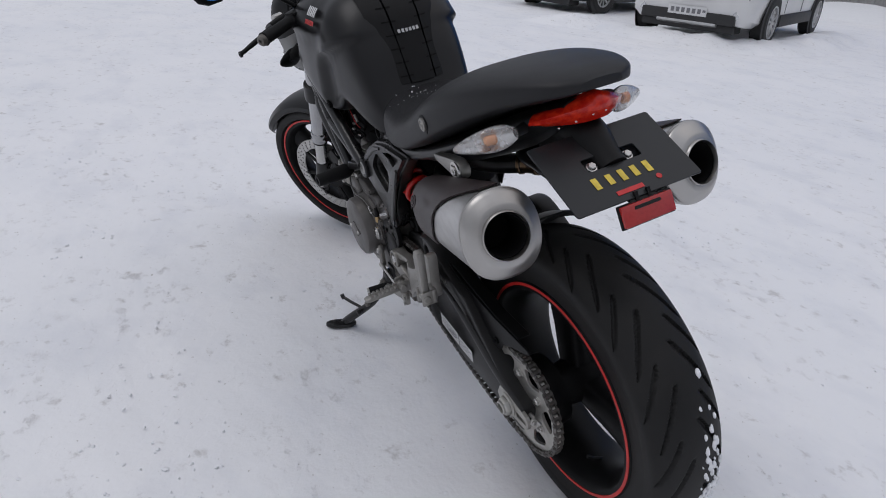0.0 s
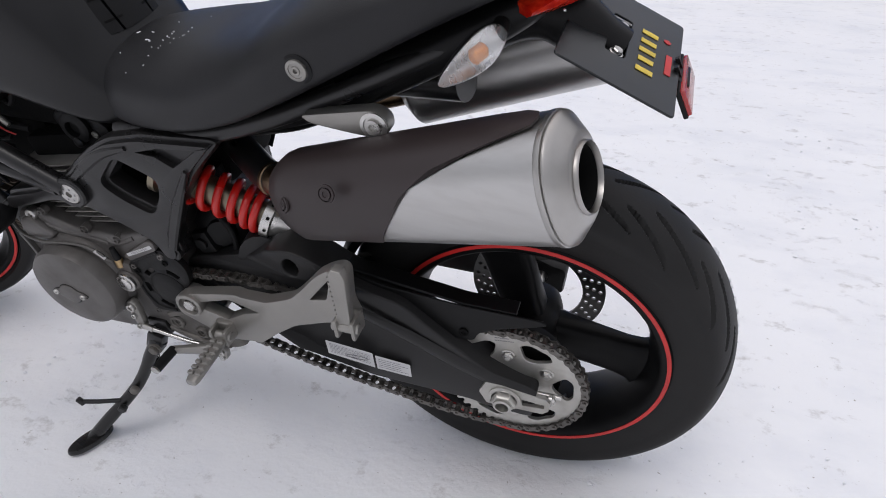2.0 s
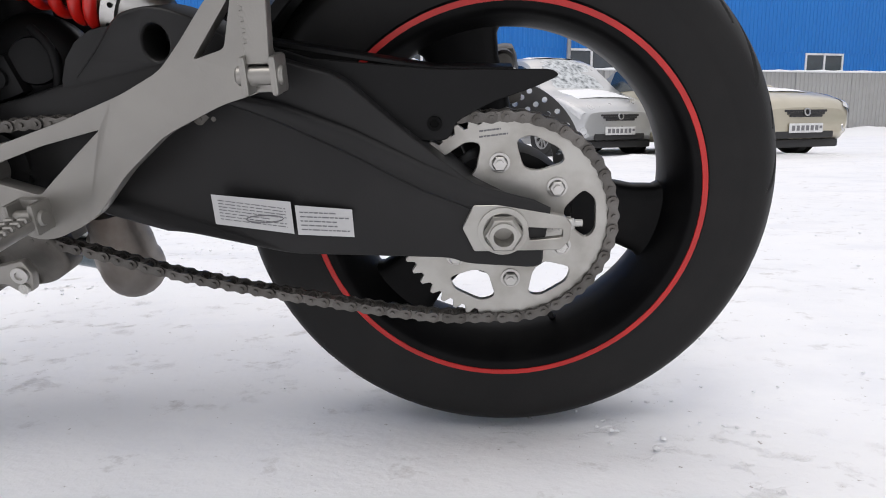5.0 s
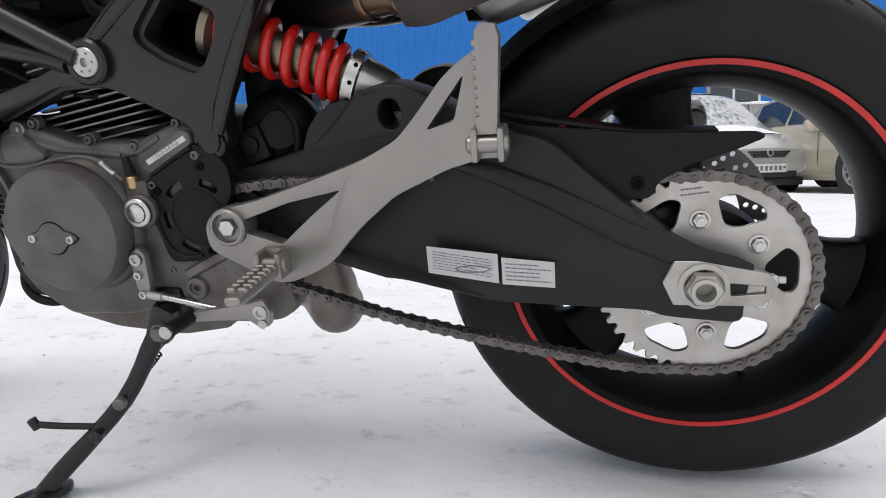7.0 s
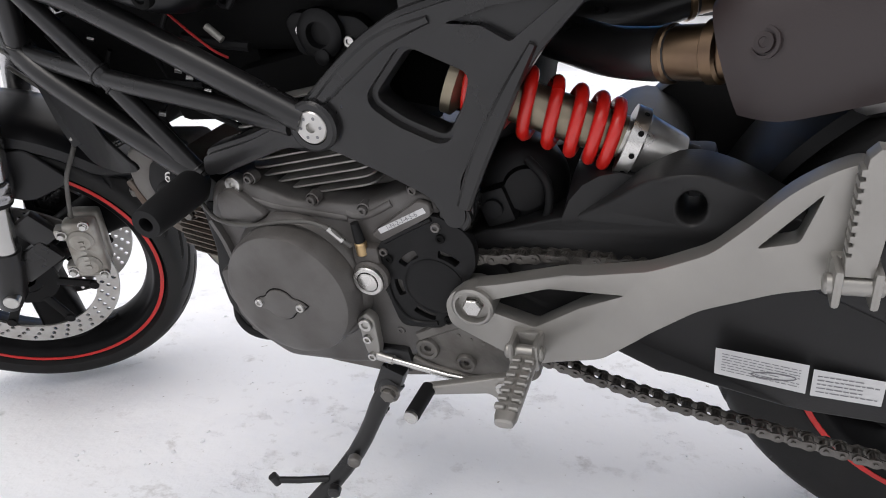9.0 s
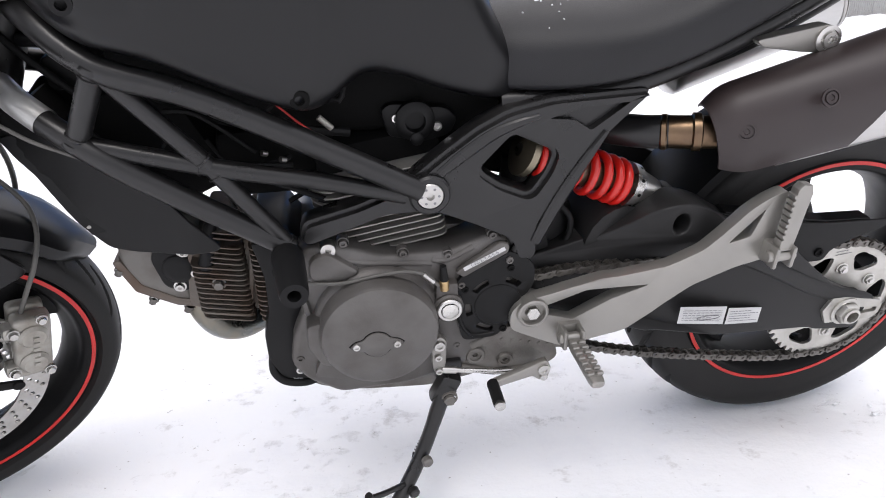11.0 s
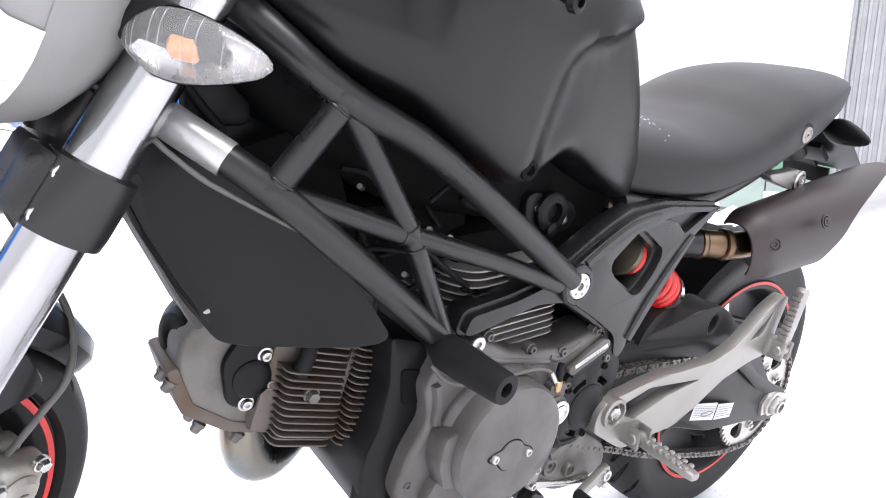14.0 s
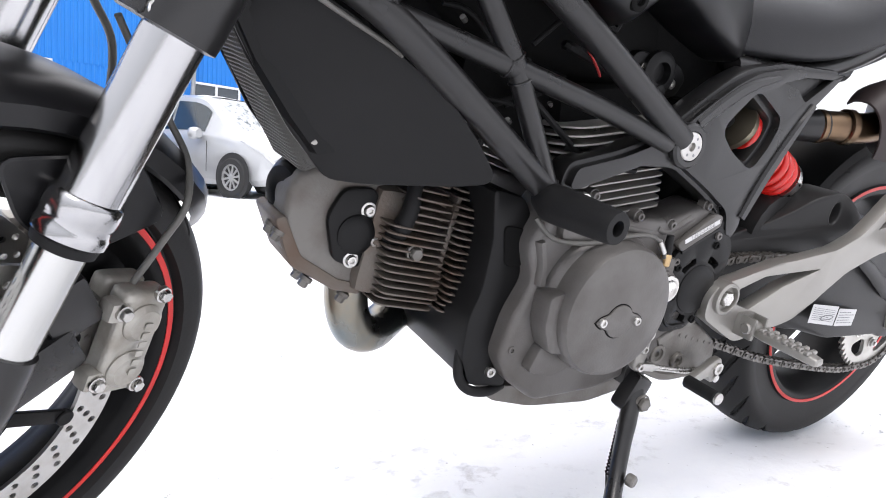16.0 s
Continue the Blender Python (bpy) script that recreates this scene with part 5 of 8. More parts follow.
for s in (1, -1):
    bm = bmesh.new()
    lathe(bm, [(0.0195, -0.006), (0.0195, 0.001), (0.016, 0.0015)], (0.242, 0.1665 * s, 0.530), (0.04, s, -0.06), 28)
    part("seat_washer", bm, SOFT_RUBBER, seat)
    bm = bmesh.new()
    lathe(bm, [(0.0135, -0.003), (0.0135, 0.003), (0.012, 0.004), (0.0095, 0.004), (0.009, 0.0028), (0.006, 0.0028), (0.0055, 0.004), (0.003, 0.004), (0.0028, 0.001), (1e-5, 0.001)], (0.242, 0.1675 * s, 0.530), (0.04, s, -0.06), 28)
    part("seat_bolt", bm, ALLOY, seat, "pale alloy bolt with a round head")
rnd = random.Random(3)
bm = bmesh.new()
for i in range(150):
    x, y = rnd.gauss(0.455, 0.055), rnd.gauss(0.065, 0.04)
    if abs(y) < 0.12 and 0.36 < x < 0.6:
        zt = 0.503 + max(0, (0.43 - x)) * 0.35 - (abs(y) / 0.155) ** 2.5 * 0.05
        a = rnd.uniform(0, 3.1)
        ln = rnd.choice((0.001, 0.0015, 0.002, 0.005)) * rnd.uniform(0.6, 1.4)
        box(bm, (x, y, zt + 0.0012), (ln, 0.0011, 0.0012), Matrix.Rotation(a, 3, "Z"))
tagged(part("snow_specks", bm, LOOSE_SNOW, seat, "specks of snow"), kind="stuff")

bm = bmesh.new()  # tail tray under the seat
shell(bm, [(0.44, 0.42, 0.36, 0.10, 0.5), (0.36, 0.445, 0.385, 0.115, 0.5), (0.26, 0.485, 0.415, 0.118, 0.5), (0.16, 0.53, 0.455, 0.108, 0.5), (0.06, 0.575, 0.505, 0.09, 0.5), (-0.01, 0.60, 0.548, 0.07, 0.5), (-0.05, 0.615, 0.585, 0.05, 0.5)], 30, 28, 3, 3)
part("tail_tray", bm, PLASTIC, bike, "black plastic tail tray")

bm = bmesh.new()  # tail lamp, a pointed band under the seat's end
rings = []
for k in range(25):
    f = -1 + k / 12
    y = 0.086 * f
    x = -0.072 + 0.064 * abs(f) ** 1.7
    zt = 0.622 - 0.038 * abs(f) ** 1.4
    h = 0.043 * (1 - 0.72 * abs(f) ** 1.6)
    dep = 0.012
    n = Vector((-0.7, 0.75 * f, 0)).normalized()
    p = Vector((x, y, zt))
    rings.append([p - n * 0.02, p + n * 0.0, p + n * dep * 0.9 - Vector((0, 0, h * 0.25)), p + n * dep * 0.8 - Vector((0, 0, h * 0.6)), p - Vector((0, 0, h)), p - n * 0.02 - Vector((0, 0, h))])
loft(bm, rings)
lamp = part("tail_lamp", bm, REDLENS, bike, "red tail lamp lens", flat=50)
for f in (-0.6, -0.35, -0.1, 0.15, 0.4, 0.62):
    for dz in (-0.012, -0.026):
        x = -0.070 + 0.080 * abs(f) ** 1.7
        bm = bmesh.new()
        g = bmesh.ops.create_icosphere(bm, subdivisions=1, radius=0.0022)
        bmesh.ops.translate(bm, vec=Vector((x - 0.0095, 0.090 * f, 0.620 - 0.046 * abs(f) ** 1.4 + dz)), verts=g["verts"])
        part("lamp_led", bm, REFLECTOR, lamp)


def indicator(a, b, parent, r=0.022, flat=0.62, stalk=None, ahead=False):
    """A leaf-shaped indicator from its root a to its tip b: clear lens, black back shell, amber bulb."""
    a, b = Vector(a), Vector(b)
    ax = (b - a)
    ln = ax.length
    ax.normalize()
    upv = Vector((0, 0, 1)) - ax * ax.z
    upv.normalize()
    w = ax.cross(upv)
    rows = []
    for f, k in ((0.0, 0.30), (0.08, 0.62), (0.22, 0.92), (0.40, 1.0), (0.6, 0.86), (0.8, 0.6), (0.94, 0.34), (1.0, 0.1)):
        rows.append((f, k, 0))
    rings_l, rings_b = [], []
    for f, k, _ in spread(rows, 18):
        c = a + ax * ln * f
        full = [c + upv * r * k * math.cos(t) + w * r * flat * k * math.sin(t) for t in (2 * math.pi * q / 24 for q in range(24))]
        rings_l.append(full)
        rings_b.append([c + (p - c) * 0.93 for p in full])
    bm = bmesh.new()
    loft(bm, rings_l)
    lens = part("indicator", bm, LENS, parent, "clear leaf shaped turn indicator", flat=60)
    bm = bmesh.new()
    for f in np.linspace(0.12, 0.85, 9):
        i = int(f * 17)
        c = sum(rings_l[i], Vector()) / 24
        tube(bm, [c + (p - c) * 0.97 for p in rings_l[i][0:13]], 0.0005, 5)
    part("lens_ribs", bm, LENS, lens)
    bm = bmesh.new()
    c = a + ax * ln * 0.42
    disc_rod(bm, c - ax * 0.010, c + ax * 0.012, r * 0.36, 14, bevel=0.003)
    part("bulb", bm, AMBER, lens, "amber bulb")
    bm = bmesh.new()
    turn = 0 if ((rings_l[8][6] - rings_l[8][18]).x > 0) != ahead else 12
    loft(bm, [[ring[(i + turn) % 24] for i in range(13)] for ring in rings_b], closed=False, caps=False)
    part("reflector", bm, REFLECTOR, lens)
    bm = bmesh.new()
    outer = [[c0 + (p - c0) * 1.03 for p in ring] for ring, c0 in ((r_, sum(r_, Vector()) / 24) for r_ in rings_l)]
    loft(bm, [[ring[(i + turn) % 24] for i in range(13)] for ring in outer], closed=False, caps=False)
    part("back_shell", bm, PLASTIC, lens, "black back shell")
    if stalk:
        bm = bmesh.new()
        tube(bm, [stalk, a + (Vector(stalk) - a) * 0.4, a + ax * ln * 0.05], [0.011, 0.010, 0.008], 14)
        part("stalk", bm, SOFT_RUBBER, lens)
    return lens


for s in (1, -1):
    indicator((0.016, 0.094 * s, 0.558), (0.060, 0.196 * s, 0.542), bike, 0.0225, 0.66, (0.03, 0.06 * s, 0.562))

# ---- plate holder, plate and reflector ----
P_TOP, P_LOW = Vector((-0.044, 0, 0.550)), Vector((-0.176, 0, 0.484))
pd = (P_LOW - P_TOP).normalized()
pn = Vector((pd.z, 0, -pd.x))
pn = pn if pn.x < 0 else -pn
p_rot = Matrix((pd, (0, 1, 0), pn)).transposed()
mid = (P_TOP + P_LOW) / 2
bm = bmesh.new()
tmp = bmesh.new()
w2, h2 = 0.120, (P_LOW - P_TOP).length / 2
plate(tmp, rounded([(-h2, -w2), (h2, -w2), (h2, w2), (-h2, w2)], 0.006, 3), -0.0015, 0.0015, [rounded([(-0.022, -0.052), (0.004, -0.052), (0.004, 0.052), (-0.022, 0.052)], 0.004, 2)], 0.0006, 1)
for v in tmp.verts:
    v.co = mid + pd * v.co.x + Vector((0, 1, 0)) * v.co.z + pn * v.co.y
add_mesh(bm, tmp)
plate_ob = part("registration_board", bm, BOARD, bike, "black plastic board with yellow pen marks")
bm = bmesh.new()
box(bm, mid - pn * 0.014 - pd * 0.01, (0.06, 0.13, 0.014), p_rot, 0.004)
tube(bm, [(0.07, 0, 0.52), (0.02, 0, 0.545), (-0.03, 0, 0.545), mid - pn * 0.018], [0.035, 0.036, 0.036, 0.03], 16, 3)
box(bm, mid - pn * 0.004 + pd * 0.066 + Vector((0, 0, 0)), (0.05, 0.05, 0.006), p_rot, 0.002)
part("board_holder", bm, PLASTIC, plate_ob)
for y in (0.039, -0.031):
    bm = bmesh.new()
    c = mid + pd * (-0.006) + Vector((0, y, 0)) - pn * 0.004
    hexbolt(bm, c, pn, 0.007, 0.007)
    part("board_bolt", bm, STEEL, plate_ob)
for y, h in ((0.062, 0.022), (0.036, 0.020), (0.012, 0.022), (-0.012, 0.021), (-0.037, 0.022)):
    bm = bmesh.new()
    c = mid + pd * 0.029 + Vector((0, y - 0.006, 0)) + pn * 0.0024
    box(bm, c, (h, 0.010, 0.0008), p_rot)
    part("pen_mark", bm, YELLOW, plate_ob, "yellow pen mark")
bm = bmesh.new()
box(bm, mid + pd * 0.058 + Vector((0, 0.012, 0)) + pn * 0.0022, (0.008, 0.05, 0.0008), p_rot)
part("printed_bar", bm, REDMARK, plate_ob, "small red bar")
bm = bmesh.new()
lathe(bm, [(1e-5, 0.0008), (0.005, 0.0008), (0.005, 0)], mid + pd * 0.053 + Vector((0, -0.048, 0)) + pn * 0.0018, pn, 12)
part("printed_badge", bm, REDMARK, plate_ob, "small red badge")
bm = bmesh.new()
rd = Vector((-0.42, 0, -0.91)).normalized()
rn = Vector((-0.91, 0, 0.42)).normalized()
r_rot = Matrix((rd, (0, 1, 0), rn)).transposed()
rcx = mid + pd * 0.084 + rd * 0.012 - pn * 0.004
box(bm, rcx, (0.034, 0.098, 0.008), r_rot, 0.003)
rf = part("reflector", bm, REFLECT, plate_ob, "red rectangular reflector in a black frame")
bm = bmesh.new()
box(bm, rcx - rn * 0.004, (0.038, 0.102, 0.006), r_rot, 0.002)
for y in (0.012, -0.012):
    box(bm, rcx - rd * 0.022 + Vector((0, y, 0)) - rn * 0.003, (0.02, 0.006, 0.005), r_rot)
part("reflector_frame", bm, PLASTIC, rf)

# ---- frame ----
A, B, C, D = (1.073, 0.154, 0.467), (1.120, 0.134, 0.374), (0.972, 0.154, 0.340), (0.890, 0.146, 0.212)
for s in (1, -1):
    def f(p):
        return (p[0], p[1] * s, p[2])
    for name, pts, r in (("top_tube", [(1.20, 0.030, 0.545), (1.15, 0.10, 0.520), A, (0.96, 0.160, 0.424), (0.715, 0.160, 0.288)], 0.0155),
                         ("lower_tube", [(1.245, 0.028, 0.440), (1.19, 0.085, 0.412), B, (1.04, 0.148, 0.318), D], 0.0155),
                         ("mid_tube", [B, C, (0.84, 0.157, 0.310), (0.735, 0.158, 0.281)], 0.0115),
                         ("front_brace", [A, B], 0.0135), ("long_brace", [(1.070, 0.154, 0.462), C, D], 0.0115), ("inner_brace", [A, (1.09, 0.06, 0.470), (1.19, 0.02, 0.470)], 0.009)):
        bm = bmesh.new()
        tube(bm, [f(p) for p in pts], r, 18, 5 if len(pts) > 3 else 0)
        if name == "front_brace":
            for p in (A, B):
                lathe(bm, [(0.0165, -0.004), (0.0175, 0), (0.0165, 0.004)], f(p), Vector(f(B)) - Vector(f(A)), 20)
        part("frame_" + name, bm, FRAME, bike)
    # weld lumps round the joints
    bm = bmesh.new()
    for p, q, r in ((A, B, 0.0138), (B, A, 0.0138), (B, C, 0.0118), (C, B, 0.0118), (C, A, 0.0118), (C, D, 0.0118), (D, C, 0.0118)):
        d = (Vector(q) - Vector(p)).normalized()
        _, u, v = frame_of(d)
        c = Vector(p) + d * 0.012
        ring = []
        for k in range(40):
            t = 2 * math.pi * k / 40
            ring.append(Vector(f(c + (u * math.cos(t) + v * math.sin(t)) * r)))
        tube(bm, ring + ring[:1], [0.0012 + 0.0006 * ((k * 7) % 5) / 4 for k in range(41)], 8)
    tagged(part("weld", bm, FRAME, bike), kind="stuff")
    # cast rear frame plate with its window
    bm = bmesh.new()
    out = rounded([(0.742, 0.290), (0.715, 0.310), (0.682, 0.336), (0.640, 0.366), (0.600, 0.386), (0.540, 0.399), (0.414, 0.404), (0.405, 0.398), (0.466, 0.338), (0.520, 0.262), (0.548, 0.215), (0.545, 0.175), (0.556, 0.158), (0.578, 0.160), (0.590, 0.195), (0.640, 0.222), (0.700, 0.250), (0.760, 0.250), (0.865, 0.214), (0.880, 0.222), (0.872, 0.250), (0.80, 0.268)], 0.011, 4)
    win = rounded([(0.634, 0.306), (0.590, 0.352), (0.533, 0.324), (0.542, 0.296), (0.563, 0.264), (0.606, 0.284)], 0.010, 4)
    plate(bm, out, *sorted((0.116 * s, 0.148 * s)), [win], 0.006, 2)
    gap = rounded([(0.546, 0.374), (0.512, 0.370), (0.487, 0.354), (0.436, 0.390), (0.500, 0.386)], 0.004, 3)
    plate(bm, inset(out, 0.006), *sorted((0.146 * s, 0.159 * s)), [inset(win, -0.007), gap], 0.006, 3)
    ridge(bm, [(0.690, 0.308), (0.655, 0.335), (0.612, 0.362), (0.560, 0.379)], [0.014, 0.018, 0.016, 0.008], 0.1575, 0.1625, s)
    ridge(bm, [(0.552, 0.190), (0.530, 0.240), (0.500, 0.296), (0.466, 0.352)], [0.016, 0.020, 0.018, 0.008], 0.1575, 0.1635, s)
    fp = part("frame_plate", bm, FRAME, bike, "black cast frame plate with a window", flat=30)
    bm = bmesh.new()
    lathe(bm, [(0.027, -0.02), (0.028, 0.008), (0.025, 0.011), (0.019, 0.011), (0.018, 0.004)], f((0.704, 0.158, 0.282)), (0, s, 0), 36)
    part("boss", bm, FRAME, fp)
    bm = bmesh.new()
    lathe(bm, [(0.018, -0.02), (0.018, 0.006), (0.016, 0.008), (0.010, 0.008), (0.0095, 0.002), (1e-5, 0.002)], f((0.566, 0.148, 0.174)), (0, s, 0), 28)
    part("boss", bm, FRAME, fp)
    bm = bmesh.new()
    lathe(bm, [(0.0178, -0.002), (0.018, 0.0065), (0.0168, 0.008), (0.0055, 0.008), (0.005, 0.003), (1e-5, 0.003)], f((0.704, 0.162, 0.282)), (0, s, 0), 36)
    fb = part("frame_bolt", bm, STEEL, fp, "pale alloy frame bolt with drilled face")
    bm = bmesh.new()
    for k in range(6):
        t = 2 * math.pi * k / 6
        lathe(bm, [(0.0019, 0.0), (1e-5, 0.0)], f((0.704 + 0.0115 * math.cos(t), 0.1702, 0.282 + 0.0115 * math.sin(t))), (0, s, 0), 10)
    part("drillings", bm, INK, fb)
    bm = bmesh.new()
    lathe(bm, [(0.0085, 0), (0.0085, 0.006), (0.0075, 0.007), (0.004, 0.007), (0.0036, 0.003), (1e-5, 0.003)], f((0.566, 0.150, 0.174)), (0, s, 0), 24)
    part("lower_bolt", bm, STEEL, fp)
    # rear subframe rail under the seat
    bm = bmesh.new()
    tube(bm, [f(p) for p in ((0.60, 0.115, 0.385), (0.46, 0.128, 0.395), (0.33, 0.125, 0.432), (0.18, 0.105, 0.492), (0.05, 0.07, 0.545))], 0.014, 14, 5)
    part("subframe_rail", bm, FRAME, bike)
    # crash bobbin
    bm = bmesh.new()
    a, b = Vector(f((0.897, 0.160, 0.206))), Vector(f((0.887, 0.254, 0.206)))
    ax = (b - a)
    ln = ax.length
    lathe(bm, [(0.012, -0.02), (0.0215, 0.0), (0.0218, 0.012), (0.0205, ln * 0.5), (0.0185, ln - 0.006), (0.0170, ln), (0.0085, ln), (0.008, ln - 0.03), (1e-5, ln - 0.03)], a, ax, 32)
    part("crash_bobbin", bm, SOFT_RUBBER, bike, "black nylon crash bobbin")
bm = bmesh.new()
st_ax = Vector((-math.sin(radians(24)), 0, math.cos(radians(24))))
disc_rod(bm, Vector((1.57, 0, -0.31)) + st_ax * 0.745, Vector((1.57, 0, -0.31)) + st_ax * 0.93, 0.034, 28, bevel=0.004)
part("headstock", bm, FRAME, bike)
bm = bmesh.new()  # foil label on the lower tube by the headstock
ln = curve_through([(1.216, 0.058, 0.4265), (1.19, 0.085, 0.412), (1.155, 0.112, 0.3935)], 4)
tube(bm, ln, 0.0172, 24, 0, caps=False)
part("frame_label", bm, surface("silver_foil_label", (0.5, 0.5, 0.49), 0.35, 0.6, second=(0.35, 0.34, 0.33), scale=60, fine=300), bike, "silver foil label wrapped round the frame tube")

# ---- engine ----
bm = bmesh.new()
case = rounded([(0.903, 0.150), (0.880, 0.205), (0.842, 0.213), (0.800, 0.197), (0.770, 0.184), (0.735, 0.184), (0.677, 0.182), (0.612, 0.205), (0.585, 0.196), (0.575, 0.130), (0.610, 0.020), (0.650, -0.035), (0.740, -0.058), (0.845, -0.060), (0.893, -0.026), (0.915, 0.008), (0.906, 0.060), (0.886, 0.105)], 0.012, 3)
plate(bm, case, 0.085, 0.150, (), 0.010, 3)
eng = part("engine_case", bm, CAST, bike, "dusty grey cast engine case", flat=32)
bm = bmesh.new()
plate(bm, rounded([(0.90, 0.14), (0.86, 0.205), (0.74, 0.20), (0.60, 0.19), (0.56, 0.10), (0.60, -0.03), (0.70, -0.075), (0.83, -0.085), (0.885, -0.03)], 0.02, 3), -0.135, 0.09, (), 0.012, 2)
part("crankcase", bm, CAST, eng)
bm = bmesh.new()
plate(bm, rounded([(0.925, -0.035), (0.86, -0.060), (0.66, -0.075), (0.60, -0.06), (0.62, -0.095), (0.70, -0.108), (0.81, -0.098), (0.88, -0.078)], 0.012, 3), -0.10, 0.105, (), 0.008, 2)
part("sump", bm, HEADCAST, eng, "paler grey alloy sump")
# raised ribs on the case
bm = bmesh.new()
for pts in ([(0.862, 0.147, 0.198), (0.800, 0.1475, 0.178), (0.755, 0.1475, 0.172), (0.70, 0.147, 0.165)], [(0.70, 0.147, 0.172), (0.68, 0.1475, 0.168), (0.64, 0.147, 0.186)]):
    tube(bm, pts, 0.005, 10, 4)
part("case_rib", bm, CAST, eng)
# generator cover
GC = Vector((0.782, 0.148, 0.078))
bm = bmesh.new()
lathe(bm, [(0.094, -0.01), (0.094, 0.006), (0.090, 0.012), (0.0865, 0.016), (0.0855, 0.038), (0.082, 0.046), (0.074, 0.050), (0.050, 0.0515), (1e-5, 0.052)], GC, LEFT, 64)
plate(bm, rounded([(0.884, 0.100), (0.845, 0.108), (0.820, 0.060), (0.838, 0.020), (0.868, 0.026), (0.884, 0.060)], 0.008), 0.148, 0.181, (), 0.005, 2)
plate(bm, rounded([(0.868, 0.030), (0.800, 0.0), (0.840, -0.016), (0.882, -0.004)], 0.008), 0.146, 0.166, (), 0.005, 2)
ridge(bm, [(0.893, 0.158), (0.884, 0.130), (0.880, 0.104)], [0.010, 0.010, 0.012], 0.148, 0.158)
plate(bm, rounded([(0.870, 0.196), (0.845, 0.206), (0.80, 0.170), (0.83, 0.155), (0.872, 0.160)], 0.012), 0.145, 0.162, (), 0.006, 2)
gen = part("generator_cover", bm, CAST, eng, "round grey generator cover")
bm = bmesh.new()
cap = []
cx, cz = 0.788, 0.072
for k in range(48):
    t = 2 * math.pi * k / 48
    x, z = 0.0205 * math.cos(t), 0.0215 * math.sin(t)
    r = max(0.021, min(0.0375, 0.021 + 0.0165 * max(0, 1 - (abs(math.sin(t)) / 0.42)) ** 0.8))
    cap.append((cx + r * math.cos(t) * 1.0, cz + r * math.sin(t) - 0.004 * math.cos(t) * 0))
plate(bm, cap, 0.1985, 0.2025, (), 0.0012, 2)
# near-black plate laid on for the shade in the case pocket
pk = bmesh.new()
plate(pk, rounded([(0.926, 0.168), (0.894, 0.164), (0.884, 0.118), (0.914, 0.116)], 0.010), 0.121, 0.1245, (), 0.001, 1)
part("case_pocket", pk, DARK, eng)
ic = part("inspection_cap", bm, CAST, gen, "small two eared inspection cap")
bm = bmesh.new()
plate(bm, [(cx + (x - cx) * 1.06, cz + (z - cz) * 1.08) for x, z in cap], 0.1975, 0.2000, (), 0)
part("cap_gasket", bm, DARK, ic)
for x, z in ((0.817, 0.073), (0.7595, 0.071)):
    bm = bmesh.new()
    screw(bm, (x, 0.2024, z), LEFT, 0.0055, 0.003)
    part("cap_screw", bm, STEEL, ic)
# case screws
for x, z, y in ((0.741, 0.188, 0.152), (0.677, 0.177, 0.152), (0.612, 0.203, 0.150), (0.658, 0.128, 0.158), (0.822, 0.212, 0.150), (0.588, 0.164, 0.160), (0.612, 0.062, 0.150), (0.662, 0.010, 0.150), (0.900, 0.020, 0.150)):
    bm = bmesh.new()
    lathe(bm, [(0.0085, -0.012), (0.0082, -0.001), (0.007, 0.0)], (x, y - 0.002, z), LEFT, 18)
    screw(bm, (x, y - 0.002, z), LEFT, 0.0055, 0.004)
    part("case_screw", bm, CAST, eng)
bm = bmesh.new()
lathe(bm, [(0.011, -0.01), (0.011, 0.004), (0.010, 0.0055), (0.0045, 0.0055), (0.004, 0.002), (1e-5, 0.002)], (0.843, 0.150, 0.206), LEFT, 24)
part("case_plug", bm, STEEL, eng, "bright plug screw")
# sensor tower and slotted filler plug
bm = bmesh.new()
disc_rod(bm, (0.678, 0.13, 0.096), (0.678, 0.168, 0.096), 0.022, 32, bevel=0.003)
box(bm, (0.680, 0.148, 0.118), (0.034, 0.03, 0.035), None, 0.006)
part("plug_tower", bm, CAST, eng)
bm = bmesh.new()
lathe(bm, [(0.0185, 0), (0.0188, 0.007), (0.0175, 0.0085), (0.0135, 0.0085), (0.013, 0.007), (0.011, 0.007)], (0.678, 0.166, 0.096), LEFT, 36)
lathe(bm, [(0.0125, 0.0065), (0.0125, 0.0095), (0.0105, 0.0105), (1e-5, 0.0105)], (0.678, 0.166, 0.096), LEFT, 12)
fpl = part("filler_plug", bm, STEEL, eng, "pale knurled filler plug")
bm = bmesh.new()
lathe(bm, [(0.0128, 0.0), (0.0128, 0.001), (0.0122, 0.0012)], (0.678, 0.1728, 0.096), LEFT, 30)
part("plug_gap", bm, DARK, fpl)
bm = bmesh.new()
tube(bm, curve_through([(0.905, 0.150, 0.185), (0.880, 0.160, 0.163), (0.83, 0.168, 0.160), (0.78, 0.170, 0.168), (0.74, 0.170, 0.170), (0.712, 0.169, 0.160), (0.700, 0.168, 0.146), (0.694, 0.165, 0.138)], 5), 0.0028, 10)
cb = part("sensor_cable", bm, CABLE, eng, "grey sensor cable")
bm = bmesh.new()
disc_rod(bm, (0.716, 0.169, 0.162), (0.701, 0.168, 0.146), 0.004, 12)
part("crimp", bm, STEEL, cb)
bm = bmesh.new()
disc_rod(bm, (0.684, 0.160, 0.124), (0.684, 0.160, 0.142), 0.0072, 16, bevel=0.002)
part("brass_switch", bm, COPPER, eng, "brass pressure switch")
bm = bmesh.new()
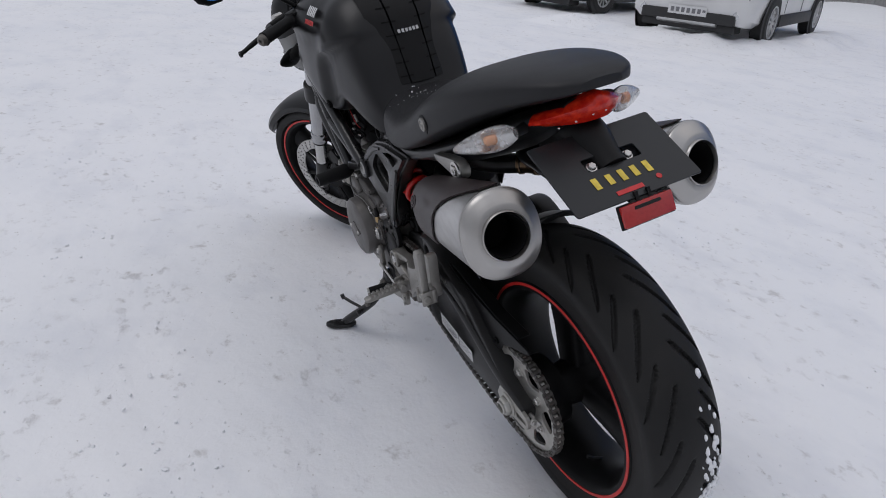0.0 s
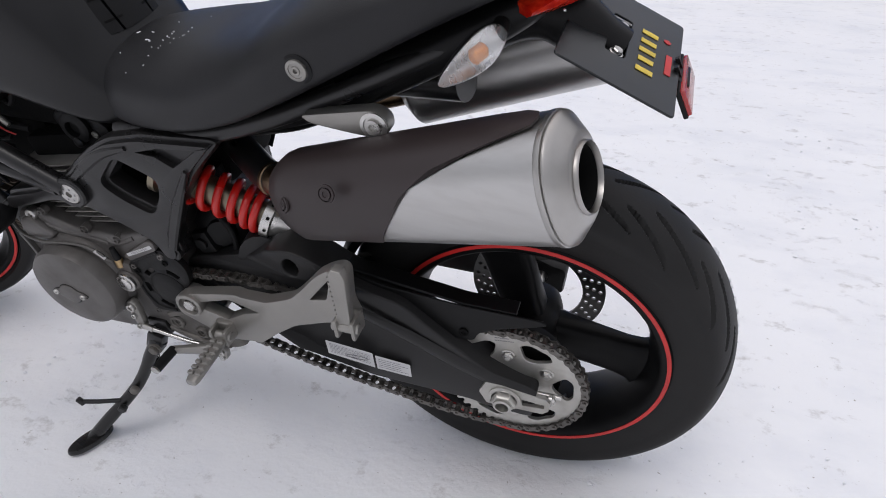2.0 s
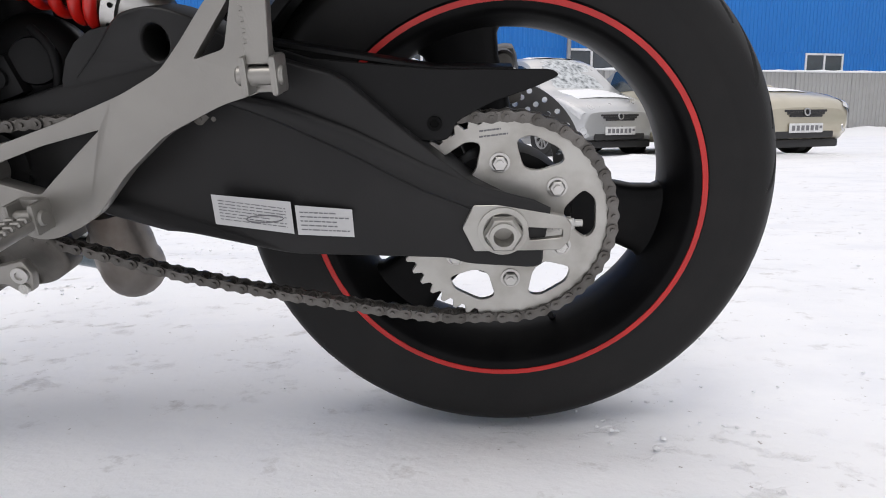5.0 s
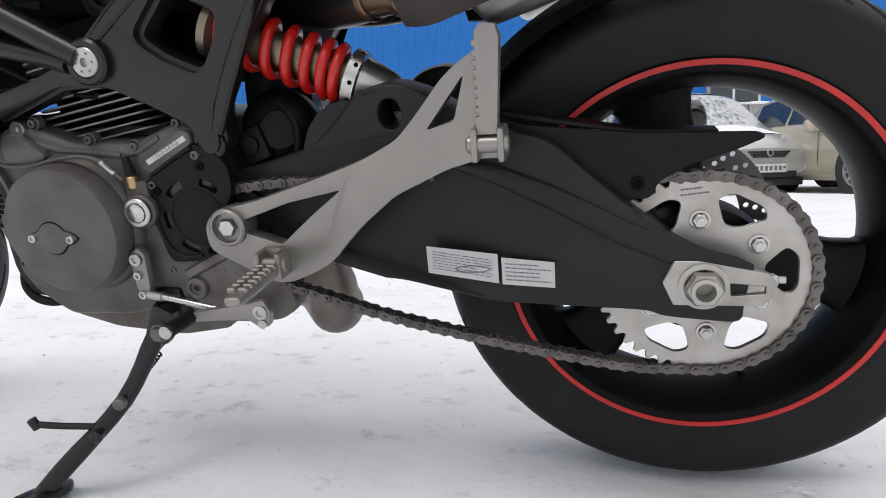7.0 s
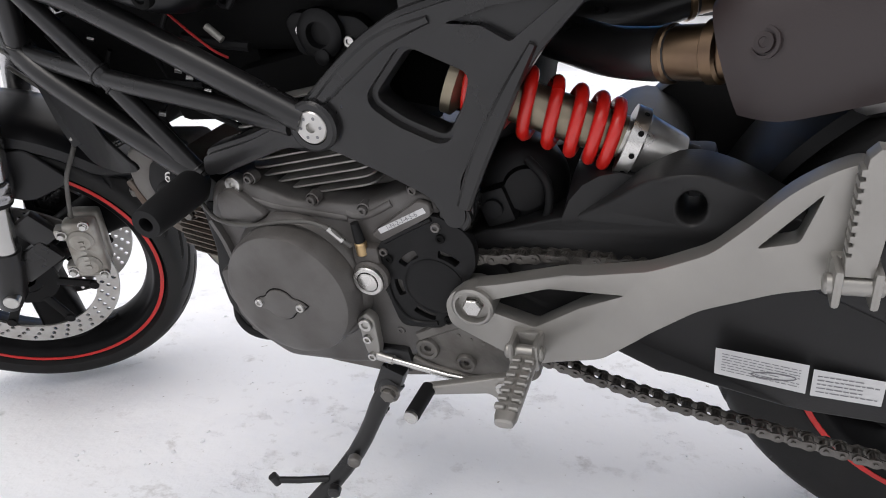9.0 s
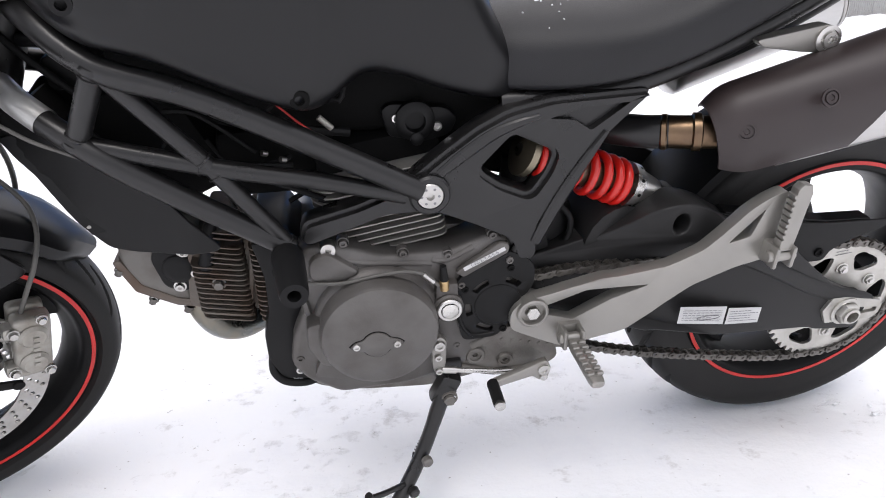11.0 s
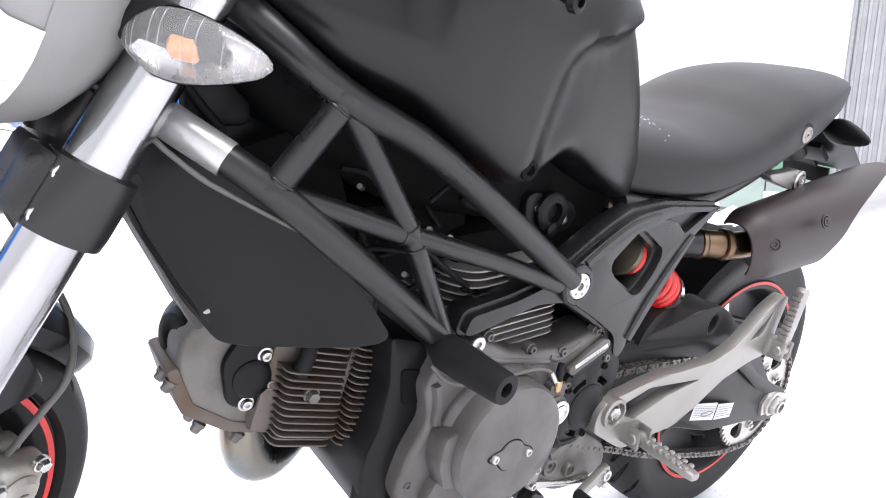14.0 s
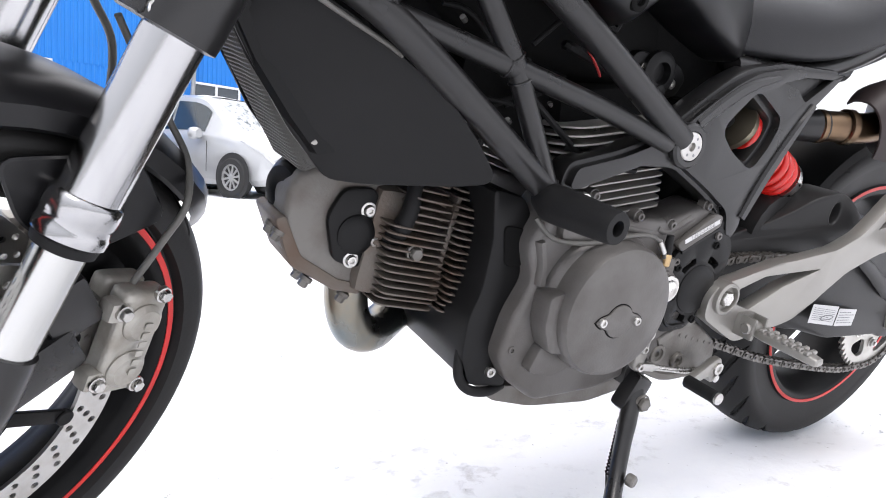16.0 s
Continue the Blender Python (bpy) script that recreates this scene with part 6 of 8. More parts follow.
disc_rod(bm, (0.684, 0.160, 0.142), (0.686, 0.160, 0.166), 0.0064, 14, 0.0048)
part("switch_boot", bm, SOFT_RUBBER, eng)
# black front sprocket cover with slots
bm = bmesh.new()
cov = rounded([(0.671, 0.093), (0.664, 0.139), (0.636, 0.156), (0.590, 0.180), (0.556, 0.160), (0.547, 0.142), (0.549, 0.112), (0.566, 0.092), (0.580, 0.057), (0.600, 0.026), (0.655, 0.024), (0.664, 0.066)], 0.012, 3)
slots = []
for a0, a1 in ((-20, 8), (36, 70), (104, 136), (-82, -48), (166, 190)):
    o = [(0.602 + 0.050 * math.cos(radians(a)), 0.086 + 0.050 * math.sin(radians(a))) for a in np.linspace(a0, a1, 7)]
    i = [(0.602 + 0.040 * math.cos(radians(a)), 0.086 + 0.040 * math.sin(radians(a))) for a in np.linspace(a1, a0, 7)]
    slots.append(rounded(o + i, 0.003, 2))
plate(bm, cov, 0.146, 0.158, slots, 0.003, 2)
sc = part("sprocket_cover", bm, PLASTIC, eng, "black plastic sprocket cover with slots")
bm = bmesh.new()
lathe(bm, [(0.037, -0.004), (0.036, 0.0015), (0.032, 0.004), (0.018, 0.0046), (1e-5, 0.005)], (0.602, 0.1575, 0.086), LEFT, 40)
ridge(bm, [(0.655, 0.142), (0.625, 0.158), (0.592, 0.174)], [0.006, 0.006, 0.006], 0.1575, 0.161)
ridge(bm, [(0.662, 0.100), (0.658, 0.060), (0.640, 0.034), (0.606, 0.034)], [0.006, 0.006, 0.006, 0.006], 0.1575, 0.1605)
part("cover_dome", bm, PLASTIC, sc)
for x, z in ((0.585, 0.150), (0.653, 0.120), (0.592, 0.040)):
    bm = bmesh.new()
    screw(bm, (x, 0.158, z), LEFT, 0.0055, 0.003)
    part("cover_screw", bm, DARK, sc)
bm = bmesh.new()
lab = rounded([(0.668, 0.152), (0.604, 0.196), (0.590, 0.192), (0.590, 0.178), (0.655, 0.142)], 0.005)
plate(bm, lab, 0.150, 0.161, (), 0.003, 2)
part("case_pad", bm, CAST, eng)
bm = bmesh.new()
d = (Vector((0.596, 0, 0.186)) - Vector((0.656, 0, 0.157))).normalized()
c0 = Vector((0.626, 0.1613, 0.1715))
nrm = Vector((-d.z, 0, d.x))
nrm = nrm if nrm.z > 0 else -nrm
bm.faces.new([bm.verts.new(c0 + d * a + nrm * b) for a, b in ((-0.033, -0.0033), (0.033, -0.0033), (0.033, 0.0033), (-0.033, 0.0033))])
sn = part("serial_pad", bm, LABEL, eng, "pale plate lettered with the gear pattern")
font = bpy.data.curves.new("gear_pattern", "FONT")
font.body, font.size, font.align_x, font.align_y = "1-N-2-3-4-5-6", 0.0078, "CENTER", "CENTER"
holder = bpy.data.objects.new("gear_pattern", font)
letters = bpy.data.meshes.new_from_object(holder)
bpy.data.objects.remove(holder)
letters.transform(Matrix.Translation(c0 + Vector((0, 0.0005, 0))) @ Matrix((d, nrm, d.cross(nrm))).transposed().to_4x4())
letters.materials.clear()
letters.materials.append(INK)
gp = new("gear_pattern", letters)
gp.parent = sn

# front, lying cylinder: fins, head, covers
bm = bmesh.new()
box(bm, (0.985, 0.0, 0.112), (0.15, 0.095, 0.135), Matrix.Rotation(radians(-9), 3, "Y"), 0.02)
cyl = part("front_cylinder", bm, FIN, bike, "finned air cooled cylinder with rusty tint")
for i in range(18):
    z = 0.040 + i * 0.0091
    w = 0.080 if 1 < i < 16 else 0.070
    for xa, xb, nm in ((0.898, 0.958, 0), (0.966, 1.045 if i < 12 else 1.02, 1)):
        bm = bmesh.new()
        o = rounded([(xa, -w), (xb, -w), (xb, w - (0.006 if nm else 0)), (xa, w)], 0.012, 3)
        tmp = bmesh.new()
        plate(tmp, o, -0.0012, 0.0012, (), 0.0005, 1)
        m = Matrix.Translation((0, 0, z)) @ Matrix.Translation((0.97, 0, 0)) @ Matrix.Rotation(radians(-9), 4, "Y") @ Matrix.Translation((-0.97, 0, 0)) @ Matrix(((1, 0, 0, 0), (0, 0, 1, 0), (0, 1, 0, 0), (0, 0, 0, 1)))
        add_mesh(bm, tmp, m)
        part("fin", bm, FIN, cyl)
bm = bmesh.new()
box(bm, (0.962, 0.054, 0.117), (0.007, 0.02, 0.13), Matrix.Rotation(radians(-9), 3, "Y"), 0.002)
part("joint_strip", bm, FIN, cyl)
bm = bmesh.new()
box(bm, (0.962, -0.054, 0.117), (0.007, 0.02, 0.13), Matrix.Rotation(radians(-9), 3, "Y"), 0.002)
part("joint_strip", bm, FIN, cyl)
bm = bmesh.new()
plate(bm, rounded([(1.035, 0.205), (1.128, 0.206), (1.150, 0.180), (1.152, 0.110), (1.120, 0.078), (1.078, 0.060), (1.030, 0.064), (1.020, 0.12)], 0.016, 3), -0.055, 0.030, (), 0.010, 3)
hd = part("cylinder_head", bm, HEADCAST, bike, "dusty alloy cylinder head")
bm = bmesh.new()
plate(bm, rounded([(1.150, 0.150), (1.162, 0.145), (1.140, 0.090), (1.085, 0.058), (1.050, 0.050), (1.050, 0.064), (1.08, 0.072), (1.128, 0.102)], 0.005), -0.05, 0.032, (), 0.003, 2)
part("head_flange", bm, FIN, hd)
for x, z in ((1.155, 0.135), (1.118, 0.078), (1.070, 0.056)):
    bm = bmesh.new()
    hexbolt(bm, (x, 0.0, z - 0.006), (0.5, 0, -0.86), 0.006, 0.010)
    hexbolt(bm, (x, 0.026, z - 0.006), (0.5, 0, -0.86), 0.006, 0.010)
    part("flange_bolt", bm, GRIMY, hd)
bm = bmesh.new()
plate(bm, rounded([(1.040, 0.160), (1.048, 0.185), (1.088, 0.184), (1.106, 0.150), (1.094, 0.098), (1.060, 0.086), (1.045, 0.110), (1.050, 0.135)], 0.012), 0.028, 0.040, (), 0.004, 2)
lathe(bm, [(0.024, 0.0), (0.024, 0.004), (0.020, 0.007), (0.012, 0.008), (1e-5, 0.0085)], (1.068, 0.038, 0.130), LEFT, 28)
cc = part("cam_cover", bm, PLASTIC, hd, "black cam cover")
for x, z in ((1.057, 0.159), (1.072, 0.099), (1.046, 0.122)):
    bm = bmesh.new()
    lathe(bm, [(0.0095, -0.002), (0.0095, 0.001), (0.007, 0.0015)], (x, 0.040, z), LEFT, 18)
    screw(bm, (x, 0.041, z), LEFT, 0.0062, 0.005)
    part("cover_screw", bm, STEEL, cc)
bm = bmesh.new()
tube(bm, [(1.030, 0.045, 0.120), (1.025, 0.060, 0.140), (1.018, 0.066, 0.165), (1.012, 0.060, 0.195), (1.0, 0.05, 0.22)], [0.011, 0.012, 0.0105, 0.009, 0.008], 14, 3)
part("spark_cap", bm, SOFT_RUBBER, hd, "black spark plug cap")
bm = bmesh.new()
hexbolt(bm, (1.008, 0.072, 0.118), LEFT, 0.008, 0.010)
part("plug_nut", bm, GRIMY, hd)
bm = bmesh.new()
lathe(bm, [(0.030, -0.02), (0.034, -0.01), (0.034, 0.012), (0.028, 0.02), (0.014, 0.022), (1e-5, 0.016)], (1.128, -0.010, 0.168), (1, 0.35, 0), 32)
part("horn", bm, PLASTIC, bike, "round black horn")
# black front belt cover between cylinder and case
bm = bmesh.new()
plate(bm, rounded([(0.948, 0.210), (0.900, 0.200), (0.870, 0.150), (0.870, 0.0), (0.875, -0.050), (0.932, -0.040), (0.950, 0.0), (0.950, 0.050), (0.938, 0.090), (0.936, 0.150)], 0.010, 3), -0.07, 0.122, (), 0.006, 2)
part("front_cover", bm, PLASTIC, eng, "black front engine cover")
bm = bmesh.new()
tube(bm, curve_through([(0.944, 0.108, 0.004), (0.946, 0.116, -0.026), (0.93, 0.120, -0.046), (0.90, 0.12, -0.053), (0.875, 0.114, -0.050)], 5), 0.0065, 10)
part("hose", bm, SOFT_RUBBER, eng, "short black hose")
bm = bmesh.new()
screw(bm, (0.905, 0.122, -0.022), LEFT, 0.007, 0.006)
part("cover_screw", bm, STEEL, eng)
# upright rear cylinder
bm = bmesh.new()
box(bm, (0.735, 0.0, 0.24), (0.125, 0.13, 0.12), Matrix.Rotation(radians(9), 3, "Y"), 0.015)
vc = part("rear_cylinder", bm, FIN, bike, "finned upright cylinder")
# near-black core: the shade between the fins is put into its colour
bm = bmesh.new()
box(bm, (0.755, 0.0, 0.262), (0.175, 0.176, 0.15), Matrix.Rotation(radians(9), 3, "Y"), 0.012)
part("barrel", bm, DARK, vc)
for i in range(12):
    z = 0.186 + i * 0.0105
    sh = 0.0016 * i
    bm = bmesh.new()
    tmp = bmesh.new()
    plate(tmp, rounded([(0.660 + sh, -0.092), (0.835 + sh, -0.092), (0.850 + sh, -0.06), (0.850 + sh, 0.090), (0.825 + sh, 0.122), (0.670 + sh, 0.122)], 0.016, 3), -0.0013, 0.0013, (), 0.0005, 1)
    m = Matrix.Translation((0, 0, z)) @ Matrix.Translation((0.735, 0, 0)) @ Matrix.Rotation(radians(9), 4, "Y") @ Matrix.Translation((-0.735, 0, 0)) @ Matrix(((1, 0, 0, 0), (0, 0, 1, 0), (0, 1, 0, 0), (0, 0, 0, 1)))
    add_mesh(bm, tmp, m)
    part("fin", bm, surface("bright_fin", (0.34, 0.33, 0.31), 0.5, 0.5, second=(0.10, 0.09, 0.08), scale=20, fine=200) if i == 0 else bpy.data.materials["bright_fin"], vc)
# header pipes
bm = bmesh.new()
tube(bm, curve_through([(1.056, 0.0, 0.075), (1.050, -0.003, 0.022), (1.030, -0.012, -0.016), (0.995, -0.03, -0.030), (0.94, -0.065, -0.020), (0.88, -0.09, -0.03), (0.76, -0.12, -0.10), (0.62, -0.11, -0.125), (0.52, -0.06, -0.125)], 6), 0.0275, 22)
hp = part("header_pipe", bm, HEADER, bike, "blue tinted steel header pipe")
bm = bmesh.new()
tube(bm, [(0.58, -0.10, -0.10), (0.54, -0.06, -0.122), (0.515, -0.025, -0.118), (0.512, -0.01, -0.085), (0.515, 0.0, -0.02)], [0.040, 0.043, 0.043, 0.04, 0.036], 22, 4)
part("collector", bm, surface("dull_pipe", (0.26, 0.24, 0.22), 0.45, 0.9, second=(0.14, 0.11, 0.09), scale=16, fine=200, mix=0.8), hp, "dull steel exhaust collector")
# airbox, throttle bodies and wiring fill the frame; dark boxes stand in for its shaded inside
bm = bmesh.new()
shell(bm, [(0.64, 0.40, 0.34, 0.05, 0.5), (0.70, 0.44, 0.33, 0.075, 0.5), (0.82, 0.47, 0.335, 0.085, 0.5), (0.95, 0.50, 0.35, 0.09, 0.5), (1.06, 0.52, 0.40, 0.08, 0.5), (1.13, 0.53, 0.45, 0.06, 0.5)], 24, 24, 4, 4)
part("airbox", bm, DARK, bike, "black filler block where the airbox sits")
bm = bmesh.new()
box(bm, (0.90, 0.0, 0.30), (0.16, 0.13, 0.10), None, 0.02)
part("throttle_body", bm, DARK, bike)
# dark box added to close a see-through gap under the tank
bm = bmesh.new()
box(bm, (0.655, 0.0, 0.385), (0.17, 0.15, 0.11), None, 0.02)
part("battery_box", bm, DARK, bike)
# added dark box, blocks the sky behind the frame plate's window
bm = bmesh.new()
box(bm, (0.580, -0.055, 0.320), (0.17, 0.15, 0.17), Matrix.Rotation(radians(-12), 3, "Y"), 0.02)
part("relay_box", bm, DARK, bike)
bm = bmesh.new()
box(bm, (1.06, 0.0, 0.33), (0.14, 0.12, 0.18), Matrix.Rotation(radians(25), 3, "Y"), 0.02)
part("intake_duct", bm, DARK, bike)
bm = bmesh.new()
plate(bm, rounded([(0.758, 0.374), (0.745, 0.384), (0.668, 0.374), (0.652, 0.358), (0.664, 0.334), (0.70, 0.326), (0.748, 0.338)], 0.008), 0.060, 0.092, (), 0.004, 2)
lathe(bm, [(0.027, 0), (0.027, 0.010), (0.021, 0.014), (0.014, 0.014), (0.013, 0.004), (1e-5, 0.004)], (0.712, 0.090, 0.360), LEFT, 28)
lathe(bm, [(0.009, 0), (0.009, 0.016), (0.006, 0.018), (1e-5, 0.018)], (0.711, 0.090, 0.337), LEFT, 18)
tb = part("throttle_sensor", bm, PLASTIC, bike, "black throttle body sensor cover")
for x, z in ((0.741, 0.361), (0.685, 0.346)):
    bm = bmesh.new()
    screw(bm, (x - 0.004, 0.092, z + 0.003), LEFT, 0.0065, 0.004)
    part("sensor_screw", bm, STEEL, tb)
bm = bmesh.new()
rnd = random.Random(11)
for i in range(16):
    x, z = rnd.uniform(0.74, 1.04), rnd.uniform(0.26, 0.46)
    p = Vector((x, rnd.uniform(0.05, 0.11), z))
    tube(bm, [p, p + Vector((rnd.uniform(-0.06, 0.06), rnd.uniform(0.0, 0.02), rnd.uniform(-0.05, 0.03))), p + Vector((rnd.uniform(-0.12, 0.12), 0.0, rnd.uniform(-0.09, 0.05)))], rnd.choice((0.003, 0.004, 0.006)), 8, 5)
tagged(part("wiring", bm, SOFT_RUBBER, bike, "black hoses and wires"), kind="stuff")
bm = bmesh.new()
for i in range(7):
    p = Vector((rnd.uniform(0.76, 1.02), rnd.uniform(0.10, 0.118), rnd.uniform(0.28, 0.42)))
    disc_rod(bm, p, p + Vector((0.006, 0.004, 0.003)), rnd.uniform(0.002, 0.004), 10)
tagged(part("hose_clamps", bm, STEEL, bike, "small clamps and screws"), kind="stuff")
bm = bmesh.new()
tube(bm, [(0.900, 0.118, 0.412), (0.885, 0.12, 0.399), (0.866, 0.12, 0.380), (0.840, 0.12, 0.357), (0.825, 0.115, 0.345)], 0.0015, 8, 5)
part("red_wire", bm, REDMARK, bike, "thin red wire")
bm = bmesh.new()
disc_rod(bm, (0.838, 0.12, 0.382), (0.822, 0.12, 0.366), 0.0042, 12)
part("cable_nipple", bm, CALIPER, bike)

# ---- shock absorber ----
S0, S1 = Vector((0.345, 0.092, 0.215)), Vector((0.572, 0.109, 0.315))
ax = (S1 - S0).normalized()
_, u, v = frame_of(ax)
bm = bmesh.new()
lathe(bm, [(0.012, 0.0), (0.022, 0.003), (0.024, 0.008), (0.0295, 0.038), (0.031, 0.043), (0.035, 0.045), (0.0355, 0.059), (0.020, 0.059), (0.020, 0.24), (0.0001, 0.24)], S0, ax, 36)
sh = part("shock_absorber", bm, STEEL, bike, "rear shock with a bright steel body and red spring", flat=30)
bm = bmesh.new()
pts = []
turns = 7
for k in range(int(turns * 26) + 1):
    t = k / 26
    d = 0.067 + 0.165 * (k / (turns * 26)) ** 1.35
    pts.append(S0 + ax * d + (u * math.cos(2 * math.pi * t) + v * math.sin(2 * math.pi * t)) * 0.0302)
tube(bm, pts, 0.0066, 12)
part("spring", bm, SPRING, sh, "red coil spring")
bm = bmesh.new()
lathe(bm, [(0.0222, 0.062), (0.0225, 0.15), (0.0225, 0.22), (0.037, 0.230), (0.037, 0.240), (0.01, 0.245)], S0, ax, 32)
part("damper_body", bm, surface("bronze_damper", (0.22, 0.19, 0.14), 0.35, 0.9, scale=20, fine=200), sh)
bm = bmesh.new()
for k in range(10):
    t = 2 * math.pi * k / 10
    bm = bmesh.new()
    c = S0 + ax * 0.050 + (u * math.cos(t) + v * math.sin(t)) * 0.0354
    lathe(bm, [(0.0028, 0.0006), (1e-5, 0.0006)], c, u * math.cos(t) + v * math.sin(t), 10)
    part("preload_hole", bm, DARK, sh)
bm = bmesh.new()
lathe(bm, [(0.014, -0.03), (0.018, -0.01), (0.016, 0.02)], S0, ax, 20)
box(bm, S0 - ax * 0.008, (0.05, 0.05, 0.03), None, 0.01)
part("shock_mount", bm, SWING, sh)
bm = bmesh.new()  # reservoir-like rubber flap before the swingarm
tube(bm, [(0.545, 0.03, 0.27), (0.545, 0.03, 0.20), (0.56, 0.03, 0.09)], [0.026, 0.030, 0.030], 18, 3)
part("splash_flap", bm, SOFT_RUBBER, bike, "black rubber flap")
bm = bmesh.new()
lathe(bm, [(0.050, -0.05), (0.052, 0.0), (0.049, 0.010), (0.040, 0.018), (0.026, 0.022), (0.024, 0.030), (0.012, 0.032), (1e-5, 0.032)], (0.512, 0.070, 0.178), (-0.35, 1, 0.1), 36)
box(bm, (0.535, 0.100, 0.165), (0.036, 0.026, 0.044), Matrix.Rotation(0.3, 3, "Y"), 0.006)
pot = part("rubber_pot", bm, PLASTIC, bike, "glossy black pot and connector block")
bm = bmesh.new()
lathe(bm, [(0.011, 0), (0.011, 0.006), (0.008, 0.007), (1e-5, 0.007)], (0.536, 0.112, 0.166), LEFT, 20)
part("connector_plug", bm, SOFT_RUBBER, pot)
bm = bmesh.new()
tube(bm, [(0.50, 0.092, 0.215), (0.478, 0.10, 0.190), (0.482, 0.10, 0.150), (0.51, 0.10, 0.128)], 0.005, 10, 5)
part("hose", bm, SOFT_RUBBER, pot)

# ---- foot controls ----
def hang_tilt(x, z):
    k = max(0.0, min(1.0, (0.475 - x) / 0.10))
    return 0.032 * k * k * (3 - 2 * k) + 0.012 * max(0.0, min(1.0, (0.38 - x) / 0.17))


bm = bmesh.new()
hang = rounded([(0.574, 0.092), (0.553, 0.099), (0.512, 0.107), (0.438, 0.130), (0.358, 0.158), (0.315, 0.179), (0.290, 0.205), (0.260, 0.240), (0.238, 0.257), (0.216, 0.268), (0.206, 0.262), (0.212, 0.200), (0.203, 0.166), (0.225, 0.157), (0.261, 0.147), (0.322, 0.119), (0.367, 0.083), (0.413, 0.037), (0.442, 0.019), (0.478, 0.003), (0.500, 0.002), (0.532, 0.018), (0.584, 0.046), (0.586, 0.075)], 0.011, 4)
plate(bm, hang, 0.151, 0.172, [rounded([(0.531, 0.084), (0.470, 0.104), (0.386, 0.126), (0.430, 0.095), (0.485, 0.052), (0.533, 0.068)], 0.005, 3), rounded([(0.281, 0.188), (0.237, 0.242), (0.250, 0.197)], 0.005, 3)], 0.007, 3, hang_tilt)
hg = part("footrest_hanger", bm, ALLOY, bike, "grey cast alloy footrest hanger", flat=32)
bm = bmesh.new()
lathe(bm, [(0.0235, -0.03), (0.0245, -0.002), (0.0240, 0.004), (0.0215, 0.0062), (0.0190, 0.006), (0.0180, 0.002), (0.0178, -0.008), (1e-5, -0.008)], (0.552, 0.174, 0.076), LEFT, 40)
part("pivot_ring", bm, ALLOY, hg)
bm = bmesh.new()
hexbolt(bm, (0.552, 0.167, 0.076), LEFT, 0.0118, 0.013)
part("pivot_bolt", bm, STEEL, hg, "bright hexagon pivot bolt")
bm = bmesh.new()
plate(bm, rounded([(0.664, 0.000), (0.620, 0.020), (0.585, 0.040), (0.545, 0.020), (0.50, -0.010), (0.49, -0.045), (0.520, -0.064), (0.60, -0.066), (0.668, -0.040)], 0.012), 0.112, 0.146, (), 0.006, 3)
ridge(bm, [(0.640, 0.004), (0.600, 0.024), (0.575, 0.034)], [0.016, 0.018, 0.014], 0.145, 0.153)
ridge(bm, [(0.655, -0.036), (0.600, -0.056), (0.530, -0.056)], [0.012, 0.014, 0.012], 0.145, 0.151)
br = part("lower_bracket", bm, GRIMY, bike, "grimy alloy lower bracket")
for x, z, r in ((0.632, -0.016, 0.0155), (0.583, -0.032, 0.013)):
    bm = bmesh.new()
    lathe(bm, [(r, -0.004), (r, 0.003), (r * 0.9, 0.005), (r * 0.62, 0.005), (r * 0.6, 0.002), (r * 0.3, 0.002), (r * 0.28, -0.001), (1e-5, -0.001)], (x, 0.147, z), LEFT, 28)
    part("bracket_bolt", bm, GRIMY, br)


def peg(name, root, tip, up_hint, parent, label):
    """A footrest with cross ribs on its top face."""
    root, tip = Vector(root), Vector(tip)
    a = (tip - root).normalized()
    upv = (Vector(up_hint) - a * a.dot(Vector(up_hint))).normalized()
    w = a.cross(upv)
    L = (tip - root).length
    bm = bmesh.new()
    rings = []
    for f, k in ((0, 0.7), (0.06, 0.95), (0.2, 1), (0.9, 0.9), (0.98, 0.75), (1.0, 0.5)):
        rings.append([root + a * L * f + w * 0.0125 * k * math.copysign(abs(math.cos(t)) ** 0.6, math.cos(t)) + upv * 0.0075 * k * math.copysign(abs(math.sin(t)) ** 0.6, math.sin(t)) for t in (2 * math.pi * q / 20 for q in range(20))])
    loft(bm, rings)
    rot = Matrix((a, w, upv)).transposed()
    for i in range(7):
        c = root + a * L * (0.14 + 0.115 * i) + upv * 0.008
        for dw in (-0.0068, 0.0068):
            box(bm, c + w * dw, (L * 0.075, 0.0105, 0.006), rot, 0.0015, 1)
    return part(name, bm, ALLOY, parent, label, flat=30)


def clevis(root, axis, parent):
    bm = bmesh.new()
    root = Vector(root)
    for d in (-0.013, 0.013):
        box(bm, root + Vector((d, 0, 0)), (0.007, 0.030, 0.034), None, 0.004)
    disc_rod(bm, root + Vector((-0.02, 0.004, 0)), root + Vector((0.022, 0.004, 0)), 0.0085, 18, bevel=0.002)
    box(bm, root + Vector((0, -0.014, 0)), (0.034, 0.014, 0.034), None, 0.004)
    return part("clevis", bm, ALLOY, parent)


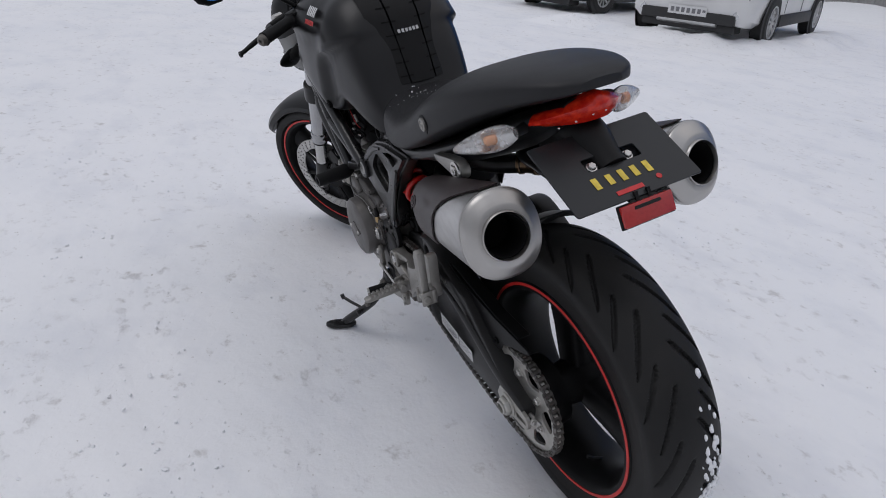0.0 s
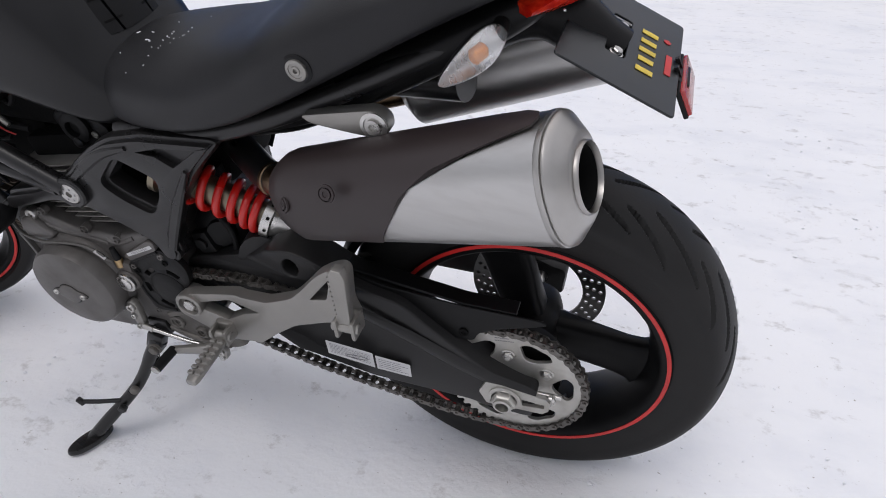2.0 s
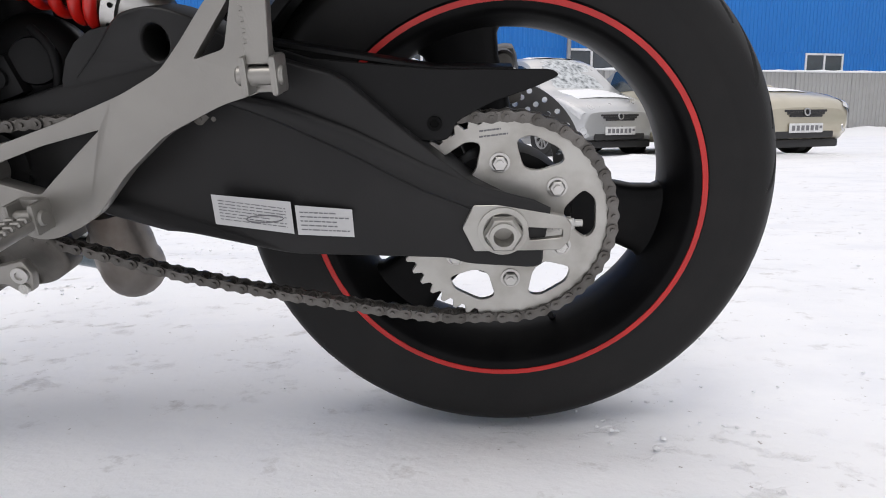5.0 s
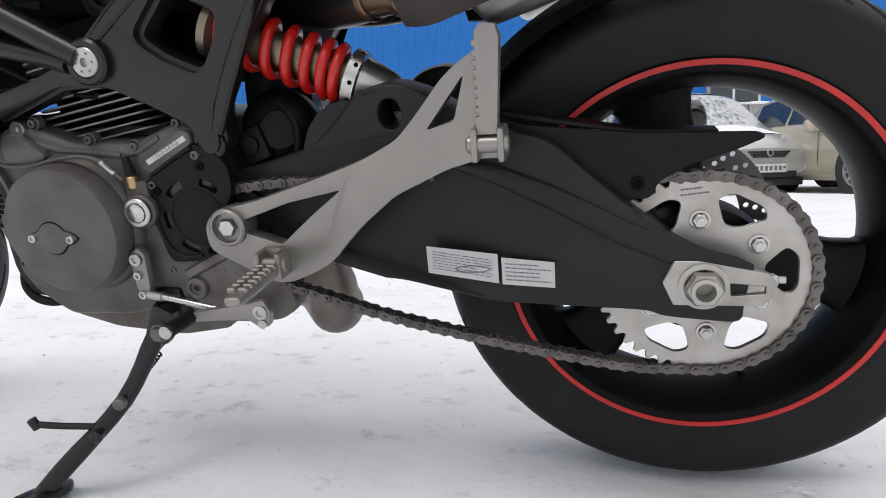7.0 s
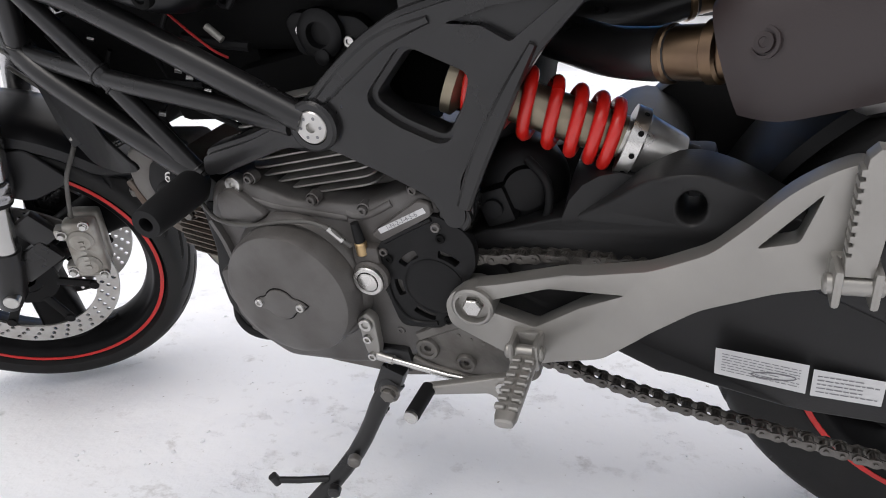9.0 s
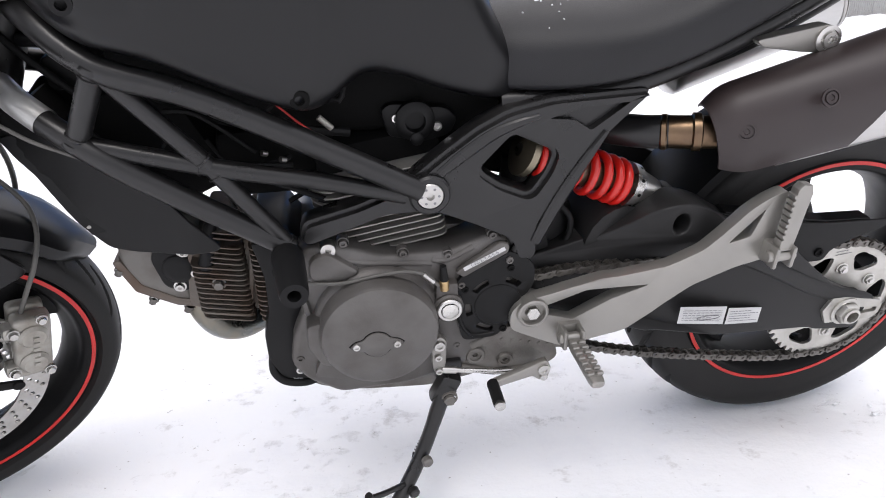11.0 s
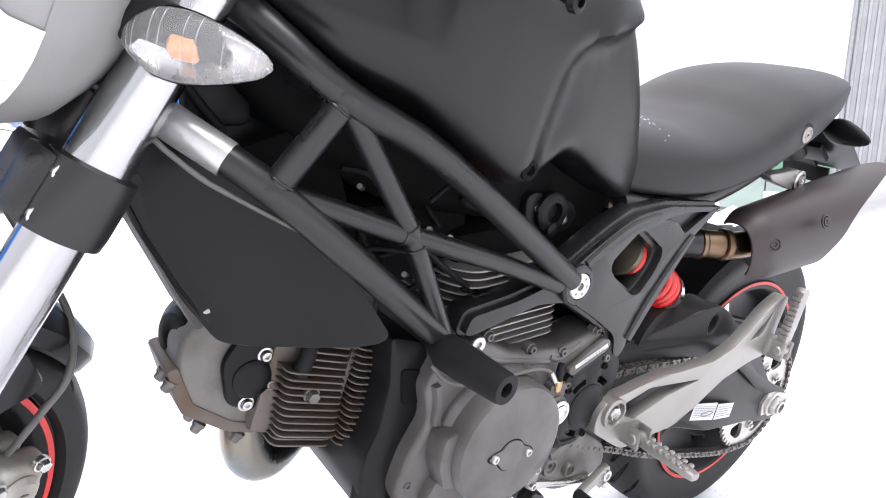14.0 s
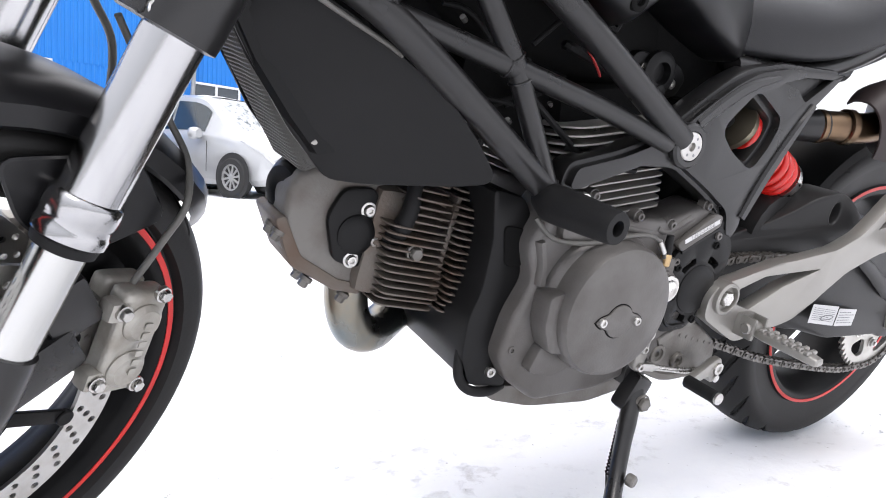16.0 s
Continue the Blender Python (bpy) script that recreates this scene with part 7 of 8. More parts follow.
clevis((0.492, 0.188, 0.034), None, hg)
peg("footrest", (0.490, 0.196, 0.030), (0.489, 0.294, 0.028), (0, 0.1, 1), hg, "serrated alloy footrest")
clevis((0.212, 0.232, 0.176), None, hg)
bm = bmesh.new()
blade = [(0.222, 0.186), (0.2225, 0.196)]
for i in range(9):
    z = 0.198 + i * 0.0088
    blade += [(0.2225, z), (0.2225, z + 0.0052), (0.2195, z + 0.0058), (0.2195, z + 0.0082)]
blade += [(0.219, 0.282), (0.213, 0.289), (0.200, 0.287), (0.196, 0.276), (0.199, 0.230), (0.202, 0.186)]
plate(bm, blade, 0.226, 0.242, (), 0.003, 2)
part("pillion_footrest", bm, ALLOY, hg, "folded up serrated pillion footrest", flat=30)
# gear lever, linkage and shift arm
bm = bmesh.new()
plate(bm, rounded([(0.540, -0.024), (0.522, -0.020), (0.514, -0.036), (0.518, -0.056), (0.532, -0.060), (0.546, -0.046), (0.618, -0.041), (0.622, -0.030)], 0.004), 0.166, 0.178, (), 0.002, 2, lambda x, z: 0.026 * max(0.0, x - 0.535) / 0.085)
gl = part("gear_lever", bm, ALLOY, bike, "alloy gear lever with a black toe rubber")
bm = bmesh.new()
disc_rod(bm, (0.615, 0.194, -0.0355), (0.6165, 0.246, -0.033), 0.0092, 18, bevel=0.002)
part("toe_rubber", bm, SOFT_RUBBER, gl)
bm = bmesh.new()
disc_rod(bm, (0.6165, 0.246, -0.033), (0.6166, 0.2495, -0.0328), 0.0082, 16)
part("toe_cap", bm, STEEL, gl)
bm = bmesh.new()
lathe(bm, [(0.0095, -0.004), (0.0095, 0.004), (0.005, 0.0045), (0.0045, 0.002), (1e-5, 0.002)], (0.527, 0.178, -0.036), LEFT, 20)
part("lever_bolt", bm, STEEL, gl)
bm = bmesh.new()
lathe(bm, [(0.006, -0.002), (0.006, 0.004), (1e-5, 0.004)], (0.526, 0.178, -0.052), LEFT, 16)
part("rod_bolt", bm, STEEL, gl)
bm = bmesh.new()
tube(bm, [(0.690, 0.172, -0.016), (0.672, 0.174, -0.018), (0.60, 0.172, -0.034), (0.540, 0.168, -0.044)], 0.0042, 12)
disc_rod(bm, (0.690, 0.172, -0.016), (0.668, 0.174, -0.019), 0.006, 12)
part("shift_rod", bm, STEEL, gl, "bright shift linkage rod")
bm = bmesh.new()
plate(bm, rounded([(0.706, 0.040), (0.692, 0.050), (0.682, 0.040), (0.684, -0.006), (0.690, -0.024), (0.701, -0.022), (0.705, -0.004)], 0.005), 0.160, 0.174, (), 0.003, 2)
sa = part("shift_arm", bm, ALLOY, bike, "alloy shift arm with clamp screw")
for x, z, r in ((0.694, 0.034, 0.009), (0.696, 0.012, 0.006), (0.695, -0.015, 0.006)):
    bm = bmesh.new()
    screw(bm, (x, 0.174, z), LEFT, r, 0.005)
    part("arm_screw", bm, STEEL, sa)

# ---- side stand ----
bm = bmesh.new()
SP, SF = Vector((0.680, 0.164, -0.060)), Vector((0.796, 0.276, -0.222))
SC = Vector((0.822, 0.302, 0))
box(bm, SP + Vector((0.004, 0, 0)), (0.034, 0.026, 0.056), Matrix.Rotation(radians(-26), 3, "Y"), 0.008)
box(bm, SP + Vector((-0.004, -0.022, 0.026)), (0.044, 0.030, 0.040), None, 0.008)
tube(bm, [SP, SP.lerp(SF, 0.12), SP.lerp(SF, 0.5) + Vector((-0.006, -0.006, -0.012)), SF, Vector((SC.x, SC.y - 0.006, -0.2505))], [0.017, 0.0125, 0.0115, 0.0125, 0.0125], 18, 4)
ss = part("side_stand", bm, FRAME, bike, "black steel side stand", flat=40)
bm = bmesh.new()
gz = (-AXLE_H + math.sin(LEAN) * SC.y - math.sin(PITCH) * SC.x) / up.z
gn = Vector((up.x, up.y, up.z))
rot = Matrix((Vector((1, 0, 0)), gn.cross(Vector((1, 0, 0))), gn)).transposed()
foot = [(0.021 * math.cos(t) + 0.010 * math.sin(t), 0.046 * math.sin(t)) for t in (2 * math.pi * k / 24 for k in range(24))]
tmp = bmesh.new()
plate(tmp, foot, 0.0, 0.013, (), 0.004, 2)
add_mesh(bm, tmp, Matrix.Translation((SC.x, SC.y, gz + 0.012)) @ rot.to_4x4() @ Matrix.Rotation(radians(90), 4, "X") @ Matrix.Rotation(radians(180), 4, "X"))
part("stand_foot", bm, FRAME, ss)
bm = bmesh.new()
tg = SP.lerp(SF, 0.72)
tube(bm, [tg, tg + Vector((0.03, 0.02, 0.012)), tg + Vector((0.055, 0.034, 0.022))], 0.0045, 10)
disc_rod(bm, tg + Vector((0.053, 0.033, 0.016)), tg + Vector((0.057, 0.035, 0.030)), 0.006, 12)
part("stand_tang", bm, FRAME, ss)
bm = bmesh.new()
hexbolt(bm, SP + Vector((0.0, 0.018, -0.008)), LEFT, 0.010, 0.009)
part("stand_bolt", bm, GRIMY, ss)
bm = bmesh.new()
s0, s1 = SP + Vector((0.0, -0.006, -0.022)), SP.lerp(SF, 0.60) + Vector((-0.002, -0.016, -0.008))
a = (s1 - s0).normalized()
_, u, v = frame_of(a)
ln = (s1 - s0).length
pts = [s0]
for k in range(120):
    t = k / 8
    pts.append(s0 + a * ln * (0.25 + 0.62 * k / 120) + (u * math.cos(2 * math.pi * t) + v * math.sin(2 * math.pi * t)) * 0.0055)
pts.append(s1)
tube(bm, pts, 0.0013, 6)
part("return_spring", bm, DARK, ss, "dark return spring")
for f_ in (0.50, 0.72):
    bm = bmesh.new()
    c = SP.lerp(SF, f_) + Vector((-0.012, 0.006, -0.006))
    disc_rod(bm, c, c + Vector((-0.003, 0.012, 0)), 0.0085, 14, bevel=0.002)
    part("stand_pin", bm, GRIMY if f_ < 0.6 else FRAME, ss)

# ---- tank ----
def tank_shape(p):
    """Presses the knee hollows into the flanks."""
    x, y, z = p
    def step(v):
        v = max(0.0, min(1.0, v))
        return v * v * (3 - 2 * v)
    fx, fz = 0.872 - x, 0.558 + (0.84 - x) * 0.43 - z
    round_x = fx - 0.35 * max(0.0, 0.07 - fz)
    k = step(round_x / 0.055) * step(fz / 0.02)
    crease = max(0.0, 1 - abs(fz + 0.003) / 0.016) * step(fx / 0.05)
    upper = max(0.0, min(1.0, (z - 0.595) / 0.02)) if x > 0.8 else 0.0
    scoop = step((x - 0.998 - 0.5 * max(0.0, 0.588 - z)) / 0.008) * step((z - 0.566 - 0.06 * max(0.0, x - 1.02)) / 0.008) * step((1.13 - x) / 0.01) * step((0.64 - z) / 0.02)
    y = y * (1 - 0.115 * k + 0.006 * crease - 0.07 * scoop) if abs(y) > 0.02 else y
    y *= 1 + 0.035 * upper * min(1, (x - 0.8) / 0.1) * max(0, min(1, (1.12 - x) / 0.06))
    return Vector((x, y, z))


bm = bmesh.new()
shell(bm, [(1.155, 0.590, 0.540, 0.070, 0.5), (1.13, 0.628, 0.522, 0.130, 0.5), (1.08, 0.668, 0.488, 0.172, 0.5), (1.01, 0.700, 0.468, 0.190, 0.5), (0.94, 0.718, 0.434, 0.192, 0.45), (0.87, 0.722, 0.404, 0.188, 0.4), (0.83, 0.720, 0.400, 0.186, 0.4), (0.78, 0.714, 0.436, 0.186, 0.4), (0.735, 0.694, 0.430, 0.180, 0.4), (0.690, 0.655, 0.412, 0.172, 0.40), (0.648, 0.590, 0.398, 0.162, 0.38), (0.612, 0.515, 0.388, 0.148, 0.4), (0.584, 0.460, 0.388, 0.130, 0.5), (0.566, 0.425, 0.392, 0.105, 0.5)], 110, 110, 2.7, 8.0, tank_shape)
tank = part("fuel_tank", bm, MATT_BLACK, bike, "matt black fuel tank with pressed knee hollows", flat=50)
for s in (1, -1):
    bm = bmesh.new()
    lathe(bm, [(0.0115, -0.01), (0.0115, 0.002), (0.010, 0.003), (0.006, 0.003), (0.0055, -0.002), (1e-5, -0.002)], (0.856, 0.179 * s, 0.425), (0, s, -0.1), 20)
    part("tank_bolt", bm, DARK, tank)


def on_tank(y, z):
    """The rear, sloping face of the tank at a height."""
    x = 0.590 + (z - 0.47) * 0.48 + max(0.0, z - 0.64) ** 2 * 9.0
    return Vector((x - 0.006 + y * y * 3.2, y, z))


pad = new("tank_pad")  # rubber tank pad of grooved tiles
pad.empty_display_size = 0.05
pad.parent = tank
pad["label"] = "black rubber tank pad in grooved tiles"
def pad_piece(name, ya, yb, za, zb, lift, mat, cols, rows):
    bm = bmesh.new()
    fr = []
    for j in range(rows + 1):
        z = za + (zb - za) * j / rows
        k = 1.0 + (z - 0.5) * 0.9
        fr.append([bm.verts.new(on_tank((ya + (yb - ya) * i / cols) * k, z) + Vector((-lift, 0, 0.45 * lift))) for i in range(cols + 1)])
    for j in range(rows):
        for i in range(cols):
            bm.faces.new((fr[j][i], fr[j][i + 1], fr[j + 1][i + 1], fr[j + 1][i]))
    return part(name, bm, mat, pad)


for ya, yb in ((-0.080, -0.0355), (-0.0315, 0.0315), (0.0355, 0.080)):
    pad_piece("pad_tile", ya, yb, 0.500, 0.705, 0.0022, SOFT_RUBBER, 5, 16)
for z in (0.515, 0.545, 0.575, 0.605, 0.635, 0.665):
    for ya, yb in ((-0.052, -0.0355), (0.0355, 0.052), (-0.0315, -0.022), (0.022, 0.0315)):
        pad_piece("pad_slot", ya, yb, z, z + 0.003, 0.0026, DARK, 2, 1)
bm = bmesh.new()
for i in range(6):
    p = on_tank(-0.027 + i * 0.0098, 0.612)
    box(bm, p + Vector((-0.0035, 0.003, 0.003)), (0.0012, 0.0062, 0.0085), Matrix.Rotation(radians(24), 3, "Y"))
part("pad_mark", bm, WHITEMARK, tank, "white bars on the pad")


def flank(x, z):
    """Half width of the tank at a place on its upper flank."""
    zm, zt, hw = 0.540, 0.722, 0.189
    return hw * (1 - min(0.99, max(0, (z - zm) / (zt - zm))) ** 2.7) ** (1 / 2.7) * 1.035 + 0.0012


def flank_bars(x0, x1, z, h, n, mat, label):
    w = (x1 - x0) / n
    for s in (1, -1):
        for i in range(n):
            bm = bmesh.new()
            xa, xb = x0 + i * w, x0 + (i + 0.78) * w
            for k in range(3):
                za, zb = z + h * (k / 3 - 0.5), z + h * ((k + 1) / 3 - 0.5)
                bm.faces.new([bm.verts.new((x, s * flank(x, q), q)) for x, q in ((xa, za), (xb, za), (xb, zb), (xa, zb))])
            part("flank_mark", bm, mat, tank)


flank_bars(0.835, 0.915, 0.664, 0.020, 6, WHITEMARK, "row of white bars on the flank")
flank_bars(0.830, 0.905, 0.640, 0.011, 7, REDMARK, "row of red bars on the flank")
# mesh of the air intake, deep in its hollow
for s in (1, -1):
    bm = bmesh.new()
    for i in range(5):
        tube(bm, [(1.063 + i * 0.0042, 0.1705 * s, 0.594), (1.066 + i * 0.0042, 0.1690 * s, 0.606)], 0.0006, 5)
    for i in range(3):
        tube(bm, [(1.063, 0.1705 * s, 0.596 + i * 0.004), (1.083, 0.1690 * s, 0.597 + i * 0.004)], 0.0006, 5)
    part("intake_mesh", bm, CAST, tank, "fine metal intake mesh")

# ---- oil cooler and its side panels ----
for s in (1, -1):
    bm = bmesh.new()
    def side_y(x, z):
        return 0.062 + 0.096 * max(0.0, min(1.0, (1.20 - x) / 0.19)) ** 0.9 - 0.10 * max(0, (0.24 - z)) * 3
    out = rounded([(1.238, 0.375), (1.226, 0.338), (1.172, 0.250), (1.134, 0.206), (1.10, 0.206), (0.982, 0.222), (0.978, 0.232), (1.04, 0.305), (1.13, 0.365), (1.21, 0.405)], 0.01, 3)
    tmp = bmesh.new()
    plate(tmp, out, -0.003, 0.003, (), 0.001, 1)
    bmesh.ops.subdivide_edges(tmp, edges=list(tmp.edges), cuts=3, use_grid_fill=True)
    bmesh.ops.triangulate(tmp, faces=tmp.faces)
    for v in tmp.verts:
        v.co.y = (side_y(v.co.x, v.co.z) + v.co.y) * s
    add_mesh(bm, tmp)
    cp = part("cooler_panel", bm, PLASTIC, bike, "matt black oil cooler side panel", flat=25)
    bm = bmesh.new()
    lip = [(1.228, 0.362), (1.200, 0.312), (1.168, 0.264), (1.142, 0.232)]
    rings = []
    for x, z in lip:
        yy = side_y(x, z)
        rings.append([Vector((x + dx, s * (yy + dy), z + dz)) for dx, dy, dz in ((0.012, -0.004, 0.0), (0.006, 0.007, 0.0), (-0.012, 0.007, 0.004), (-0.018, 0.0, 0.006))])
    loft(bm, rings)
    part("panel_lip", bm, PLASTIC, cp)
    bm = bmesh.new()
    box(bm, (1.150, s * (side_y(1.15, 0.235) + 0.004), 0.2405), (0.007, 0.007, 0.009), Matrix.Rotation(0.6, 3, "Y"), 0.002)
    part("panel_clip", bm, ALLOY, cp, "small metal spring clip")
bm = bmesh.new()
a0, a1 = Vector((1.247, 0, 0.372)), Vector((1.144, 0, 0.205))
d = (a1 - a0)
back = Vector((d.z, 0, -d.x)).normalized()
back = back if back.x < 0 else -back
across = curve_through([back * 0.016 + Vector((0, 0.061, 0)), back * 0.008 + Vector((0, 0.058, 0)), Vector((0, 0.050, 0)), Vector((0, 0, 0)), Vector((0, -0.050, 0)), back * 0.008 + Vector((0, -0.058, 0)), back * 0.016 + Vector((0, -0.061, 0))], 7)
for i in range(38):
    p = a0 + d * (i / 37)
    tube(bm, [p + q for q in across], 0.0011, 5, caps=False)
for q in across:
    tube(bm, [a0 + q, a1 + q], 0.0010, 5, caps=False)
ck = part("oil_cooler_mesh", bm, surface("grey_wire_mesh", (0.07, 0.068, 0.064), 0.5, 0.4, scale=40, fine=300), bike, "grey wire mesh before the oil cooler")
bm = bmesh.new()
box(bm, (a0 + a1) / 2 + Vector((-0.03, 0, 0.018)), (d.length * 0.98, 0.126, 0.025), Matrix.Rotation(math.atan2(-d.z, d.x), 3, "Y"), 0.006)
part("oil_cooler", bm, DARK, ck)

# ---- steering: everything ahead of the headstock is turned to the left ----
AXIS_P = Vector((1.57, 0, -0.31))
STEER = Matrix.Translation(AXIS_P) @ Matrix.Rotation(radians(31), 4, st_ax) @ Matrix.Translation(-AXIS_P)
FW = Vector((1.487, 0.003, -0.012))
FORK_D = st_ax
front_wheel = wheel("front_wheel", "black three spoke front wheel with a red stripe", STEER @ Matrix.Translation(FW), 0.288, 0.061, 0.050, 40, 13)


def fpart(name, bm, material, parent, label="", flat=38):
    bmesh.ops.transform(bm, matrix=STEER, verts=bm.verts)
    return part(name, bm, material, parent, label, flat)


def leg(s, d, dx=0.0):
    """A point on a fork leg, d metres above the axle."""
    return Vector((FW.x + 0.007 + dx, 0.096 * s, FW.z)) + FORK_D * d


for s in (1, -1):
    bm = bmesh.new()
    brake_disc(bm, 0.122, 0.160, 0.0045, 34, (FW.x, 0.066 * s, FW.z))
    fpart("brake_disc", bm, DISC, front_wheel, "drilled steel front brake disc")
    bm = bmesh.new()
    for k in range(7):
        a = 2 * math.pi * k / 7
        c = Vector((FW.x + 0.117 * math.cos(a), 0.066 * s, FW.z + 0.117 * math.sin(a)))
        disc_rod(bm, c - Vector((0, 0.004, 0)), c + Vector((0, 0.004, 0)), 0.009, 14, bevel=0.001)
        fpart("disc_bobbin", bm, RIM, front_wheel)
        bm = bmesh.new()
        box(bm, Vector((FW.x + 0.085 * math.cos(a), 0.064 * s, FW.z + 0.085 * math.sin(a))), (0.06, 0.006, 0.016), Matrix.Rotation(-a, 3, "Y"), 0.002)
        fpart("disc_arm", bm, RIM, front_wheel)
        bm = bmesh.new()
    lathe(bm, [(0.035, 0), (0.060, 0), (0.060, 0.006), (0.035, 0.006)], (FW.x, 0.06 * s, FW.z), (0, s, 0), 32, closed=True)
    fpart("disc_carrier", bm, RIM, front_wheel)
    # fork leg
    bm = bmesh.new()
    tube(bm, [leg(s, 0.225), leg(s, 0.73)], 0.0262, 32)
    fk = fpart("fork_leg", bm, FORK, bike, "silver upside down fork leg")
    bm = bmesh.new()
    lathe(bm, [(0.0262, 0.022), (0.0290, 0.020), (0.0305, 0.015), (0.0305, 0.003), (0.0292, 0.001), (0.0292, -0.006), (0.0305, -0.008), (0.0305, -0.016), (0.0272, -0.019), (0.0225, -0.020)], leg(s, 0.224), FORK_D, 36)
    fpart("fork_collar", bm, FORK, fk, "polished collar")
    bm = bmesh.new()
    lathe(bm, [(0.0275, -0.0185), (0.0265, -0.027), (0.0215, -0.029)], leg(s, 0.224), FORK_D, 32)
    fpart("dust_seal", bm, SOFT_RUBBER, fk)
    bm = bmesh.new()
    tube(bm, [leg(s, 0.222), leg(s, 0.06)], 0.0212, 30)
    fpart("stanchion", bm, surface("polished_stanchion", (0.50, 0.50, 0.49), 0.2, 1.0, scale=6, fine=160, bump=0.02) if s > 0 else bpy.data.materials["polished_stanchion"], fk, "polished lower fork tube")
    bm = bmesh.new()
    tube(bm, [leg(s, 0.098), leg(s, 0.06), leg(s, 0.0) + Vector((0.004, 0, 0)), leg(s, -0.03) + Vector((0.008, 0, 0))], [0.0245, 0.027, 0.027, 0.018], 22)
    box(bm, leg(s, 0.05) + Vector((-0.045, -0.012 * s, 0.0)), (0.09, 0.022, 0.05), Matrix.Rotation(radians(24), 3, "Y"), 0.008)
    box(bm, leg(s, 0.09) + Vector((-0.06, -0.014 * s, 0.02)), (0.05, 0.02, 0.06), Matrix.Rotation(radians(24), 3, "Y"), 0.008)
    fpart("axle_clamp", bm, FRAME, fk, "black axle carrier")
    # lower clamp with its bolts
    bm = bmesh.new()
    lathe(bm, [(0.0265, 0.0), (0.0345, 0.002), (0.0355, 0.012), (0.0355, 0.052), (0.0345, 0.062), (0.0265, 0.064)], leg(s, 0.391), FORK_D, 36)
    box(bm, leg(s, 0.423) + Vector((0.004, -0.030 * s, 0.002)), (0.050, 0.062, 0.062), Matrix.Rotation(radians(-24), 3, "Y"), 0.010)
    box(bm, leg(s, 0.423) + Vector((0.020, -0.016 * s, 0.008)), (0.034, 0.036, 0.060), Matrix.Rotation(radians(-24), 3, "Y"), 0.008)
    cl = fpart("lower_clamp", bm, FRAME, bike, "black lower fork clamp")
    for dd in (0.405, 0.441):
        bm = bmesh.new()
        c = leg(s, dd) + Vector((0.026, 0.004 * s, 0.010))
        lathe(bm, [(0.0085, -0.004), (0.0085, 0.003), (0.007, 0.004)], c, (0.25, s, 0.1), 18)
        screw(bm, c + Vector((0.0, 0.003 * s, 0)), (0.25, s, 0.1), 0.0058, 0.004)
        fpart("clamp_screw", bm, STEEL, cl)
    # upper clamp
    bm = bmesh.new()
    lathe(bm, [(0.0265, 0.0), (0.0335, 0.002), (0.0345, 0.006), (0.0345, 0.036), (0.0335, 0.04), (0.0265, 0.042)], leg(s, 0.634), FORK_D, 36)
    box(bm, leg(s, 0.655) + Vector((-0.012, -0.05 * s, 0)), (0.05, 0.085, 0.026), Matrix.Rotation(radians(-24), 3, "Y"), 0.008)
    fpart("upper_clamp", bm, CLAMP_GREY, bike, "grey upper fork clamp")
    bm = bmesh.new()
    lathe(bm, [(0.0262, 0), (0.0265, 0.004), (0.023, 0.008), (0.014, 0.008), (0.013, 0.014), (1e-5, 0.014)], leg(s, 0.73), FORK_D, 28)
    fpart("fork_cap", bm, STEEL, fk)
    # caliper
    bm = bmesh.new()
    cal = Vector((1.338, 0.072 * s, 0.036))
    rot = Matrix.Rotation(radians(-14), 3, "Y")
    box(bm, cal + Vector((0, 0.014 * s, 0)), (0.052, 0.030, 0.118), rot, 0.010, 3)
    box(bm, cal + Vector((0, -0.020 * s, 0)), (0.050, 0.026, 0.112), rot, 0.010, 3)
    for dz in (-0.028, 0.026):
        disc_rod(bm, cal + rot @ Vector((0, 0.020 * s, dz)), cal + rot @ Vector((0, 0.036 * s, dz)), 0.021, 24, bevel=0.005)
    box(bm, cal + rot @ Vector((0.024, 0.018 * s, 0.038)), (0.03, 0.022, 0.022), rot, 0.006)
    box(bm, cal + rot @ Vector((0.024, 0.018 * s, -0.04)), (0.03, 0.022, 0.022), rot, 0.006)
    cp = fpart("front_caliper", bm, CALIPER, bike, "cast grey front brake caliper")
    for dx, dz in ((0.026, 0.04), (0.028, -0.04), (-0.012, 0.058), (-0.02, -0.05)):
        bm = bmesh.new()
        c = cal + rot @ Vector((dx, 0.030 * s, dz))
        hexbolt(bm, c, (0, s, 0), 0.0065, 0.008)
        fpart("caliper_bolt", bm, STEEL, cp)
    bm = bmesh.new()
    for i in range(6):
        box(bm, cal + rot @ Vector((-0.002, 0.0375 * s, 0.026 - i * 0.0105)), (0.008, 0.0012, 0.0065), rot)
    fpart("cast_marks", bm, CALIPER, cp)
    # brake hose
    bm = bmesh.new()
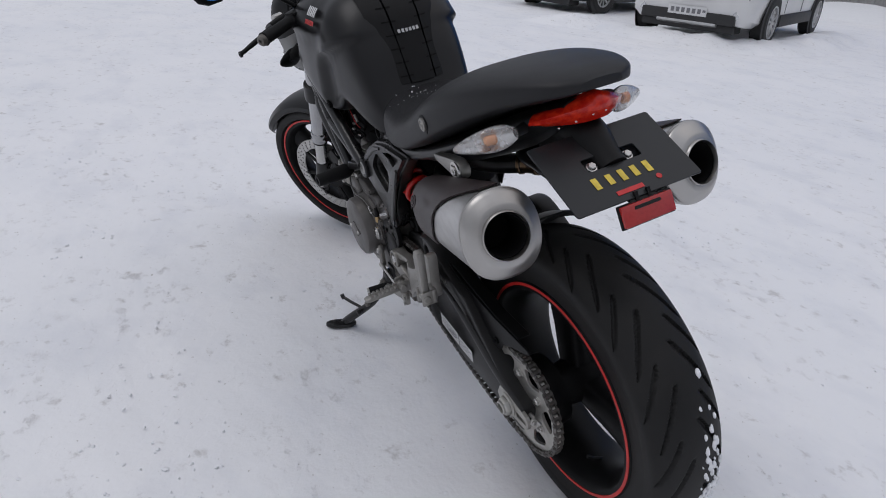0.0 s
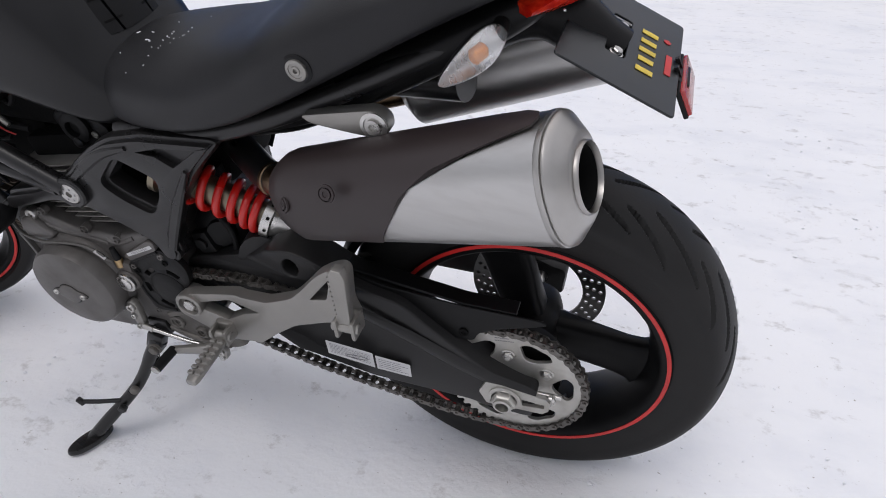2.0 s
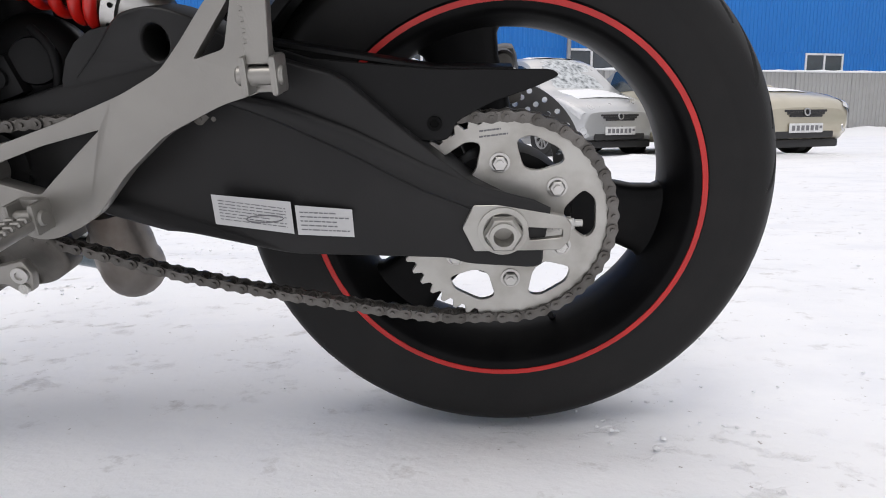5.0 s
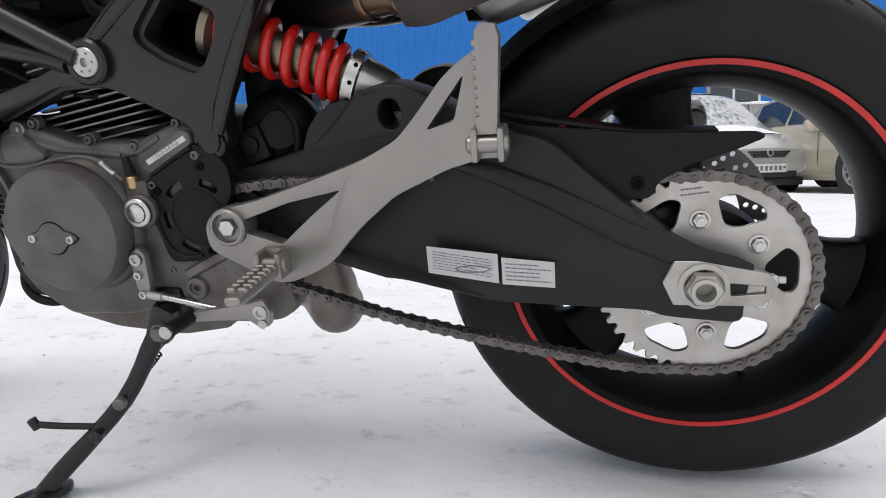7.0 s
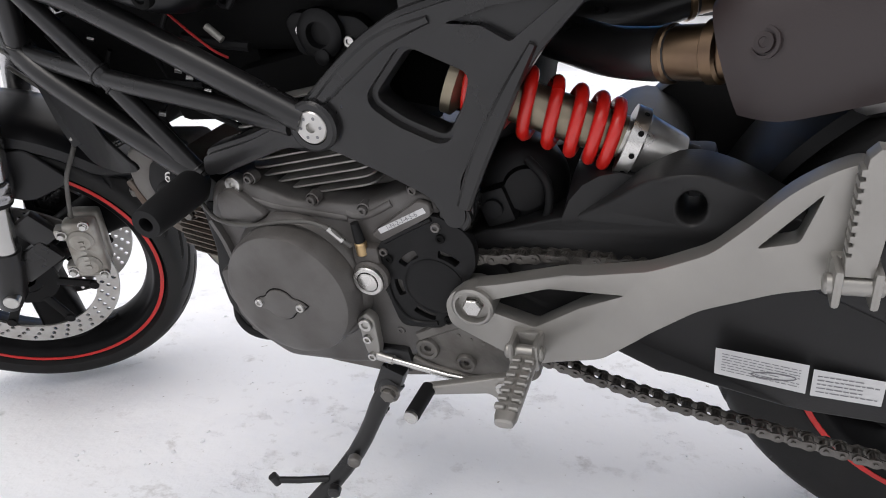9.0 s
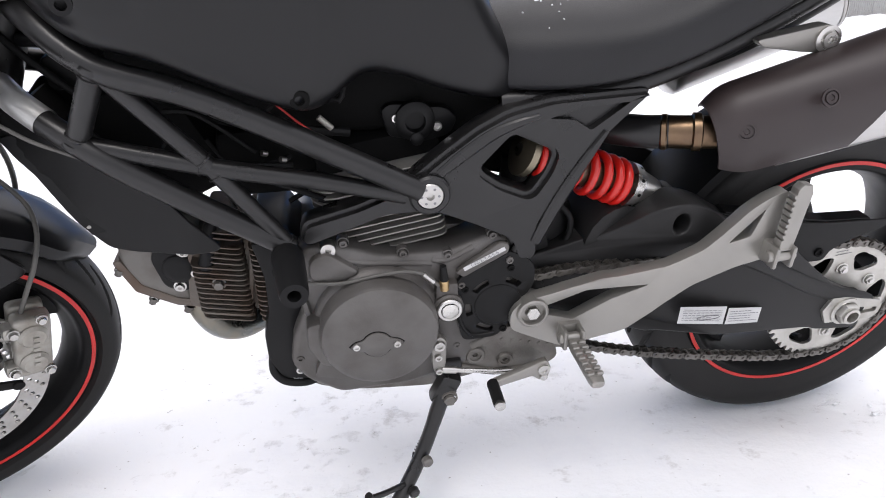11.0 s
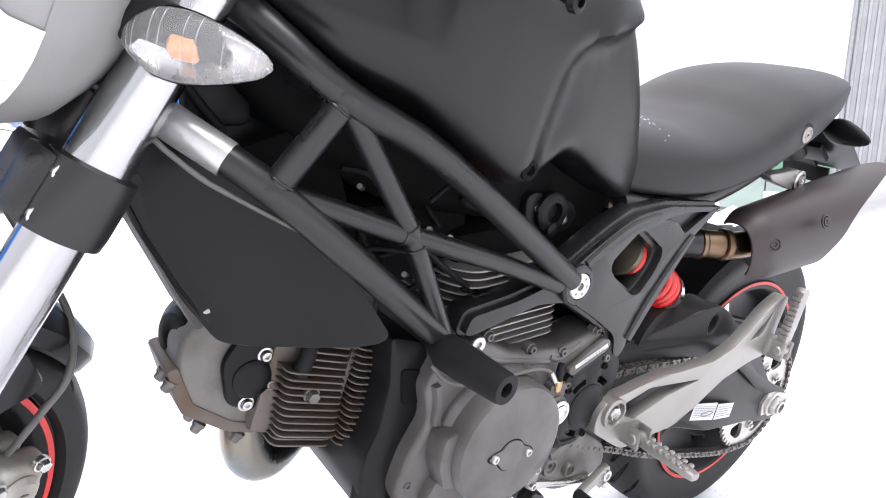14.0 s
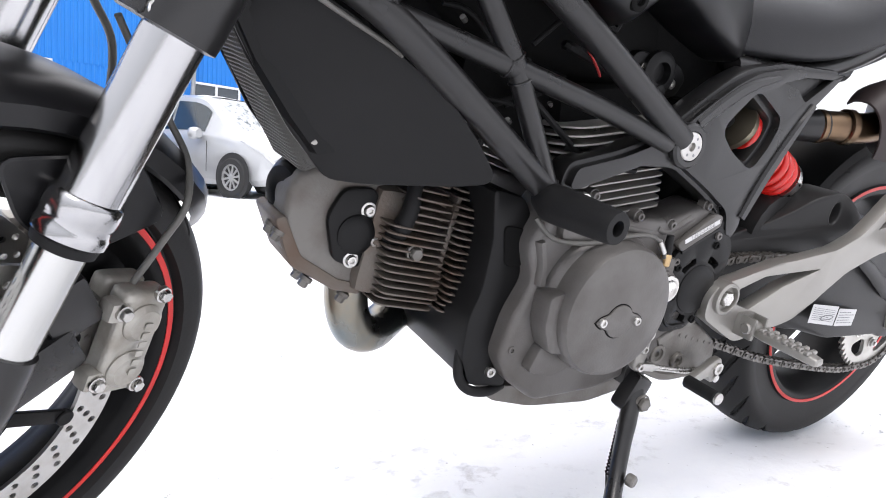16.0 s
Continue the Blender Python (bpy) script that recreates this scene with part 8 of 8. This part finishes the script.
    if s > 0:
        loop = curve_through([(1.315, 0.020, 0.330), (1.285, -0.008, 0.270), (1.262, -0.006, 0.230), (1.251, 0.022, 0.200), (1.256, 0.050, 0.165), (1.276, 0.050, 0.128), STEER @ (cal + Vector((-0.005, 0.01, 0.062)))], 6)
        tube(bm, loop, 0.0036, 12)
        part("brake_hose", bm, CABLE, bike, "grey braided brake hose")
        bm = bmesh.new()
    else:
        tube(bm, curve_through([cal + Vector((-0.005, 0.01 * s, 0.062)), cal + Vector((-0.035, 0.012 * s, 0.085)), cal + Vector((-0.070, 0.012 * s, 0.16)), cal + Vector((-0.072, 0.010 * s, 0.24)), cal + Vector((-0.045, 0.008 * s, 0.29)), leg(s, 0.39) + Vector((-0.045, -0.03 * s, 0))], 6), 0.0042, 12)
        fpart("brake_hose", bm, CABLE, bike, "grey braided brake hose")
    # front indicators
    ia, ib = Vector((1.311, 0.100 * s, 0.511)), Vector((1.280, 0.208 * s, 0.531))
    lens = indicator(STEER @ ia, STEER @ ib, bike, 0.026, 0.55, STEER @ (ia + Vector((-0.02, -0.03 * s, 0.01))), True)
    bm = bmesh.new()
    tube(bm, [ia + Vector((-0.03, -0.05 * s, 0.0)), ia + Vector((-0.012, -0.015 * s, 0.012)), ia + Vector((-0.02, 0.03 * s, 0.016)), ia + Vector((-0.03, 0.07 * s, 0.010))], [0.02, 0.022, 0.016, 0.006], 16, 4)
    fpart("indicator_stalk", bm, SOFT_RUBBER, lens)
    # handlebar half, grip and levers
    bm = bmesh.new()
    g0, g1 = Vector((1.128, 0.252 * s, 0.694)), Vector((1.088, 0.368 * s, 0.692))
    if s > 0:
        g0, g1 = STEER.inverted() @ Vector((0.985, 0.197, 0.632)), STEER.inverted() @ Vector((0.925, 0.292, 0.613))
    tube(bm, curve_through([(1.185, 0.0, 0.655), (1.185, 0.07 * s, 0.655), g0 + (g0 - g1) * 0.6, g0, g1], 5), 0.0115, 14)
    hb = fpart("handlebar", bm, FRAME, bike, "black handlebar")
    bm = bmesh.new()
    d = (g1 - g0)
    lathe(bm, [(0.020, 0), (0.021, 0.003), (0.017, 0.006)] + [(0.0152 + (0.0009 if i % 2 else 0), 0.010 + i * 0.0042) for i in range(26)] + [(0.0185, d.length), (0.015, d.length + 0.002)], g0, d, 24)
    fpart("grip", bm, SOFT_RUBBER, hb, "ribbed black rubber grip")
    bm = bmesh.new()
    lathe(bm, [(0.0150, 0.0), (0.0150, 0.010), (0.0115, 0.015), (0.006, 0.015), (0.005, 0.010), (1e-5, 0.010)], g1, d, 22)
    fpart("bar_end", bm, GRIMY, hb)
    bm = bmesh.new()
    if s > 0:
        back = STEER.inverted()
        root, mid_, tip_ = (back @ Vector(p) for p in ((1.079, 0.238, 0.612), (1.045, 0.247, 0.611), (1.023, 0.346, 0.569)))
        tube(bm, [back @ Vector((1.070, 0.190, 0.632)), root, mid_, mid_.lerp(tip_, 0.5), tip_], [0.011, 0.0105, 0.0090, 0.0070, 0.0060], 12, 4)
        lathe(bm, [(0.0045, -0.004), (0.0085, -0.003), (0.0085, 0.003), (0.0045, 0.004)], tip_, (0.3, 1, 0.2), 16, closed=True)
        fpart("hand_lever", bm, PLASTIC, hb, "black hand lever with a drilled end")
        bm = bmesh.new()
        disc_rod(bm, back @ Vector((1.079, 0.240, 0.609)), back @ Vector((1.079, 0.252, 0.607)), 0.0075, 16, bevel=0.002)
        fpart("lever_screw", bm, STEEL, hb)
        bm = bmesh.new()
        disc_rod(bm, back @ Vector((1.098, 0.195, 0.632)), back @ Vector((1.082, 0.225, 0.630)), 0.010, 18, bevel=0.003)
        fpart("lever_adjuster", bm, STEEL, hb, "bright lever adjuster")
        bm = bmesh.new()
    else:
        tube(bm, curve_through([(1.205, 0.165 * s, 0.664), (1.222, 0.195 * s, 0.660), (1.225, 0.27 * s, 0.652), (1.205, 0.34 * s, 0.646), (1.190, 0.378 * s, 0.644)], 5), [0.0075, 0.0065, 0.0055, 0.005, 0.0048, 0.0055], 12)
        g = bmesh.ops.create_icosphere(bm, subdivisions=2, radius=0.0075)
        bmesh.ops.translate(bm, vec=Vector((1.188, 0.380 * s, 0.644)), verts=g["verts"])
        fpart("hand_lever", bm, PLASTIC, hb, "black hand lever with a ball end")
        bm = bmesh.new()
    dn = d.normalized()
    turn = Vector((0, 1, 0)).rotation_difference(dn).to_matrix()
    box(bm, g0 - dn * 0.068 + Vector((0.012, 0, -0.006)), (0.045, 0.045, 0.036), turn, 0.009)
    box(bm, g0 - dn * 0.020, (0.040, 0.040, 0.042), turn, 0.009)
    fpart("switch_block", bm, PLASTIC, hb)
    bm = bmesh.new()
    box(bm, g0 - dn * 0.095 + Vector((0.010, 0, 0.040)), (0.05, 0.045, 0.04), turn, 0.012)
    fpart("fluid_reservoir", bm, PLASTIC, hb)
    bm = bmesh.new()
    tube(bm, [g0 - dn * 0.05 + Vector((0, 0, 0.012)), (1.12, 0.29 * s, 0.80), (1.06, 0.39 * s, 0.865)], 0.006, 12, 4)
    mi = fpart("mirror", bm, PLASTIC, bike, "black rear view mirror")
    bm = bmesh.new()
    rings = []
    for f_, k in ((0.0, 0.1), (0.1, 0.55), (0.3, 0.9), (0.55, 1.0), (0.8, 0.85), (0.95, 0.5), (1.0, 0.1)):
        c = Vector((1.045, (0.375 + 0.15 * f_) * s, 0.872))
        rings.append([c + Vector((0.012 * k * math.cos(t), 0, 0.042 * k * math.sin(t))) for t in (2 * math.pi * q / 20 for q in range(20))])
    loft(bm, rings)
    fpart("mirror_shell", bm, PLASTIC, mi)
    bm = bmesh.new()
    rr = [[(1.0322, (0.450 + 0.062 * math.cos(t)) * s, 0.872 + 0.034 * math.sin(t)) for t in (2 * math.pi * q / 28 for q in range(28))]]
    bm.faces.new([bm.verts.new(p) for p in rr[0]])
    fpart("mirror_glass", bm, surface("mirror_silver", (0.85, 0.87, 0.88), 0.04, 1.0, bump=0, mix=0.05) if s > 0 else bpy.data.materials["mirror_silver"], mi)

bm = bmesh.new()
disc_rod(bm, (FW.x, -0.13, FW.z), (FW.x, 0.13, FW.z), 0.0125, 24, bevel=0.002)
fpart("front_axle", bm, STEEL, bike)

# front mudguard
bm = bmesh.new()
rings = []
for k in range(27):
    a = radians(28 + 128 * k / 26)
    e = min(1.0, min(k, 26 - k) / 4 + 0.35)
    rr = 0.318
    half = [(0.072 * e, 0.885 + 0.03 * (1 - e)), (0.071 * e, 0.94), (0.055 * e, 0.985), (0.028 * e, 1.0), (0, 1.004)]
    prof = half + [(-y, f_) for y, f_ in half[-2::-1]]
    prof += [(y * 0.95, f_ - 0.012) for y, f_ in prof[::-1]]
    rings.append([(FW.x + rr * f_ * math.cos(a), y, FW.z + rr * f_ * math.sin(a)) for y, f_ in prof])
loft(bm, rings)
mg = fpart("front_mudguard", bm, MATT_BLACK, bike, "matt black front mudguard")
for s in (1, -1):
    bm = bmesh.new()
    o = rounded([(FW.x - 0.03, FW.z + 0.255), (FW.x - 0.15, FW.z + 0.245), (FW.x - 0.19, FW.z + 0.17), (FW.x - 0.11, FW.z + 0.15), (FW.x - 0.05, FW.z + 0.19)], 0.02)
    plate(bm, o, *sorted((0.070 * s, 0.076 * s)), (), 0.002, 1)
    fpart("mudguard_side", bm, MATT_BLACK, mg)

# headlamp: grey cowl below, black mask above, clear lens
def lamp_ring(x, zc, hw, hh, n=40, e=2.4):
    out = []
    for k in range(n):
        t = 2 * math.pi * k / n
        cs, sn = math.cos(t), math.sin(t)
        out.append((x + 0.25 * (-(hh * sn)) * 0.35, hw * math.copysign(abs(cs) ** (2 / e), cs), zc + hh * (1 if sn > 0 else 1.22) * math.copysign(abs(sn) ** (2 / e), sn)))
    return out


BODY = ((1.275, 0.585, 0.074, 0.098), (1.292, 0.578, 0.098, 0.124), (1.325, 0.570, 0.110, 0.132), (1.352, 0.566, 0.110, 0.130), (1.368, 0.564, 0.106, 0.124))
FACE = ((1.366, 0.564, 0.106, 0.124), (1.384, 0.561, 0.094, 0.108), (1.397, 0.558, 0.066, 0.072), (1.402, 0.557, 0.014, 0.016))


def lamp_arc(rows, k0, k1, grow=0.0, dx=0.0):
    return [[lamp_ring(x + dx, zc, hw + grow, hh + grow)[k % 40] for k in range(k0, k1 + 1)] for x, zc, hw, hh in rows]


bm = bmesh.new()
loft(bm, [lamp_ring(*r) for r in BODY], caps=False)
loft(bm, lamp_arc(FACE, 20, 40), closed=False, caps=False)
hl = fpart("headlamp", bm, GREYCOWL, bike, "grey headlamp cowl with a clear faceted lens")
bm = bmesh.new()
loft(bm, lamp_arc(FACE, 0, 20, 0.002, 0.006), closed=False, caps=False)
fpart("lens", bm, LENS, hl, "clear lens")
bm = bmesh.new()
loft(bm, lamp_arc(FACE, 0, 20, -0.006, -0.012), closed=False, caps=False)
fpart("lamp_reflector", bm, REFLECTOR, hl)
bm = bmesh.new()
for k in range(26):
    y = -0.105 + k * 0.0084
    tube(bm, [(1.378 - 0.9 * y * y, y, 0.568), (1.380 - 0.9 * y * y, y, 0.582)], 0.0012, 5)
tagged(fpart("lens_flutes", bm, LENS, hl), kind="stuff")
bm = bmesh.new()
loft(bm, lamp_arc(BODY, 0, 20, 0.0035), closed=False, caps=False)
fpart("lamp_mask", bm, MATT_BLACK, hl, "black upper lamp mask")
bm = bmesh.new()  # the lower lens, wrapped round the chin
loft(bm, lamp_arc(FACE, 22, 38, 0.003, 0.006), closed=False, caps=False)
fpart("side_lens", bm, LENS, hl, "clear lower lens")
bm = bmesh.new()
loft(bm, lamp_arc(FACE, 22, 38, 0.0005, 0.0015), closed=False, caps=False)
fpart("side_reflector", bm, REFLECTOR, hl)
for k in range(9):
    bm = bmesh.new()
    tube(bm, [Vector(row[2 + k * 2 % 15]) for row in lamp_arc(FACE[:3], 22, 38, 0.0035, 0.006)], 0.0008, 5)
    fpart("lens_flute", bm, LENS, hl)
bm = bmesh.new()  # added plate behind the headstock, closes a see-through gap
plate(bm, rounded([(1.175, 0.449), (1.111, 0.46), (1.105, 0.413), (1.17, 0.405)], 0.012), 0.010, 0.030, (), 0.004, 2)
part("wiring_boot", bm, PLASTIC, bike, "black plate added behind the headstock to close a gap")
bm = bmesh.new()
box(bm, (1.225, 0.0, 0.705), (0.06, 0.14, 0.09), Matrix.Rotation(radians(-40), 3, "Y"), 0.014)
fpart("instrument_pod", bm, PLASTIC, bike, "black instrument pod")
bm = bmesh.new()
for y0, z0, y1, x1, z1 in ((0.06, 0.64, 0.03, 1.16, 0.50), (0.13, 0.67, 0.05, 1.15, 0.48), (-0.06, 0.64, -0.02, 1.16, 0.5), (0.02, 0.60, 0.09, 1.17, 0.42)):
    bm = bmesh.new()
    tube(bm, [(1.22, y0, z0), (1.235, y0 * 0.8 + 0.01, (z0 + z1) / 2), (x1, y1, z1)], 0.005, 10, 6)
    fpart("control_cable", bm, SOFT_RUBBER, bike, "black control cable")
bm = bmesh.new()
tube(bm, curve_through([(1.236, 0.075, 0.436), (1.220, 0.110, 0.408), (1.198, 0.115, 0.390), (1.173, 0.120, 0.374), (1.142, 0.124, 0.360), (1.107, 0.128, 0.345), (1.085, 0.126, 0.335)], 5), 0.0026, 10)
part("clutch_pipe", bm, CABLE, bike, "grey clutch pipe along the frame")
